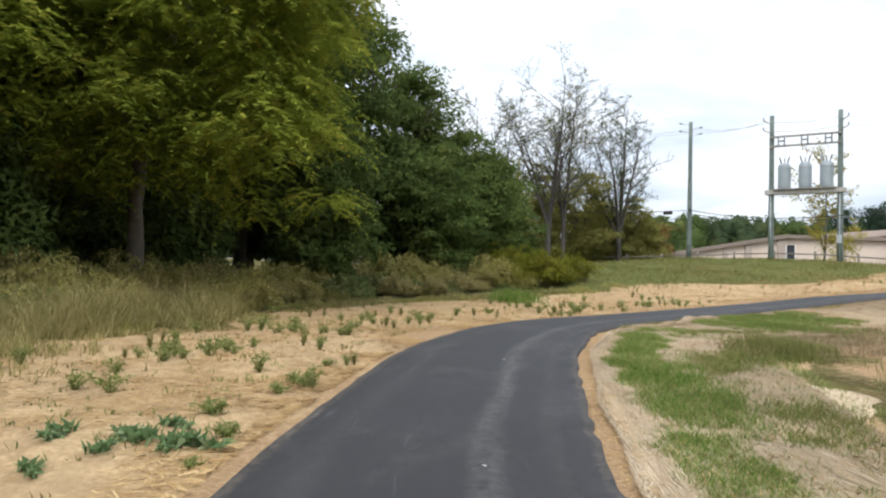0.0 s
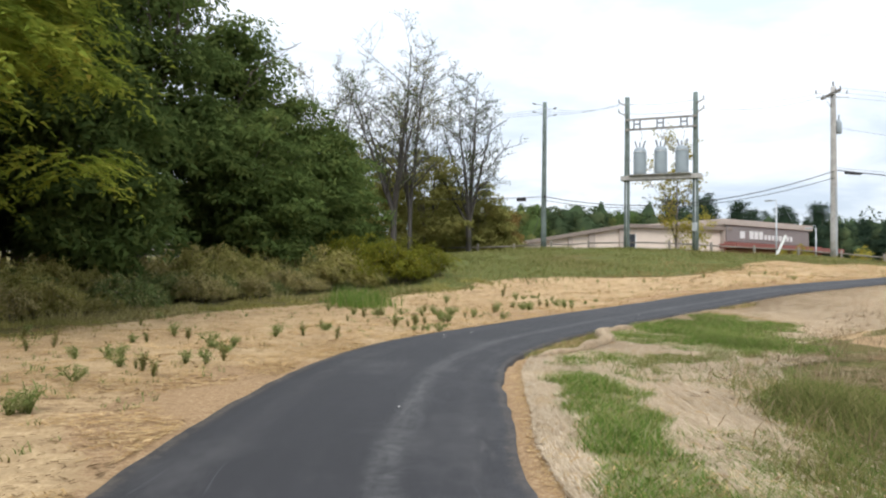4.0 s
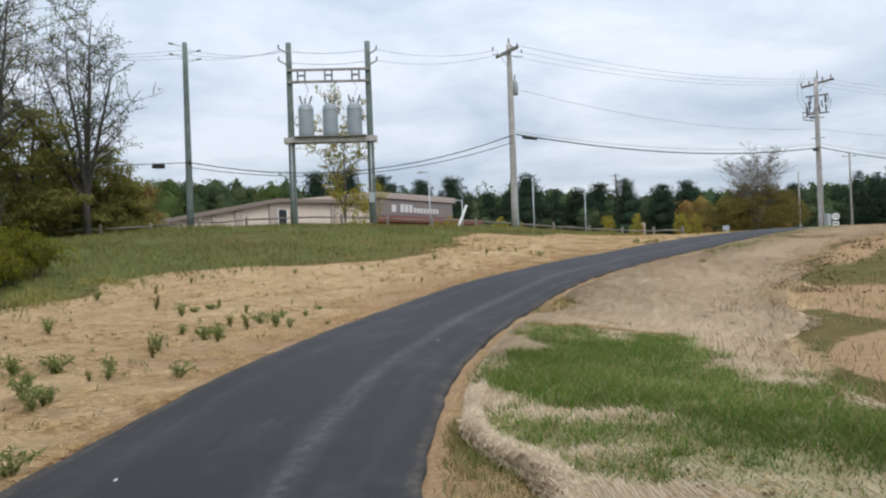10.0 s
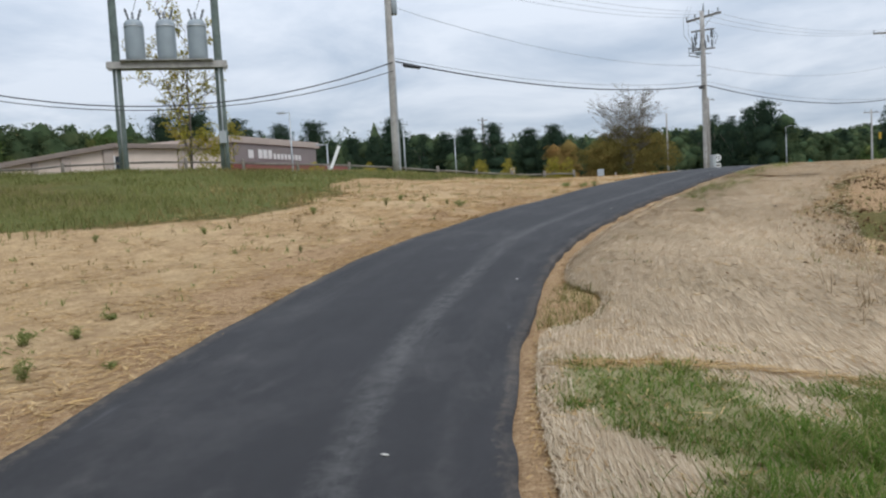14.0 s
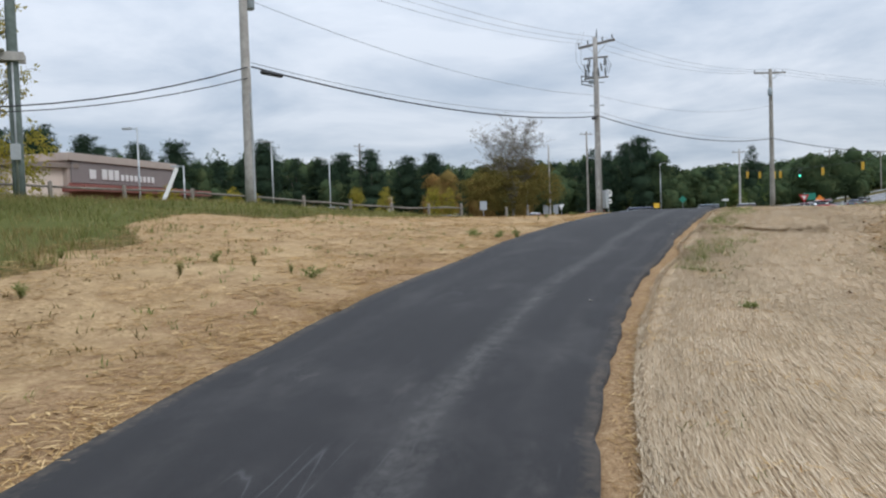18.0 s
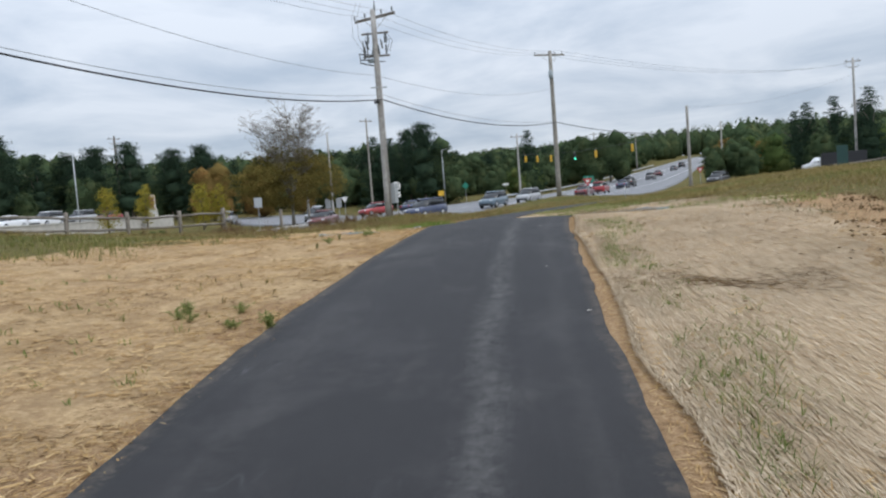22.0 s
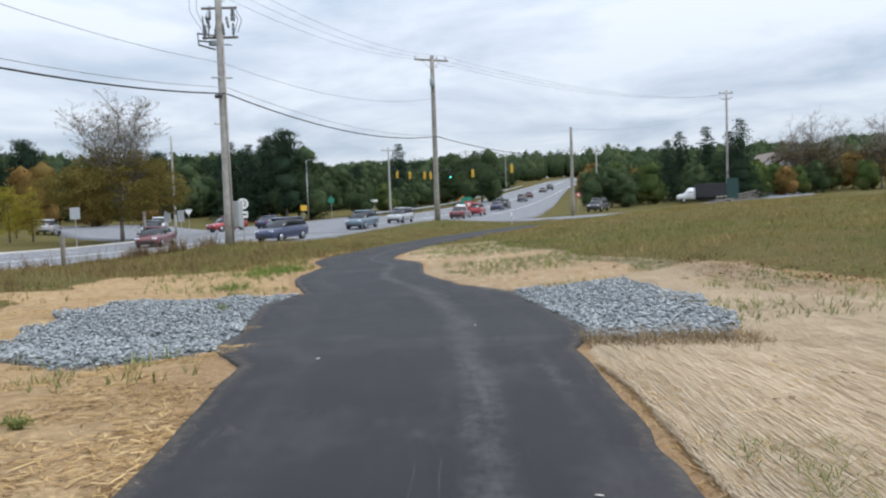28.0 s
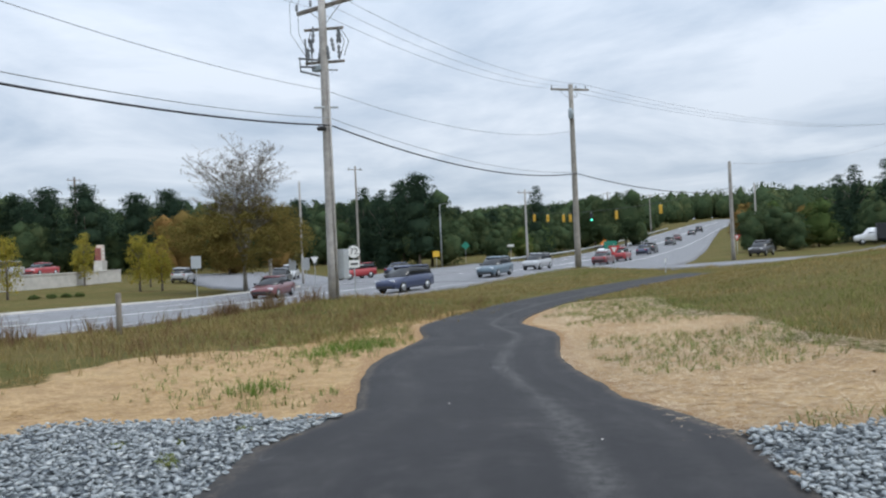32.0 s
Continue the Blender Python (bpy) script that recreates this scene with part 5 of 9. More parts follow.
# the dark row behind the shop and the junction, then on along the highway
for k in range(124):
    u = k / 123
    x = np.interp(u, [0, 0.2, 0.45, 0.7, 1], [28, 95, 165, 195, 330])
    y = np.interp(u, [0, 0.2, 0.45, 0.7, 1], [150, 140, 100, 72, 54])
    q = g.uniform(0, 22)
    kind = g.choice(["pine", "pine", "spruce", "oak"] if u < 0.62 else ["pine", "oak", "oak"])
    plant(kind, g.integers(0, 3), x + q * 0.55, y + q * 0.8, g.uniform(9.0, 12.0) if u < 0.14 else g.uniform(10.0, 17.0), g.uniform(0, 360))
for x, y, kind, h in [(126, 100, "rust", 11), (133, 96, "rust", 9.5), (141, 92, "rust", 8), (22, 118, "elm", 10.5), (10, 122, "oak", 10.5), (34, 124, "elm", 11), (2, 116, "oak", 9), (-8, 118, "oak", 10), (44, 128, "oak", 11.5), (56, 130, "elm", 11.5),
                      (28, 120, "oak", 10), (39, 126, "elm", 11.5), (50, 129, "oak", 12), (61, 131, "oak", 11.5), (66, 130, "pine", 13), (72, 132, "pine", 13.5), (79, 131, "pine", 13), (86, 128, "pine", 13.5), (36, 117, "elm", 6.5), (47, 121, "elm", 7.2), (30, 112, "elm", 6.0),
                      (160, 74, "pine", 13), (149, 78, "spruce", 12.5)]:
    plant(kind, g.integers(0, 3), x, y, h, g.uniform(0, 360))
# lower growth that closes the gaps under the row
for k in range(44):
    u = k / 43
    x = np.interp(u, [0, 0.25, 0.5, 0.75, 1], [66, 95, 160, 188, 250])
    y = np.interp(u, [0, 0.25, 0.5, 0.75, 1], [136, 134, 98, 72, 62])
    plant("oak", g.integers(0, 3), x + g.uniform(-2, 2), y + g.uniform(0, 4), g.uniform(5.5, 8.5), g.uniform(0, 360))
for k in range(16):
    plant("elm" if k % 3 else "oak", g.integers(0, 3), 172 + 3.6 * k + g.uniform(-1, 1), 20 - 4.2 * k + g.uniform(-2, 2), g.uniform(3.5, 6.0), g.uniform(0, 360))
# trees and a farmhouse on the far hill
for k in range(22):
    plant(("oak", "elm", "rust", "oak")[k % 4], g.integers(0, 3), 205 + 5.5 * k + g.uniform(-3, 3), -46 - 3.4 * k + g.uniform(-9, 6), g.uniform(9, 13.5), g.uniform(0, 360))
hx, hy = 192.0, -12.4
fh = thing("farmhouse", hx, hy, gz(hx, hy), 186, "far white farmhouse with a brown gable roof among trees", "house")
part("wall", box(0, 0, 2.2, 9, 7, 5.4, 0.05), fh, mat=M_WHITE)
bm = bmesh.new()
ends = [[bm.verts.new((x, y, z)) for y, z in ((-3.5, 4.9), (3.5, 4.9), (0, 7.62))] for x in (-4.5, 4.5)]
for e in ends:
    bm.faces.new(e)
for i in range(3):
    bm.faces.new((ends[0][i], ends[0][(i + 1) % 3], ends[1][(i + 1) % 3], ends[1][i]))
bmesh.ops.recalc_face_normals(bm, faces=bm.faces)
me = bpy.data.meshes.new("gable")
bm.to_mesh(me)
bm.free()
part("gable", me, fh, mat=M_WHITE)
for sx in (-1, 1):
    part("roof", box(0, 0, 0, 9.8, 4.6, 0.25, 0.03, pose(0, sx * 1.95, 6.35, sx * -38)), fh, mat=M_ROOF)
part("window", box(4.52, 0, 5.6, 0.08, 0.9, 1.2, 0.02), fh, mat=M_GLASS)
for wy in (-1.8, 1.8):
    part("window", box(4.52, wy, 2.8, 0.08, 1.0, 1.5, 0.02), fh, mat=M_GLASS)
for wx in (-2.6, 0, 2.6):
    part("window", box(wx, -3.52, 2.8, 1.0, 0.08, 1.5, 0.02), fh, mat=M_GLASS)
# growth on the banks close beside the climbing highway
for k in range(30):
    x = 158 + 6.2 * k
    y = np.interp(x, [140, 200, 300, 400], [46, 41, 33, 24])
    plant(("oak", "elm", "oak")[k % 3], g.integers(0, 3), x + g.uniform(-2, 2), y + g.uniform(15, 19), g.uniform(5.0, 8.0), g.uniform(0, 360))
    if k > 10:
        plant(("oak", "rust", "elm")[k % 3], g.integers(0, 3), x + g.uniform(-2, 2), y - g.uniform(16, 24), g.uniform(5.0, 9.0), g.uniform(0, 360))
# the tallest tops along the row, and the spruces and round trees by the side road
for az, el, dist, kind in [(19.4, 5.2, 128, "pine"), (20.5, 4.7, 133, "pine"), (18.6, 4.4, 131, "oak"), (11.35, 4.1, 152, "spruce"), (23.1, 4.5, 140, "spruce"), (21.9, 4.3, 138, "spruce"), (7.4, 3.65, 180, "oak"), (5.4, 3.8, 185, "oak"),
                           (35.8, 4.6, 134, "pine"), (37.8, 4.45, 136, "pine"), (40.8, 5.0, 134, "pine"), (43.0, 4.8, 136, "pine"), (49.2, 5.8, 130, "pine"), (55.7, 5.8, 128, "pine"), (58.5, 5.6, 128, "pine"),
                           (-8.3, 4.1, 138, "spruce"), (-7.5, 3.6, 143, "spruce"), (-10.0, 4.3, 136, "spruce"), (-12.2, 4.65, 132, "spruce"), (-11.5, 3.9, 139, "spruce"), (-2.2, 1.9, 122, "oak"), (-3.6, 2.1, 124, "oak"), (-4.6, 1.7, 120, "oak"),
                           (-6.1, 2.3, 128, "elm"), (-5.4, 2.0, 131, "rust"), (-9.2, 2.2, 130, "oak"), (-13.2, 2.0, 137, "elm"), (-13.4, 1.75, 152, "oak"), (-14.3, 1.85, 148, "elm"), (-15.0, 1.7, 146, "rust"), (-12.9, 2.3, 150, "elm"), (-15.8, 1.6, 150, "elm"), (-16.8, 1.9, 152, "oak"), (-19.8, 1.8, 150, "elm"), (-21.4, 2.0, 152, "rust"), (-17.8, 2.0, 165, "elm"), (-19.0, 2.4, 172, "rust"), (-23.0, 2.8, 170, "oak")]:
    plant_at(az, el, dist, kind)
# brown half-bare trees about the farmhouse
paths, tips = tall_stems(rng_of(320), 11.5, 0.24, 5, 3.4, 0.3)
gg = rng_of(321)
bare = thing("bare_tree", 0, 0, 0, 0, "half-bare brown tree on the far hill by the farmhouse", "tree", "brown trees on the far hill")
part("trunk", tubes("trunk", paths, M_BARK_PALE, 3), bare)
part("crown", quads_np("crown", *bough_leaves(gg, crown_centres(gg, 110, [(0, 0, 4.6, 4.2, 4.2, 3.2), (1.5, 0.5, 6.2, 3.2, 3.2, 2.4)], 0.3), 1.0, 40, 0.3, 0.6, 0.55), M_LEAF_BROWN), bare)
for k, (az, el, dist) in enumerate([(-15.6, 4.5, 158), (-16.9, 4.3, 162), (-20.6, 3.9, 166), (-21.6, 4.1, 160), (-18.4, 3.4, 176)]):
    x, y = 26 + dist * math.cos(math.radians(az)), 29 + dist * math.sin(math.radians(az))
    sc = sky_height(x, y, el) / 11.5
    m = pose(x, y, gz(x, y) - 0.1, 0, 0, 75 * k) @ Matrix.Diagonal((sc, sc, sc, 1))
    if k:
        copy_thing(bare, m)
    else:
        bare.matrix_basis = m
# young golden street trees at the shop's lawn
for x, y, h in [(103.7, 95.2, 6.0), (94.2, 80.2, 5.7), (95.4, 78.7, 5.4), (81.4, 82.2, 5.3), (72, 92, 5.0), (66, 86, 4.4), (57, 84, 4.6), (61, 88, 4.2), (77, 94, 4.5), (52, 80, 3.8), (103, 86, 4.8)]:
    plant("gold", g.integers(0, 3), x, y, h, g.uniform(0, 360))
# the sycamore at the junction: bare top above a brown skirt
t = thing("sycamore_tree", 91.7, 67.5, gz(91.7, 67.5), 0, "sycamore with pale bare top limbs above olive-brown leaves", "tree")
paths, tips = tall_stems(rng_of(300), 12.2, 0.2, 12, 2.9, 0.4)
part("trunk", tubes("trunk", paths, M_BARK_PALE, 3), t)
gg = rng_of(301)
skirt = [(0, 0, 4.2, 5.4, 5.4, 2.5), (0.3, 0.2, 6.0, 4.3, 4.3, 2.0), (3.4, -2.2, 4.0, 2.6, 2.6, 2.2), (-3.2, 2.4, 4.2, 2.6, 2.6, 2.1)]
part("crown", quads_np("crown", *bough_leaves(gg, crown_centres(gg, 250, skirt, 0.55), 0.9, 120, 0.19, 0.7, 0.55), M_LEAF_SYC), t)
part("top_leaves", quads_np("top_leaves", *clump_leaves(gg, tips[gg.random(len(tips)) < 0.45], 0.25, 3, 0.13, 0.3, 0.5), M_LEAF_BROWN), t)
# young tree between the transformer poles
t = thing("young_tree", 28.0, 57.8, gz(28.0, 57.8), 0, "young slender tree with sparse golden leaves behind the poles", "tree")
paths, tips = tall_stems(rng_of(310), 8.9, 0.1, 2, 1.2, 0.28)
part("trunk", tubes("trunk", paths, M_BARK, 4), t)
gg = rng_of(311)
part("crown", quads_np("crown", *clump_leaves(gg, tips[gg.random(len(tips)) < 0.85], 0.22, 4, 0.16, 0.3, 0.6), M_LEAF_GOLD), t)
part("low_leaves", quads_np("low_leaves", *clump_leaves(gg, crown_centres(gg, 120, [(0.8, -0.3, 1.9, 1.4, 1.4, 1.7), (1.5, -0.8, 3.2, 1.0, 1.0, 1.3)], 0.3), 0.3, 16, 0.14, 0.2, 0.6), M_LEAF_GOLD), t)

# the wooded ridge far behind
g = rng_of(12)
n = 2900
ang = np.where(g.random(n) < 0.75, g.uniform(-0.62, 1.4, n), g.uniform(-1.2, 3.2, n))
dist = g.uniform(250, 620, n)
x, y = 30 + dist * np.cos(ang), 30 + dist * np.sin(ang)
_, rd = along_curve(ROAD_C, x, y)
keep = (np.abs(rd) > 20)
x, y = x[keep], y[keep]
z = land_full(x, y)
top = np.clip(np.minimum(g.uniform(12, 26, len(x)), sky_height(x, y) * g.uniform(0.72, 0.98, len(x))), 4.0, None)
cc = np.column_stack([x, y, z + top * 0.4])
crown = np.column_stack([0 * x + 4.9, 0 * x + 4.9, top * 0.58]) * g.uniform(0.8, 1.2, (len(x), 1))
per = 100
o = unit(g.normal(0, 1, (len(x) * per, 3)))
o[:, 2] = np.where(g.random(len(o)) < 0.75, np.abs(o[:, 2]), o[:, 2])
p = np.repeat(cc, per, axis=0) + o * np.repeat(crown, per, axis=0) * np.clip(g.normal(0.97, 0.05, (len(o), 1)), 0.8, 1.03)
face = unit(o + g.normal(0, 0.5, o.shape))
al = unit(np.cross(face, g.normal(0, 1, o.shape))) * g.uniform(0.7, 1.5, (len(o), 1))
ac = np.cross(face, al) * 0.75
woods = tagged(new("far_woods", quads_np("far_woods", p, al, ac, M_LEAF_FAR)), "far wooded ridge of dark green and brown trees", "woods", kind="stuff")
core = part("inner_shade", lumps("inner_shade", np.column_stack([cc, crown * 0.93]), g, M_LEAF_FAR), woods)

# ---- poles and wires ----


def line_thing(name, label, a, b, sag, r, mat, n=14):
    """A wire that hangs between two points."""
    a, b = np.array(a, float), np.array(b, float)
    u = np.linspace(0, 1, n)[:, None]
    p = a * (1 - u) + b * u
    p[:, 2] -= (4 * sag * u * (1 - u))[:, 0]
    tagged(new(name, tubes(name, [(p, r)], mat, 4)), label, "wire")
    return p


def insulator(parent, x, y, z, h=0.22, r=0.06, tilt=None):
    pts = [(0, 0.25), (0.2, 0.9), (0.3, 0.45), (0.5, 1.0), (0.6, 0.45), (0.8, 0.9), (1.0, 0.3)]
    d = np.array(tilt if tilt else (0, 0, 1.0))
    path = [np.array([x, y, z]) + d * h * a for a, _ in pts]
    part("insulator", tubes("insulator", [(np.array(path), np.array([r * q for _, q in pts]))], M_INSUL, 8), parent)


def wood_pole(name, label, x, y, height, r, mat, lean=(0, 0), base=None, group=""):
    """A tapered pole on its own Empty; returns it with the base set in the ground."""
    z = gz(x, y) if base is None else base
    t = thing(name, x, y, z, 0, label, "utility pole", group)
    u = np.linspace(0, 1, 7)
    path = np.column_stack([lean[0] * u * height, lean[1] * u * height, -0.4 + u * (height + 0.4)])
    part("pole", tubes("pole", [(path, r * (1.12 - 0.38 * u))], mat, 12), t)
    return t


def arm(parent, z, ang, half, thick=0.11, mat=M_POLE, braces=True, name="crossarm"):
    m = pose(0, 0, z, 0, 0, ang)
    part(name, box(0, 0.14, 0, half * 2, thick, thick * 1.15, 0.012, m), parent, mat=mat)
    if braces:
        for s in (-1, 1):
            p = [np.array(m @ Vector((s * half * 0.55, 0.2, -0.05))), np.array(m @ Vector((0, 0.16, -0.75)))]
            part("brace", tubes("brace", [(np.array(p), 0.018)], M_STEEL, 5), parent)


def at_z(x, y, z):
    return z - gz(x, y)


# plain pole past the wood
pa = wood_pole("utility_pole", "weathered grey wooden utility pole with side insulators", 17.35, 55.6, at_z(17.35, 55.6, 13.7), 0.17, M_POLE_GREEN)
for z, s in ((9.55, -1), (9.2, 1), (9.0, -1), (8.75, 1)):
    d = np.array([0.9 * s, -0.45 * s, 0.25])
    part("bracket", tubes("bracket", [(np.array([(0, 0, z), d * 0.55 + (0, 0, z)]), 0.022)], M_STEEL, 6), pa)
    insulator(pa, *(d * 0.55 + np.array([0, 0, z])), 0.26, 0.07, tuple(d))
part("cable_clamp", box(0.0, -0.18, 3.5, 0.12, 0.1, 0.2, 0.02), pa, mat=M_BLACK)

# two-pole transformer bank
BX, BY = 24.0, 52.3
BANG = math.degrees(math.atan2(51.1 - 53.5, 25.75 - 22.25))
BZ = gz(BX, BY)
bank = thing("transformer_bank", BX, BY, BZ, BANG, "two-pole transformer bank with three grey tanks on a platform", "transformer")
W2 = 2.12
for s in (-1, 1):
    u = np.linspace(0, 1, 7)
    part("pole", tubes("pole", [(np.column_stack([s * W2 + 0 * u, 0 * u, -0.5 + u * (13.85 - BZ + 0.5)]), 0.185 * (1.1 - 0.3 * u))], M_POLE_GREEN, 12), bank)
PZ = 8.55 - BZ
part("platform_beam", box(0, -0.24, PZ, 2 * W2 + 0.75, 0.14, 0.30, 0.015), bank, "pale weathered platform beam", M_POLE_PALE)
part("platform_beam", box(0, 0.24, PZ, 2 * W2 + 0.75, 0.14, 0.30, 0.015), bank, "pale weathered platform beam", M_POLE_PALE)
for k in range(9):
    part("platform_board", box(-1.72 + k * 0.43, 0, PZ + 0.175, 0.40, 1.0, 0.045, 0.006), bank, mat=M_POLE_PALE)
for z in (11.68 - BZ, 12.32 - BZ):
    part("truss_beam", box(0, -0.22, z, 2 * W2 + 0.2, 0.1, 0.13, 0.01), bank, mat=M_POLE)
for x in (-1.45, 0.0, 1.45):
    for dx in (-0.19, 0.19):
        part("switch_post", box(x + dx, -0.30, 12.0 - BZ, 0.09, 0.09, 0.72, 0.01), bank, mat=M_INSUL)
    part("switch_bar", box(x, -0.30, 12.0 - BZ, 0.34, 0.07, 0.1, 0.01), bank, mat=M_INSUL)
for x in (-1.3, 0.0, 1.3):
    prof = [(0.0, 0.37), (0.03, 0.405), (0.2, 0.41), (1.45, 0.41), (1.6, 0.39), (1.72, 0.31), (1.78, 0.14)]
    path = np.array([(x, 0, PZ + 0.2 + a) for a, _ in prof])
    part("transformer_tank", tubes("transformer_tank", [(path, np.array([q for _, q in prof]))], M_TANK, 20), bank, "pale grey painted transformer tank")
    part("tank_band", tubes("tank_band", [(np.array([(x, 0, PZ + 1.62), (x, 0, PZ + 1.68)]), 0.425)], M_STEEL, 20), bank)
    for a in (100, 220, 340):
        bx, by = x + 0.2 * math.cos(radians(a)), 0.2 * math.sin(radians(a))
        insulator(bank, bx, by, PZ + 1.9, 0.5, 0.07, (0.35 * math.cos(radians(a)), 0.35 * math.sin(radians(a)), 1))
    lead = np.array([(x + 0.05, -0.1, PZ + 2.35), (x + 0.2, -0.25, PZ + 2.75), (x, -0.3, 11.66 - BZ)])
    part("lead_wire", tubes("lead_wire", [(lead, 0.013)], M_WIRE, 5), bank)
for s, zs in ((-1, (13.5, 12.85)), (1, (13.35, 12.75))):
    for z in zs:
        part("arm", tubes("arm", [(np.array([(s * W2, -0.1, z - BZ - 0.25), (s * (W2 + 0.5), -0.25, z - BZ)]), 0.04)], M_POLE, 6), bank)
        insulator(bank, s * (W2 + 0.5), -0.25, z - BZ, 0.22, 0.06)
for s in (-1, 1):
    part("conduit", tubes("conduit", [(np.array([(s * W2, -0.24, 0), (s * W2, -0.22, PZ - 0.2)]), 0.035)], M_STEEL, 6), bank)
part("meter_box", box(W2 - 0.02, -0.30, 1.5, 0.3, 0.2, 0.55, 0.02), bank, "grey meter box", M_GREY)

# the pole by the fence
PB = (32.3, 46.9)
pb = wood_pole("utility_pole", "pale weathered wooden pole with crossarm and small transformer", *PB, at_z(*PB, 13.6), 0.19, M_POLE_PALE)
hb = at_z(*PB, 13.15)
arm(pb, hb, 78, 1.15, 0.13, M_RAIL)
arm(pb, hb - 0.14, -14, 0.95, 0.045, M_STEEL, False, "strain_rod")
for a, q in ((78, -1.05), (78, 1.05), (78, -0.5), (-14, 0.9), (-14, -0.9)):
    insulator(pb, q * math.cos(radians(a)), q * math.sin(radians(a)) + 0.14, hb + 0.06)
insulator(pb, 0, 0, hb + 0.5, 0.28, 0.07)
can = np.array([(0.42, 0.1, hb - 2.3), (0.42, 0.1, hb - 2.25), (0.42, 0.1, hb - 1.65), (0.42, 0.1, hb - 1.5)])
part("transformer_can", tubes("transformer_can", [(can, np.array([0.16, 0.19, 0.19, 0.1]))], M_TANK, 14), pb)
insulator(pb, 0.42, 0.1, hb - 1.52, 0.36, 0.06, (0.15, 0, 1))
part("bracket", box(0.22, 0.1, hb - 1.85, 0.3, 0.06, 0.3, 0.01), pb, mat=M_STEEL)
part("riser_strap", box(0, -0.2, 2.2, 0.08, 0.05, 4.0, 0.01), pb, mat=M_STEEL)

# the tall pole with switchgear by the junction
PC = (63.6, 45.6)
pc = wood_pole("utility_pole", "tall pale wooden pole with crossarm, cutouts and grey cabinet", *PC, at_z(*PC, 14.95), 0.21, M_POLE_PALE)
hc = at_z(*PC, 14.5)
arm(pc, hc, -108, 1.6, 0.13, M_RAIL)
for q in (-1.25, -0.55, 0.55, 1.25):
    insulator(pc, 1.2 * q * math.cos(radians(-108)), 1.2 * q * math.sin(radians(-108)), hc + 0.07, 0.3, 0.075)
for z, half in ((hc - 0.95, 0.85), (hc - 2.35, 0.85)):
    arm(pc, z, -80, half, 0.09, M_RAIL, braces=False, name="switch_arm")
g = rng_of(41)
for k in range(7):
    q, z = -0.75 + 0.22 * k, hc - 2.3 + (0.35 if k % 2 else 0.0)
    px, py = q * math.cos(radians(-80)), q * math.sin(radians(-80)) - 0.1
    insulator(pc, px, py, z, 0.6, 0.09, (g.uniform(-0.3, 0.3), g.uniform(-0.3, 0.3), 1))
for q in (-0.5, -0.15, 0.5, 0.62):
    px, py = q * math.cos(radians(-62)), q * math.sin(radians(-62)) - 0.1
    insulator(pc, px, py, hc - 1.6, 0.7, 0.08, (g.uniform(-0.2, 0.2), 0, 1))
    lead = np.array([(px, py, hc - 0.9), (px * 1.5, py * 1.5, hc - 1.5), (px * 1.2, py * 1.2, hc - 2.1)])
    part("lead_wire", tubes("lead_wire", [(lead, 0.016)], M_WIRE, 5), pc)
for q in (-1.2, -0.9):
    px, py = q * math.cos(radians(-62)), q * math.sin(radians(-62))
    lead = np.array([(px * 0.8, py * 0.8, hc + 0.9), (px * 1.1, py * 1.1, hc), (px * 1.1, py * 1.1, hc - 1.2), (px * 0.6, py * 0.6, hc - 2.2)])
    part("jumper_wire", tubes("jumper_wire", [(lead, 0.014)], M_ALU, 5), pc)
for k, (q0, q1, z0, z1) in enumerate([(-1.0, -0.1, -2.55, -2.6), (-1.05, -0.15, -2.2, -2.3), (-0.95, -0.2, -2.75, -2.95), (-0.75, -0.7, -1.4, -2.5), (-0.45, -0.5, -1.2, -2.4), (0.15, 0.55, -2.7, -2.72), (-1.0, -0.98, -2.2, -2.8)]):
    e = np.array([(q * math.cos(radians(114)) * -1, q * math.sin(radians(114)) * -1, hc + z) for q, z in ((q0, z0), (q1, z1))])
    part("switch_blade", tubes("switch_blade", [(e, 0.045 if k < 4 else 0.03)], M_INSUL, 6), pc)
part("recloser", box(-0.02, 0.3, hc - 2.62, 0.3, 0.45, 0.26, 0.06), pc, mat=M_TANK)
part("pole_pin", tubes("pole_pin", [(np.array([(0, -0.12, hc + 0.35), (0, -0.14, hc + 1.0)]), np.array([0.07, 0.03]))], M_INSUL, 8), pc)
arm(pc, hc - 4.3, 118, 0.5, 0.07, M_STEEL, False, "guy_arm")
part("control_cabinet", box(0.28, -0.30, 1.45, 0.5, 0.42, 1.25, 0.03), pc, "pale grey control cabinet", M_GREY)
part("conduit", tubes("conduit", [(np.array([(-0.12, -0.22, 0), (-0.1, -0.2, hc - 2.8)]), 0.05)], M_POLE_PALE, 8), pc)
part("splice_case", tubes("splice_case", [(np.array([(-0.75, 0.02, 7.05), (-0.7, 0.02, 7.05), (-0.2, 0.02, 7.12), (-0.15, 0.02, 7.12)]), np.array([0.05, 0.1, 0.1, 0.05]))], M_BLACK, 10), pc)

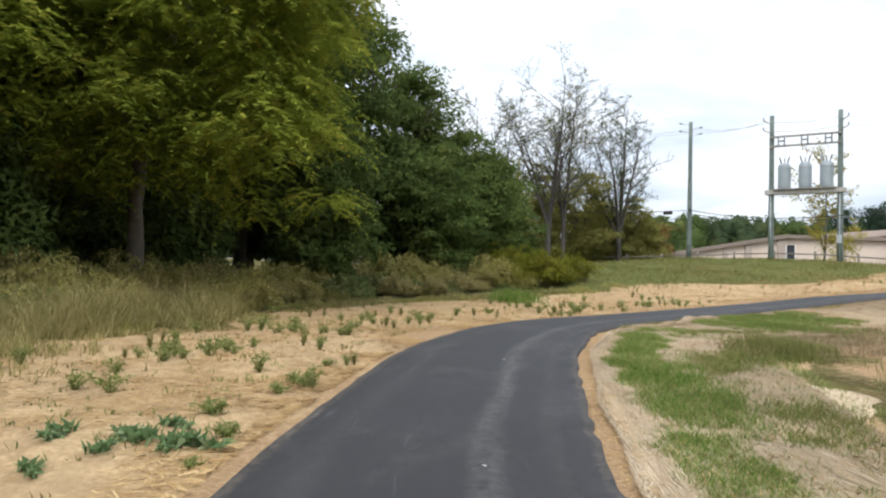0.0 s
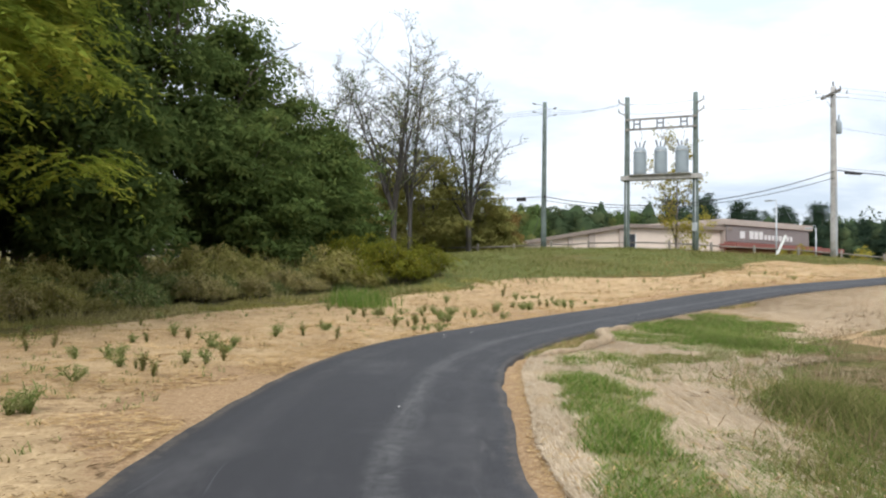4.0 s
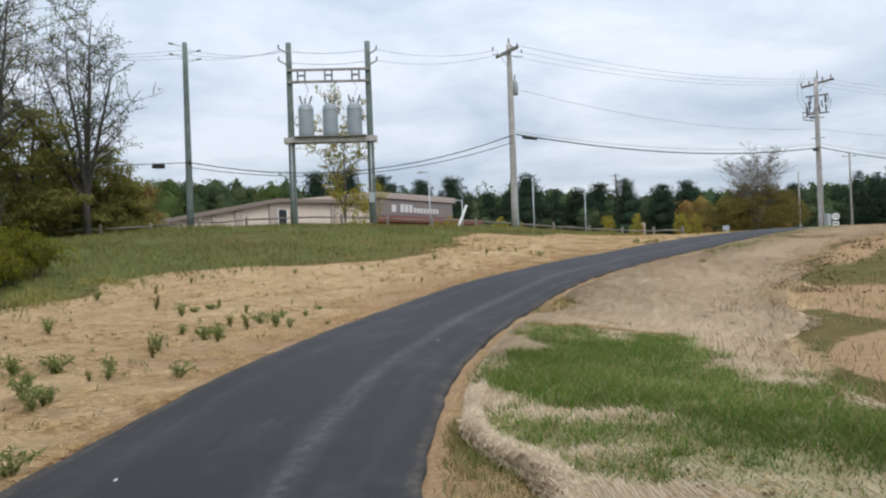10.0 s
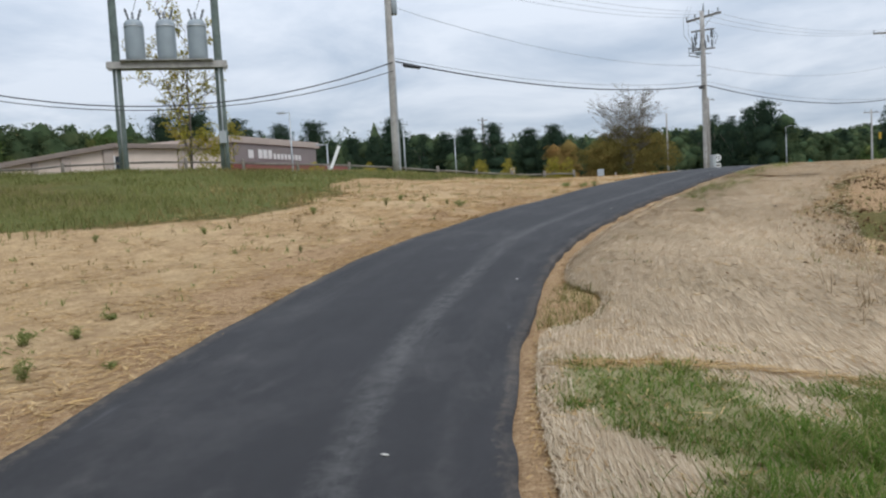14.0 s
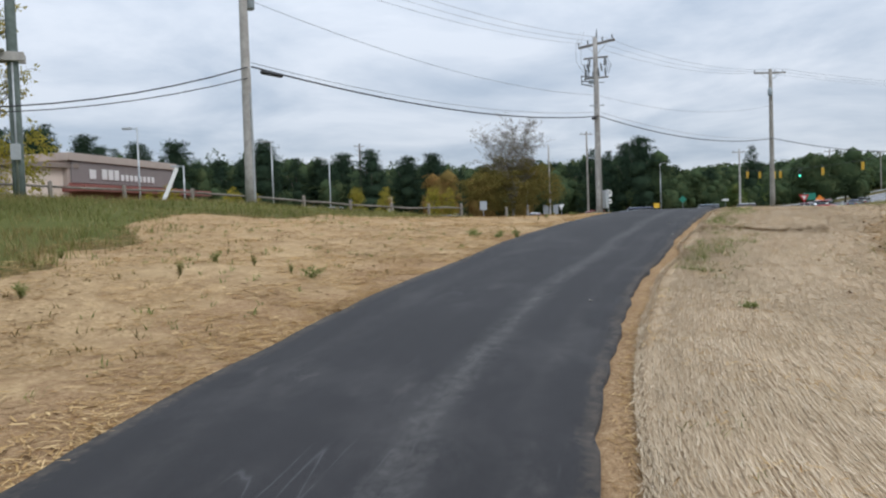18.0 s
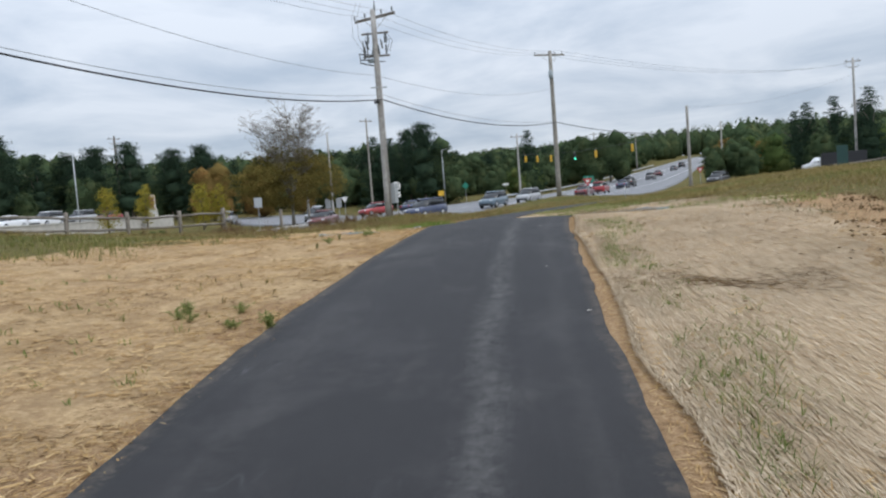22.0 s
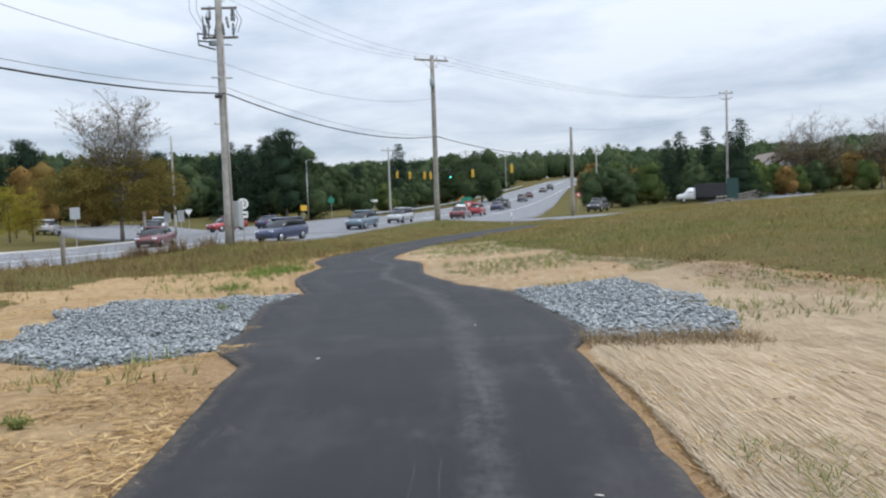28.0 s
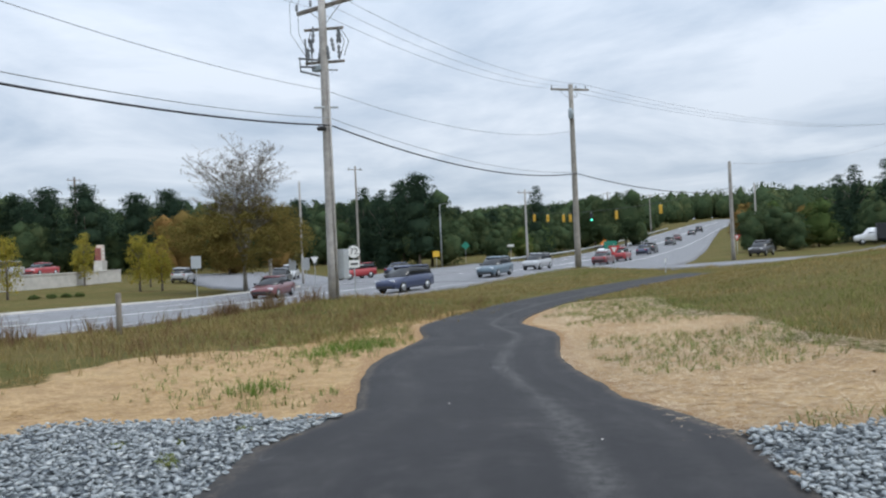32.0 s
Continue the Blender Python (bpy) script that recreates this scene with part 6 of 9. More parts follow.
# the pole at the crossing
PD = (93.0, 39.7)
pd = wood_pole("utility_pole", "weathered wooden pole with single crossarm at the crossing", *PD, at_z(*PD, 16.1), 0.22, M_POLE)
hd = at_z(*PD, 15.75)
arm(pd, hd, -55, 1.55, 0.13)
for q in (-1.4, 0.6, 1.4):
    insulator(pd, q * math.cos(radians(-55)), q * math.sin(radians(-55)) + 0.14, hd + 0.08)
part("transformer_can", tubes("transformer_can", [(np.array([(-0.35, 0, hd - 2.3), (-0.35, 0, hd - 2.2), (-0.35, 0, hd - 1.6), (-0.35, 0, hd - 1.5)]), np.array([0.14, 0.2, 0.2, 0.1]))], M_TANK, 12), pd)
part("street_light_arm", tubes("street_light_arm", [(np.array([(0.1, 0, hd - 0.5), (0.5, -0.3, hd - 0.55), (0.8, -0.4, hd - 0.3)]), 0.03)], M_STEEL, 6), pd)

# lesser poles round the junction
for nm, lab, x, y, zt, r, mt, kind in [
        ("steel_post", "bare grey wooden post beside the side road", 118.9, 27.8, 11.9, 0.2, M_POLE, 0), ("steel_post", "slender grey post by the far trees", 168.0, 22.4, 12.8, 0.16, M_POLE_PALE, 0),
        ("utility_pole", "tall wooden pole with two small arms beyond the field", 154.7, 3.2, 19.6, 0.2, M_POLE_PALE, 2), ("guy_pole", "slim wooden guy pole beside the sycamore", 106.0, 69.7, 11.9, 0.13, M_POLE_PALE, 0),
        ("guy_pole", "short dark post inside the sycamore's crown", 100.5, 70.2, 10.2, 0.14, M_POLE, 0), ("utility_pole", "wooden pole with small crossarm behind the junction", 142.2, 79.6, 17.4, 0.18, M_POLE, 1),
        ("utility_pole", "dark wooden pole with crossarm behind the pines", 136.0, 126.0, 18.6, 0.2, M_BARK, 3), ("signal_pole", "slender pole carrying the signal span wire", 151.0, 55.8, 12.9, 0.17, M_POLE_PALE, 1),
        ("utility_pole", "far wooden pole beside the climbing highway", 230.0, 52.0, 17.0, 0.18, M_POLE, 1), ("utility_pole", "far wooden pole beside the climbing highway", 300.0, 46.0, 20.0, 0.2, M_POLE, 1)]:
    p = wood_pole(nm, lab, x, y, at_z(x, y, zt), r, mt)
    h = at_z(x, y, zt)
    for k in range(kind):
        ang = math.degrees(math.atan2(y - 30, x - 30)) - 90 + 25
        hz = h - 0.5 - 0.9 * k
        part("crossarm", box(0, 0.12, 0, 2.4 if k < 1 else 1.3, 0.12, 0.13, 0.01, pose(0, 0, hz, 0, 0, ang)), p, mat=M_POLE)
        for q in (-0.9, 0.9):
            insulator(p, q * math.cos(radians(ang)), q * math.sin(radians(ang)) + 0.1, hz + 0.06, 0.25, 0.08)

# wires
A_, B_, C_, D_ = np.array([17.35, 55.6]), np.array(PB), np.array(PC), np.array(PD)
L_, R_ = np.array([22.25, 53.5]), np.array([25.75, 51.1])


def P3(p, z, dx=0.0, dy=0.0):
    return (p[0] + dx, p[1] + dy, z)


line_thing("communication_cable", "thick black communication cable between poles", P3(A_, 7.4, 0, -0.2), P3(B_, 8.55, -0.1, -0.2), 1.2, 0.025, M_WIRE)
line_thing("communication_cable", "thick black communication cable between poles", P3(A_, 7.15, 0, -0.2), P3(B_, 8.15, -0.1, -0.2), 1.05, 0.018, M_WIRE)
line_thing("communication_cable", "thick black communication cable between poles", P3(B_, 8.6, 0.1, -0.2), P3(C_, 9.45, -0.1, -0.2), 0.75, 0.034, M_WIRE, 22)
line_thing("communication_cable", "thin cable strung above the communication cable", P3(B_, 8.75, 0.1, -0.2), P3(C_, 9.75, -0.1, -0.2), 0.7, 0.014, M_ALU, 22)
line_thing("communication_cable", "thick black communication cable between poles", P3(C_, 9.45, 0.1, -0.2), P3(D_, 9.4, -0.1, -0.2), 0.85, 0.034, M_WIRE, 22)
line_thing("communication_cable", "thin cable strung above the communication cable", P3(C_, 9.75, 0.1, -0.2), P3(D_, 9.5, -0.1, -0.2), 0.7, 0.014, M_ALU, 22)
line_thing("communication_cable", "thick black communication cable between poles", P3(D_, 9.4, 0.1, -0.2), (118.9, 27.8, 8.8), 0.6, 0.034, M_WIRE)
line_thing("communication_cable", "black cable running on past the wood", P3(A_, 7.4, 0, -0.2), (1, 66, 8.2), 0.3, 0.02, M_WIRE)
line_thing("neutral_wire", "thin grey neutral wire between poles", P3(B_, 11.2), P3(C_, 10.95), 0.8, 0.012, M_ALU, 22)
line_thing("neutral_wire", "thin grey neutral wire between poles", P3(C_, 10.95), P3(D_, 12.6), 0.9, 0.012, M_ALU, 22)
for o in (-0.9, 0.0, 0.9):
    line_thing("power_line", "thin grey overhead power line", P3(B_, 13.3, 0.2 * o, o), P3(C_, 14.7, 0.5 * o, o), 0.7, 0.011, M_ALU, 20)
    line_thing("power_line", "thin grey overhead power line", P3(C_, 14.7, 0.5 * o, o), P3(D_, 15.95, 0.5 * o, o), 0.8, 0.011, M_ALU, 20)
    line_thing("power_line", "thin grey overhead power line", P3(D_, 15.95, 0.5 * o, o), (154.7, 3.2 + o, 18.9), 1.6, 0.012, M_ALU, 24)
    line_thing("power_line", "thin grey overhead power line", P3(A_, 13.1, 0.2 * o, o), P3(L_, 13.4 + 0.1 * o, -0.4, 0.2 + 0.2 * o), 0.25, 0.011, M_ALU)
    line_thing("power_line", "thin grey overhead power line", P3(A_, 13.1, 0.2 * o, o), (0, 65, 13.5 + o * 0.3), 0.5, 0.011, M_ALU)
for z in (13.4, 12.8):
    line_thing("power_line", "thin grey overhead power line", P3(R_, z, 0.4, -0.3), P3(B_, z - 0.15 if z > 13 else 13.0, -0.6, 0.2), 0.35, 0.011, M_ALU)
    line_thing("power_line", "thin grey wire between the transformer poles", P3(L_, z), P3(R_, z), 0.15, 0.012, M_WIRE)
line_thing("power_line", "long thin grey overhead power line", (154.7, 3.2, 17.2), (118.9, 27.8, 11.7), 1.2, 0.012, M_ALU)
sp = line_thing("cable_drop", "black drop cable curling from the pole", P3(A_, 7.0, -0.1, -0.2), P3(A_, 3.2, -1.4, 0.6), 0.4, 0.015, M_WIRE)
# splice case on the cable past the first pole
sc = thing("splice_case", 16.1, 56.55, 7.4, 149, "black boxy splice case hung on the cable", "splice case")
part("case", box(0, 0, -0.12, 0.62, 0.3, 0.22, 0.04), sc, mat=M_BLACK)
part("strap", box(0.2, 0, 0.03, 0.06, 0.1, 0.1, 0.01), sc, mat=M_STEEL)
part("strap", box(-0.2, 0, 0.03, 0.06, 0.1, 0.1, 0.01), sc, mat=M_STEEL)
BC = (C_ - B_) / np.linalg.norm(C_ - B_)
s2 = thing("splice_case", B_[0] + 0.1 + BC[0], B_[1] - 0.2 + BC[1], 8.52, math.degrees(math.atan2(BC[1], BC[0])), "black tubular splice case on the cable by the pole", "splice case")
part("case", tubes("case", [(np.array([(-0.55, 0, -0.05), (-0.48, 0, -0.05), (0.5, 0, -0.07), (0.58, 0, -0.07)]), np.array([0.04, 0.09, 0.09, 0.04]))], M_BLACK, 10), s2)
part("strap", box(0.0, 0, 0.02, 0.05, 0.06, 0.12, 0.01), s2, mat=M_STEEL)

# ---- the post-and-rail fence along the road ----
FENCE = smooth_curve([(-14, 77, 0), (0, 69, 0), (14, 61.2, 0), (24, 55.2, 0), (33, 51.0, 0), (41, 48.9, 0), (48.4, 47.5, 0)], 0.25)
farc = np.concatenate([[0], np.cumsum(np.linalg.norm(np.diff(FENCE[:, :2], axis=0), axis=1))])
fence = thing("rail_fence", 0, 0, 0, 0, "weathered grey split-rail fence with round posts along the road", "fence")
stops = np.arange(farc[-1], 0, -2.65)[::-1]
posts = np.column_stack([np.interp(stops, farc, FENCE[:, 0]), np.interp(stops, farc, FENCE[:, 1])])
posts = np.vstack([posts, [(52.1, 46.75)]])
g = rng_of(55)
pz = land_full(posts[:, 0], posts[:, 1])
for (x, y), z in zip(posts, pz):
    tip = np.array([x + g.normal(0, 0.02), y + g.normal(0, 0.02), z + 1.22 + g.normal(0, 0.03)])
    base = np.array([x, y, z - 0.3])
    part("post", tubes("post", [(np.array([base, (base + tip) / 2, tip - (0, 0, 0.03), tip]), np.array([0.085, 0.08, 0.078, 0.05]))], M_RAIL, 8), fence)
for k in range(len(posts) - 2):
    for h in (0.55, 1.0):
        a, b = np.array([*posts[k], pz[k] + h]), np.array([*posts[k + 1], pz[k + 1] + h])
        mid = (a + b) / 2 + g.normal(0, 0.025, 3)
        part("rail", tubes("rail", [(np.array([a, mid, b]), np.array([0.045, 0.058, 0.045]))], M_RAIL, 6), fence)

# ---- the shop across the road ----
shop = thing("pharmacy_building", 0, 0, 0, 0, "low tan stucco shop with grey sign band and red brick front", "building")
SZ = gz(48, 92)


def wall_poly(name, pts, y0, depth, mat, label=""):
    """A wall in the plane y0 with the outline pts (x, z), pulled back by depth."""
    bm = bmesh.new()
    a = [bm.verts.new((x, y0, z)) for x, z in pts]
    b = [bm.verts.new((x, y0 + depth, z)) for x, z in pts]
    bm.faces.new(a), bm.faces.new(b[::-1])
    for i in range(len(pts)):
        j = (i + 1) % len(pts)
        bm.faces.new((a[j], a[i], b[i], b[j]))
    bmesh.ops.recalc_face_normals(bm, faces=bm.faces)
    return part(name, bm, shop, label, mat)


wall_poly("side_wall", [(26.5, SZ - 1), (52.5, SZ - 1), (52.5, 8.45), (39.4, 8.45), (26.5, 6.05)], 91.0, 22, M_STUCCO, "pinkish tan stucco wall")
for a, b in (((26.0, 6.05), (39.4, 8.5)), ((39.4, 8.5), (52.6, 8.5))):
    ln, ang = math.hypot(b[0] - a[0], b[1] - a[1]), math.atan2(b[1] - a[1], b[0] - a[0])
    m = Matrix.Translation(((a[0] + b[0]) / 2, 90.85, (a[1] + b[1]) / 2)) @ Matrix.Rotation(-ang, 4, "Y")
    part("roof_fascia", box(0, 0, 0.05, ln + 0.1, 0.8, 0.42, 0.03, m), shop, "brown roof edge", M_ROOF)
for x, w, top in ((32.6, 0.5, 7.0), (35.2, 0.8, 7.45), (39.0, 0.9, 8.2), (29.6, 0.4, 6.4), (46.2, 0.6, 8.25)):
    part("pilaster", box(x, 90.9, (SZ + top) / 2, w, 0.3, top - SZ, 0.03), shop, mat=M_STUCCO_D)
w = part("side_window", box(40.1, 90.97, 6.75, 0.95, 0.12, 1.7, 0.02), shop, "small dark window with a white frame", M_GLASS)
for dx in (-0.52, 0.52):
    part("window_frame", box(40.1 + dx, 90.93, 6.75, 0.1, 0.14, 1.8, 0.01), w, mat=M_WHITE)
FR = pose(51.6, 90.5, 0, 0, 0, 20.2)
WID = 16.5
part("front_block", box(WID / 2, 7, (SZ - 1 + 9.2) / 2, WID, 14, 9.2 - SZ + 1, 0.04, FR), shop, "tan stucco front", M_STUCCO_D)
part("cornice", box(WID / 2, 6.9, 9.35, WID + 0.7, 14.6, 0.7, 0.05, FR), shop, "tan cornice", M_STUCCO_D)
part("sign_band", box(WID / 2, -0.12, 8.0, WID - 0.5, 0.2, 1.9, 0.03, FR), shop, "grey sign band", M_SIGNBAND)
part("brick_base", box(WID / 2 + 1.2, -0.15, (SZ + 7.0) / 2 - 0.5, WID + 2.4, 0.25, 7.0 - SZ + 1, 0.02, FR), shop, "red brick front", M_BRICK)
part("canopy", box(WID / 2 + 1.4, -1.3, 6.45, WID + 4.8, 2.4, 0.55, 0.04, FR), shop, "dark red entrance canopy", M_BRICK)
for k in range(5):
    part("shop_window", box(2.5 + k * 2.9, -0.3, SZ + 1.7, 2.2, 0.1, 2.2, 0.02, FR), shop, "dark glass shop window", M_GLASS)
M_LETTER = plain("sign_letter_grey", (0.62, 0.6, 0.58), 0.6, vary=0.05)
# the sign: plain pale bars in the place of the letters
for k, (x, w, h) in enumerate([(3.0, 0.9, 0.9), (4.7, 0.75, 1.0), (5.6, 0.75, 1.0), (6.5, 0.7, 1.0)] + [(7.4 + 0.72 * i, 0.5, 0.62) for i in range(8)]):
    part("sign_letter", box(x, -0.27, 7.95 + (h - 1.0) / 2, w, 0.1, h, 0.06, FR), shop, "pale grey sign letter bar", M_LETTER)

# leaning pale board by the pole
lb = thing("leaning_board", 30.0, 49.2, gz(30.0, 49.2), -20, "pale weathered board leaning by the fence", "board")
part("plank", box(0, 0, 0.7, 0.14, 0.05, 1.7, 0.01, pose(0, 0, 0, 0, 24, 0)), lb, mat=M_WHITE)

# ---- lamps of the car park, signs, signals ----


def lot_lamp(x, y, top):
    z = gz(x, y)
    t = thing("parking_lamp", x, y, z, -60, "tall grey car park lamp with a flat arm head", "street lamp", "car park lamps")
    h = top - z
    part("base", tubes("base", [(np.array([(0, 0, -0.2), (0, 0, 0.7)]), 0.28)], M_CONCRETE, 12), t)
    part("pole", tubes("pole", [(np.array([(0, 0, 0.5), (0, 0, h)]), np.array([0.09, 0.07]))], M_STEEL, 8), t)
    part("arm", box(-0.35, 0, h - 0.08, 0.7, 0.07, 0.07, 0.01), t, mat=M_STEEL)
    part("lamp_head", box(-0.85, 0, h - 0.05, 0.7, 0.4, 0.16, 0.03), t, "grey lamp head", M_GREY)


for x, y, zt in ((51.3, 80, 10.9), (68.6, 82.5, 11.2), (97, 99.9, 11.9), (60.5, 86, 8.6)):
    lot_lamp(x, y, zt)
ji = thing("street_lamp", 147.2, 68.2, gz(147.2, 68.2), 0, "slim steel street lamp at the junction", "street lamp")
part("pole", tubes("pole", [(np.array([(0, 0, -0.2), (0, 0, 9.4)]), np.array([0.14, 0.09]))], M_STEEL, 8), ji)
part("arm", tubes("arm", [(np.array([(0, 0, 9.3), (0.7, -0.4, 9.6), (1.4, -0.8, 9.6)]), 0.05)], M_STEEL, 6), ji)
part("lamp_head", box(1.7, -0.95, 9.58, 0.8, 0.35, 0.16, 0.04, pose(0, 0, 0, 0, 0, 0)), ji, mat=M_GREY)


def sign_post(x, y, h, face, label, category="road sign", turn=None, both=None):
    """A sign on a slim steel post, turned to the trail."""
    z = gz(x, y)
    t = thing("road_sign", x, y, z, math.degrees(math.atan2(y - 31, x - 32)) - 90 if turn is None else turn, label, category)
    part("post", box(0, 0.03, h / 2 - 0.1, 0.06, 0.04, h + 0.2, 0.005), t, mat=M_STEEL)
    face(t, h)
    return t


def panel(t, name, shape, w, h, cz, mat, y=-0.01, label=""):
    bm = bmesh.new()
    n = {"round": 28, "tri": 3, "diamond": 4, "box": 4}[shape]
    ring = []
    for k in range(n):
        a = 2 * math.pi * k / n + {"round": 0, "tri": -math.pi / 2, "diamond": 0, "box": math.pi / 4}[shape]
        s = math.sqrt(2) if shape == "box" else 1
        ring.append((math.cos(a) * s * w / 2, math.sin(a) * s * h / 2))
    a = [bm.verts.new((x, y, cz + z)) for x, z in ring]
    b = [bm.verts.new((x, y + 0.012, cz + z)) for x, z in ring]
    bm.faces.new(a), bm.faces.new(b[::-1])
    for i in range(n):
        bm.faces.new((a[(i + 1) % n], a[i], b[i], b[(i + 1) % n]))
    bmesh.ops.recalc_face_normals(bm, faces=bm.faces)
    return part(name, bm, t, label, mat)


def lettering(t, text, size, x, y, z, mat):
    c = bpy.data.curves.new("lettering", "FONT")
    c.body, c.size, c.align_x, c.align_y, c.extrude = text, size, "CENTER", "CENTER", 0.003
    c.materials.append(mat)
    o = new("lettering", c)
    o.matrix_basis = pose(x, y, z, 90, 0, 0)
    o.parent = t


def route_face(t, h):
    panel(t, "backing", "round", 0.66, 0.66, h - 0.33, M_BLACK, -0.008)
    panel(t, "plate", "round", 0.60, 0.60, h - 0.33, M_WHITE, -0.022)
    lettering(t, "72", 0.42, 0, -0.026, h - 0.33, M_BLACK)
    panel(t, "arrow_plate", "box", 0.5, 0.36, h - 0.92, M_WHITE, -0.01)
    panel(t, "arrow", "box", 0.34, 0.09, h - 0.92, M_BLACK, -0.026)


sign_post(68.6, 46.9, 2.75, route_face, "round white route 72 sign above a white arrow plate")
sign_post(85.4, 67.8, 3.2, lambda t, h: panel(t, "plate", "box", 0.75, 0.95, h - 0.5, M_GREY, label="back of a grey sign"), "grey back of a sign on a thin post on the lawn")
sign_post(101.5, 66.0, 2.8, lambda t, h: panel(t, "plate", "tri", 0.9, 0.9, h - 0.4, M_WHITE), "white triangular back of a yield sign")


def yield_face(t, h):
    panel(t, "plate", "tri", 1.05, 1.05, h - 0.45, M_RED)
    panel(t, "centre", "tri", 0.52, 0.52, h - 0.45, M_WHITE, -0.024)


sign_post(95.7, 37.3, 2.0, yield_face, "red and white yield sign on a post at the crossing")
sign_post(114.8, 39.6, 2.7, lambda t, h: panel(t, "plate", "box", 1.3, 0.8, h - 0.4, M_GREEN), "green direction sign on the traffic island")
sign_post(140.2, 26.5, 2.7, yield_face, "red and white yield sign beside the side road")
sign_post(150.3, 65.3, 3.6, lambda t, h: panel(t, "plate", "diamond", 1.3, 1.3, h - 0.65, M_GREEN, label="grey-green sign back"), "grey-green diamond sign back at the junction")
sign_post(104.0, 13.4, 2.4, lambda t, h: panel(t, "plate", "box", 1.0, 1.9, h - 0.9, M_DULL), "tall dark green sign panel by the field fence")
sign_post(180, 47.5, 2.4, lambda t, h: panel(t, "plate", "diamond", 1.7, 1.7, h - 0.8, M_ORANGE), "orange diamond work sign beside the highway")
sign_post(90.2, 33.3, 1.1, lambda t, h: panel(t, "reflector", "box", 0.1, 0.3, h - 0.2, M_WHITE), "short grey marker post at the crossing", "marker post")
sign_post(161.0, 60.7, 2.6, lambda t, h: panel(t, "plate", "box", 1.2, 0.4, h - 0.2, M_WHITE), "white arrow sign plate leaning on its post")
sign_post(134.8, 64.9, 2.5, lambda t, h: panel(t, "plate", "box", 0.9, 0.8, h - 0.4, M_YELLOW), "yellow signal cabinet sign at the junction")
for x, y in ((97.5, 66.2), (99.0, 65.6)):
    sign_post(x, y, 2.6, lambda t, h: panel(t, "plate", "box", 0.62, 1.1, h - 0.6, M_GREY), "grey back of a junction sign")

# signal heads on a span wire over the junction
line_thing("span_wire", "thin span wire carrying the traffic signals", (151, 55.8, 9.4), (118.9, 27.8, 9.2), 0.9, 0.02, M_WIRE)
for k, (u, two) in enumerate([(0.06, 0), (0.15, 0), (0.25, 0), (0.29, 0), (0.41, 1), (0.54, 0), (0.74, 0)]):
    x, y, z = 151 + (118.9 - 151) * u, 55.8 + (27.8 - 55.8) * u, 9.4 - 0.2 * u - 3.6 * u * (1 - u)
    t = thing("traffic_signal", x, y, z, math.degrees(math.atan2(y - 31, x - 32)) - 90 + 8, "yellow traffic signal head hung on the span wire" if not two else "dark traffic signal head showing green, hung on the span wire", "traffic signal", "signals over the junction")
    t.scale = (0.82, 0.82, 0.82)
    part("hanger", box(0, 0, -0.15, 0.05, 0.05, 0.35, 0.005), t, mat=M_STEEL)
    part("housing", box(0, 0, -0.95, 0.42, 0.3, 1.25, 0.04), t, mat=M_BLACK if two else M_YELLOW)
    for j in range(3):
        part("visor", tubes("visor", [(np.array([(0, -0.15, -0.56 - 0.39 * j), (0, -0.33, -0.58 - 0.39 * j)]), 0.15)], M_YELLOW if not two else M_BLACK, 12), t)
        if two and j == 2:
            e = Nodes("signal_green_light", 0.4)
            e.color((0.05, 0.6, 0.35))
            e.b.inputs["Emission Color"].default_value, e.b.inputs["Emission Strength"].default_value = (0.1, 1.0, 0.6, 1), 3.0
            part("lit_lens", tubes("lit_lens", [(np.array([(0, -0.335, -1.36), (0, -0.345, -1.36)]), 0.14)], e.mat, 14), t, "glowing green lens")

# guard rail along the climbing highway
rail = thing("guard_rail", 0, 0, 0, 0, "long grey steel guard rail beside the climbing highway", "guard rail")
c = smooth_curve([(146, 57.5, 0), (170, 53.6, 0), (230, 49.0, 0), (320, 41.5, 0)], 4.0)
rz = land_full(c[:, 0], c[:, 1])
part("beam", tubes("beam", [(np.column_stack([c[:, :2], rz + 0.62]), 0.17)], M_STEEL, 6), rail)
for k in range(0, len(c), 1):
    part("post", box(c[k, 0], c[k, 1] + 0.16, rz[k] + 0.25, 0.12, 0.12, 0.9, 0.01), rail, mat=M_POLE)

# the shop's low wall, monument sign and lawn edge
mw = thing("retaining_wall", 0, 0, 0, 0, "low grey block retaining wall of the car park", "wall")
for k in range(12):
    x0, y0 = 75 + k * 3.1, 90.5 + k * 0.66
    z = gz(x0, y0)
    part("wall_block", box(x0 + 1.5, y0, z + 0.5, 3.2, 0.5, 1.9, 0.04, None), mw, mat=M_CONCRETE)
    part("cap", box(x0 + 1.5, y0, z + 1.42, 3.2, 0.66, 0.14, 0.03), mw, mat=M_CONCRETE)
mo = thing("monument_sign", 114.6, 102.6, gz(114.6, 102.6), 35, "low stone monument sign with a pale panel and red block", "sign")
part("plinth", box(0, 0, 1.15, 5.2, 1.0, 2.7, 0.05), mo, mat=M_CONCRETE)
part("panel", box(0.6, 0, 3.45, 3.2, 0.6, 2.0, 0.05), mo, "pale sign panel", M_STUCCO)
part("red_block", box(-1.7, 0.05, 3.25, 1.2, 0.6, 1.6, 0.04), mo, "dull red side block", M_BRICK)
for k in range(3):
    part("text_bar", box(0.6, -0.32, 3.95 - 0.5 * k, 2.2, 0.04, 0.18, 0.005), mo, mat=M_WHITE)
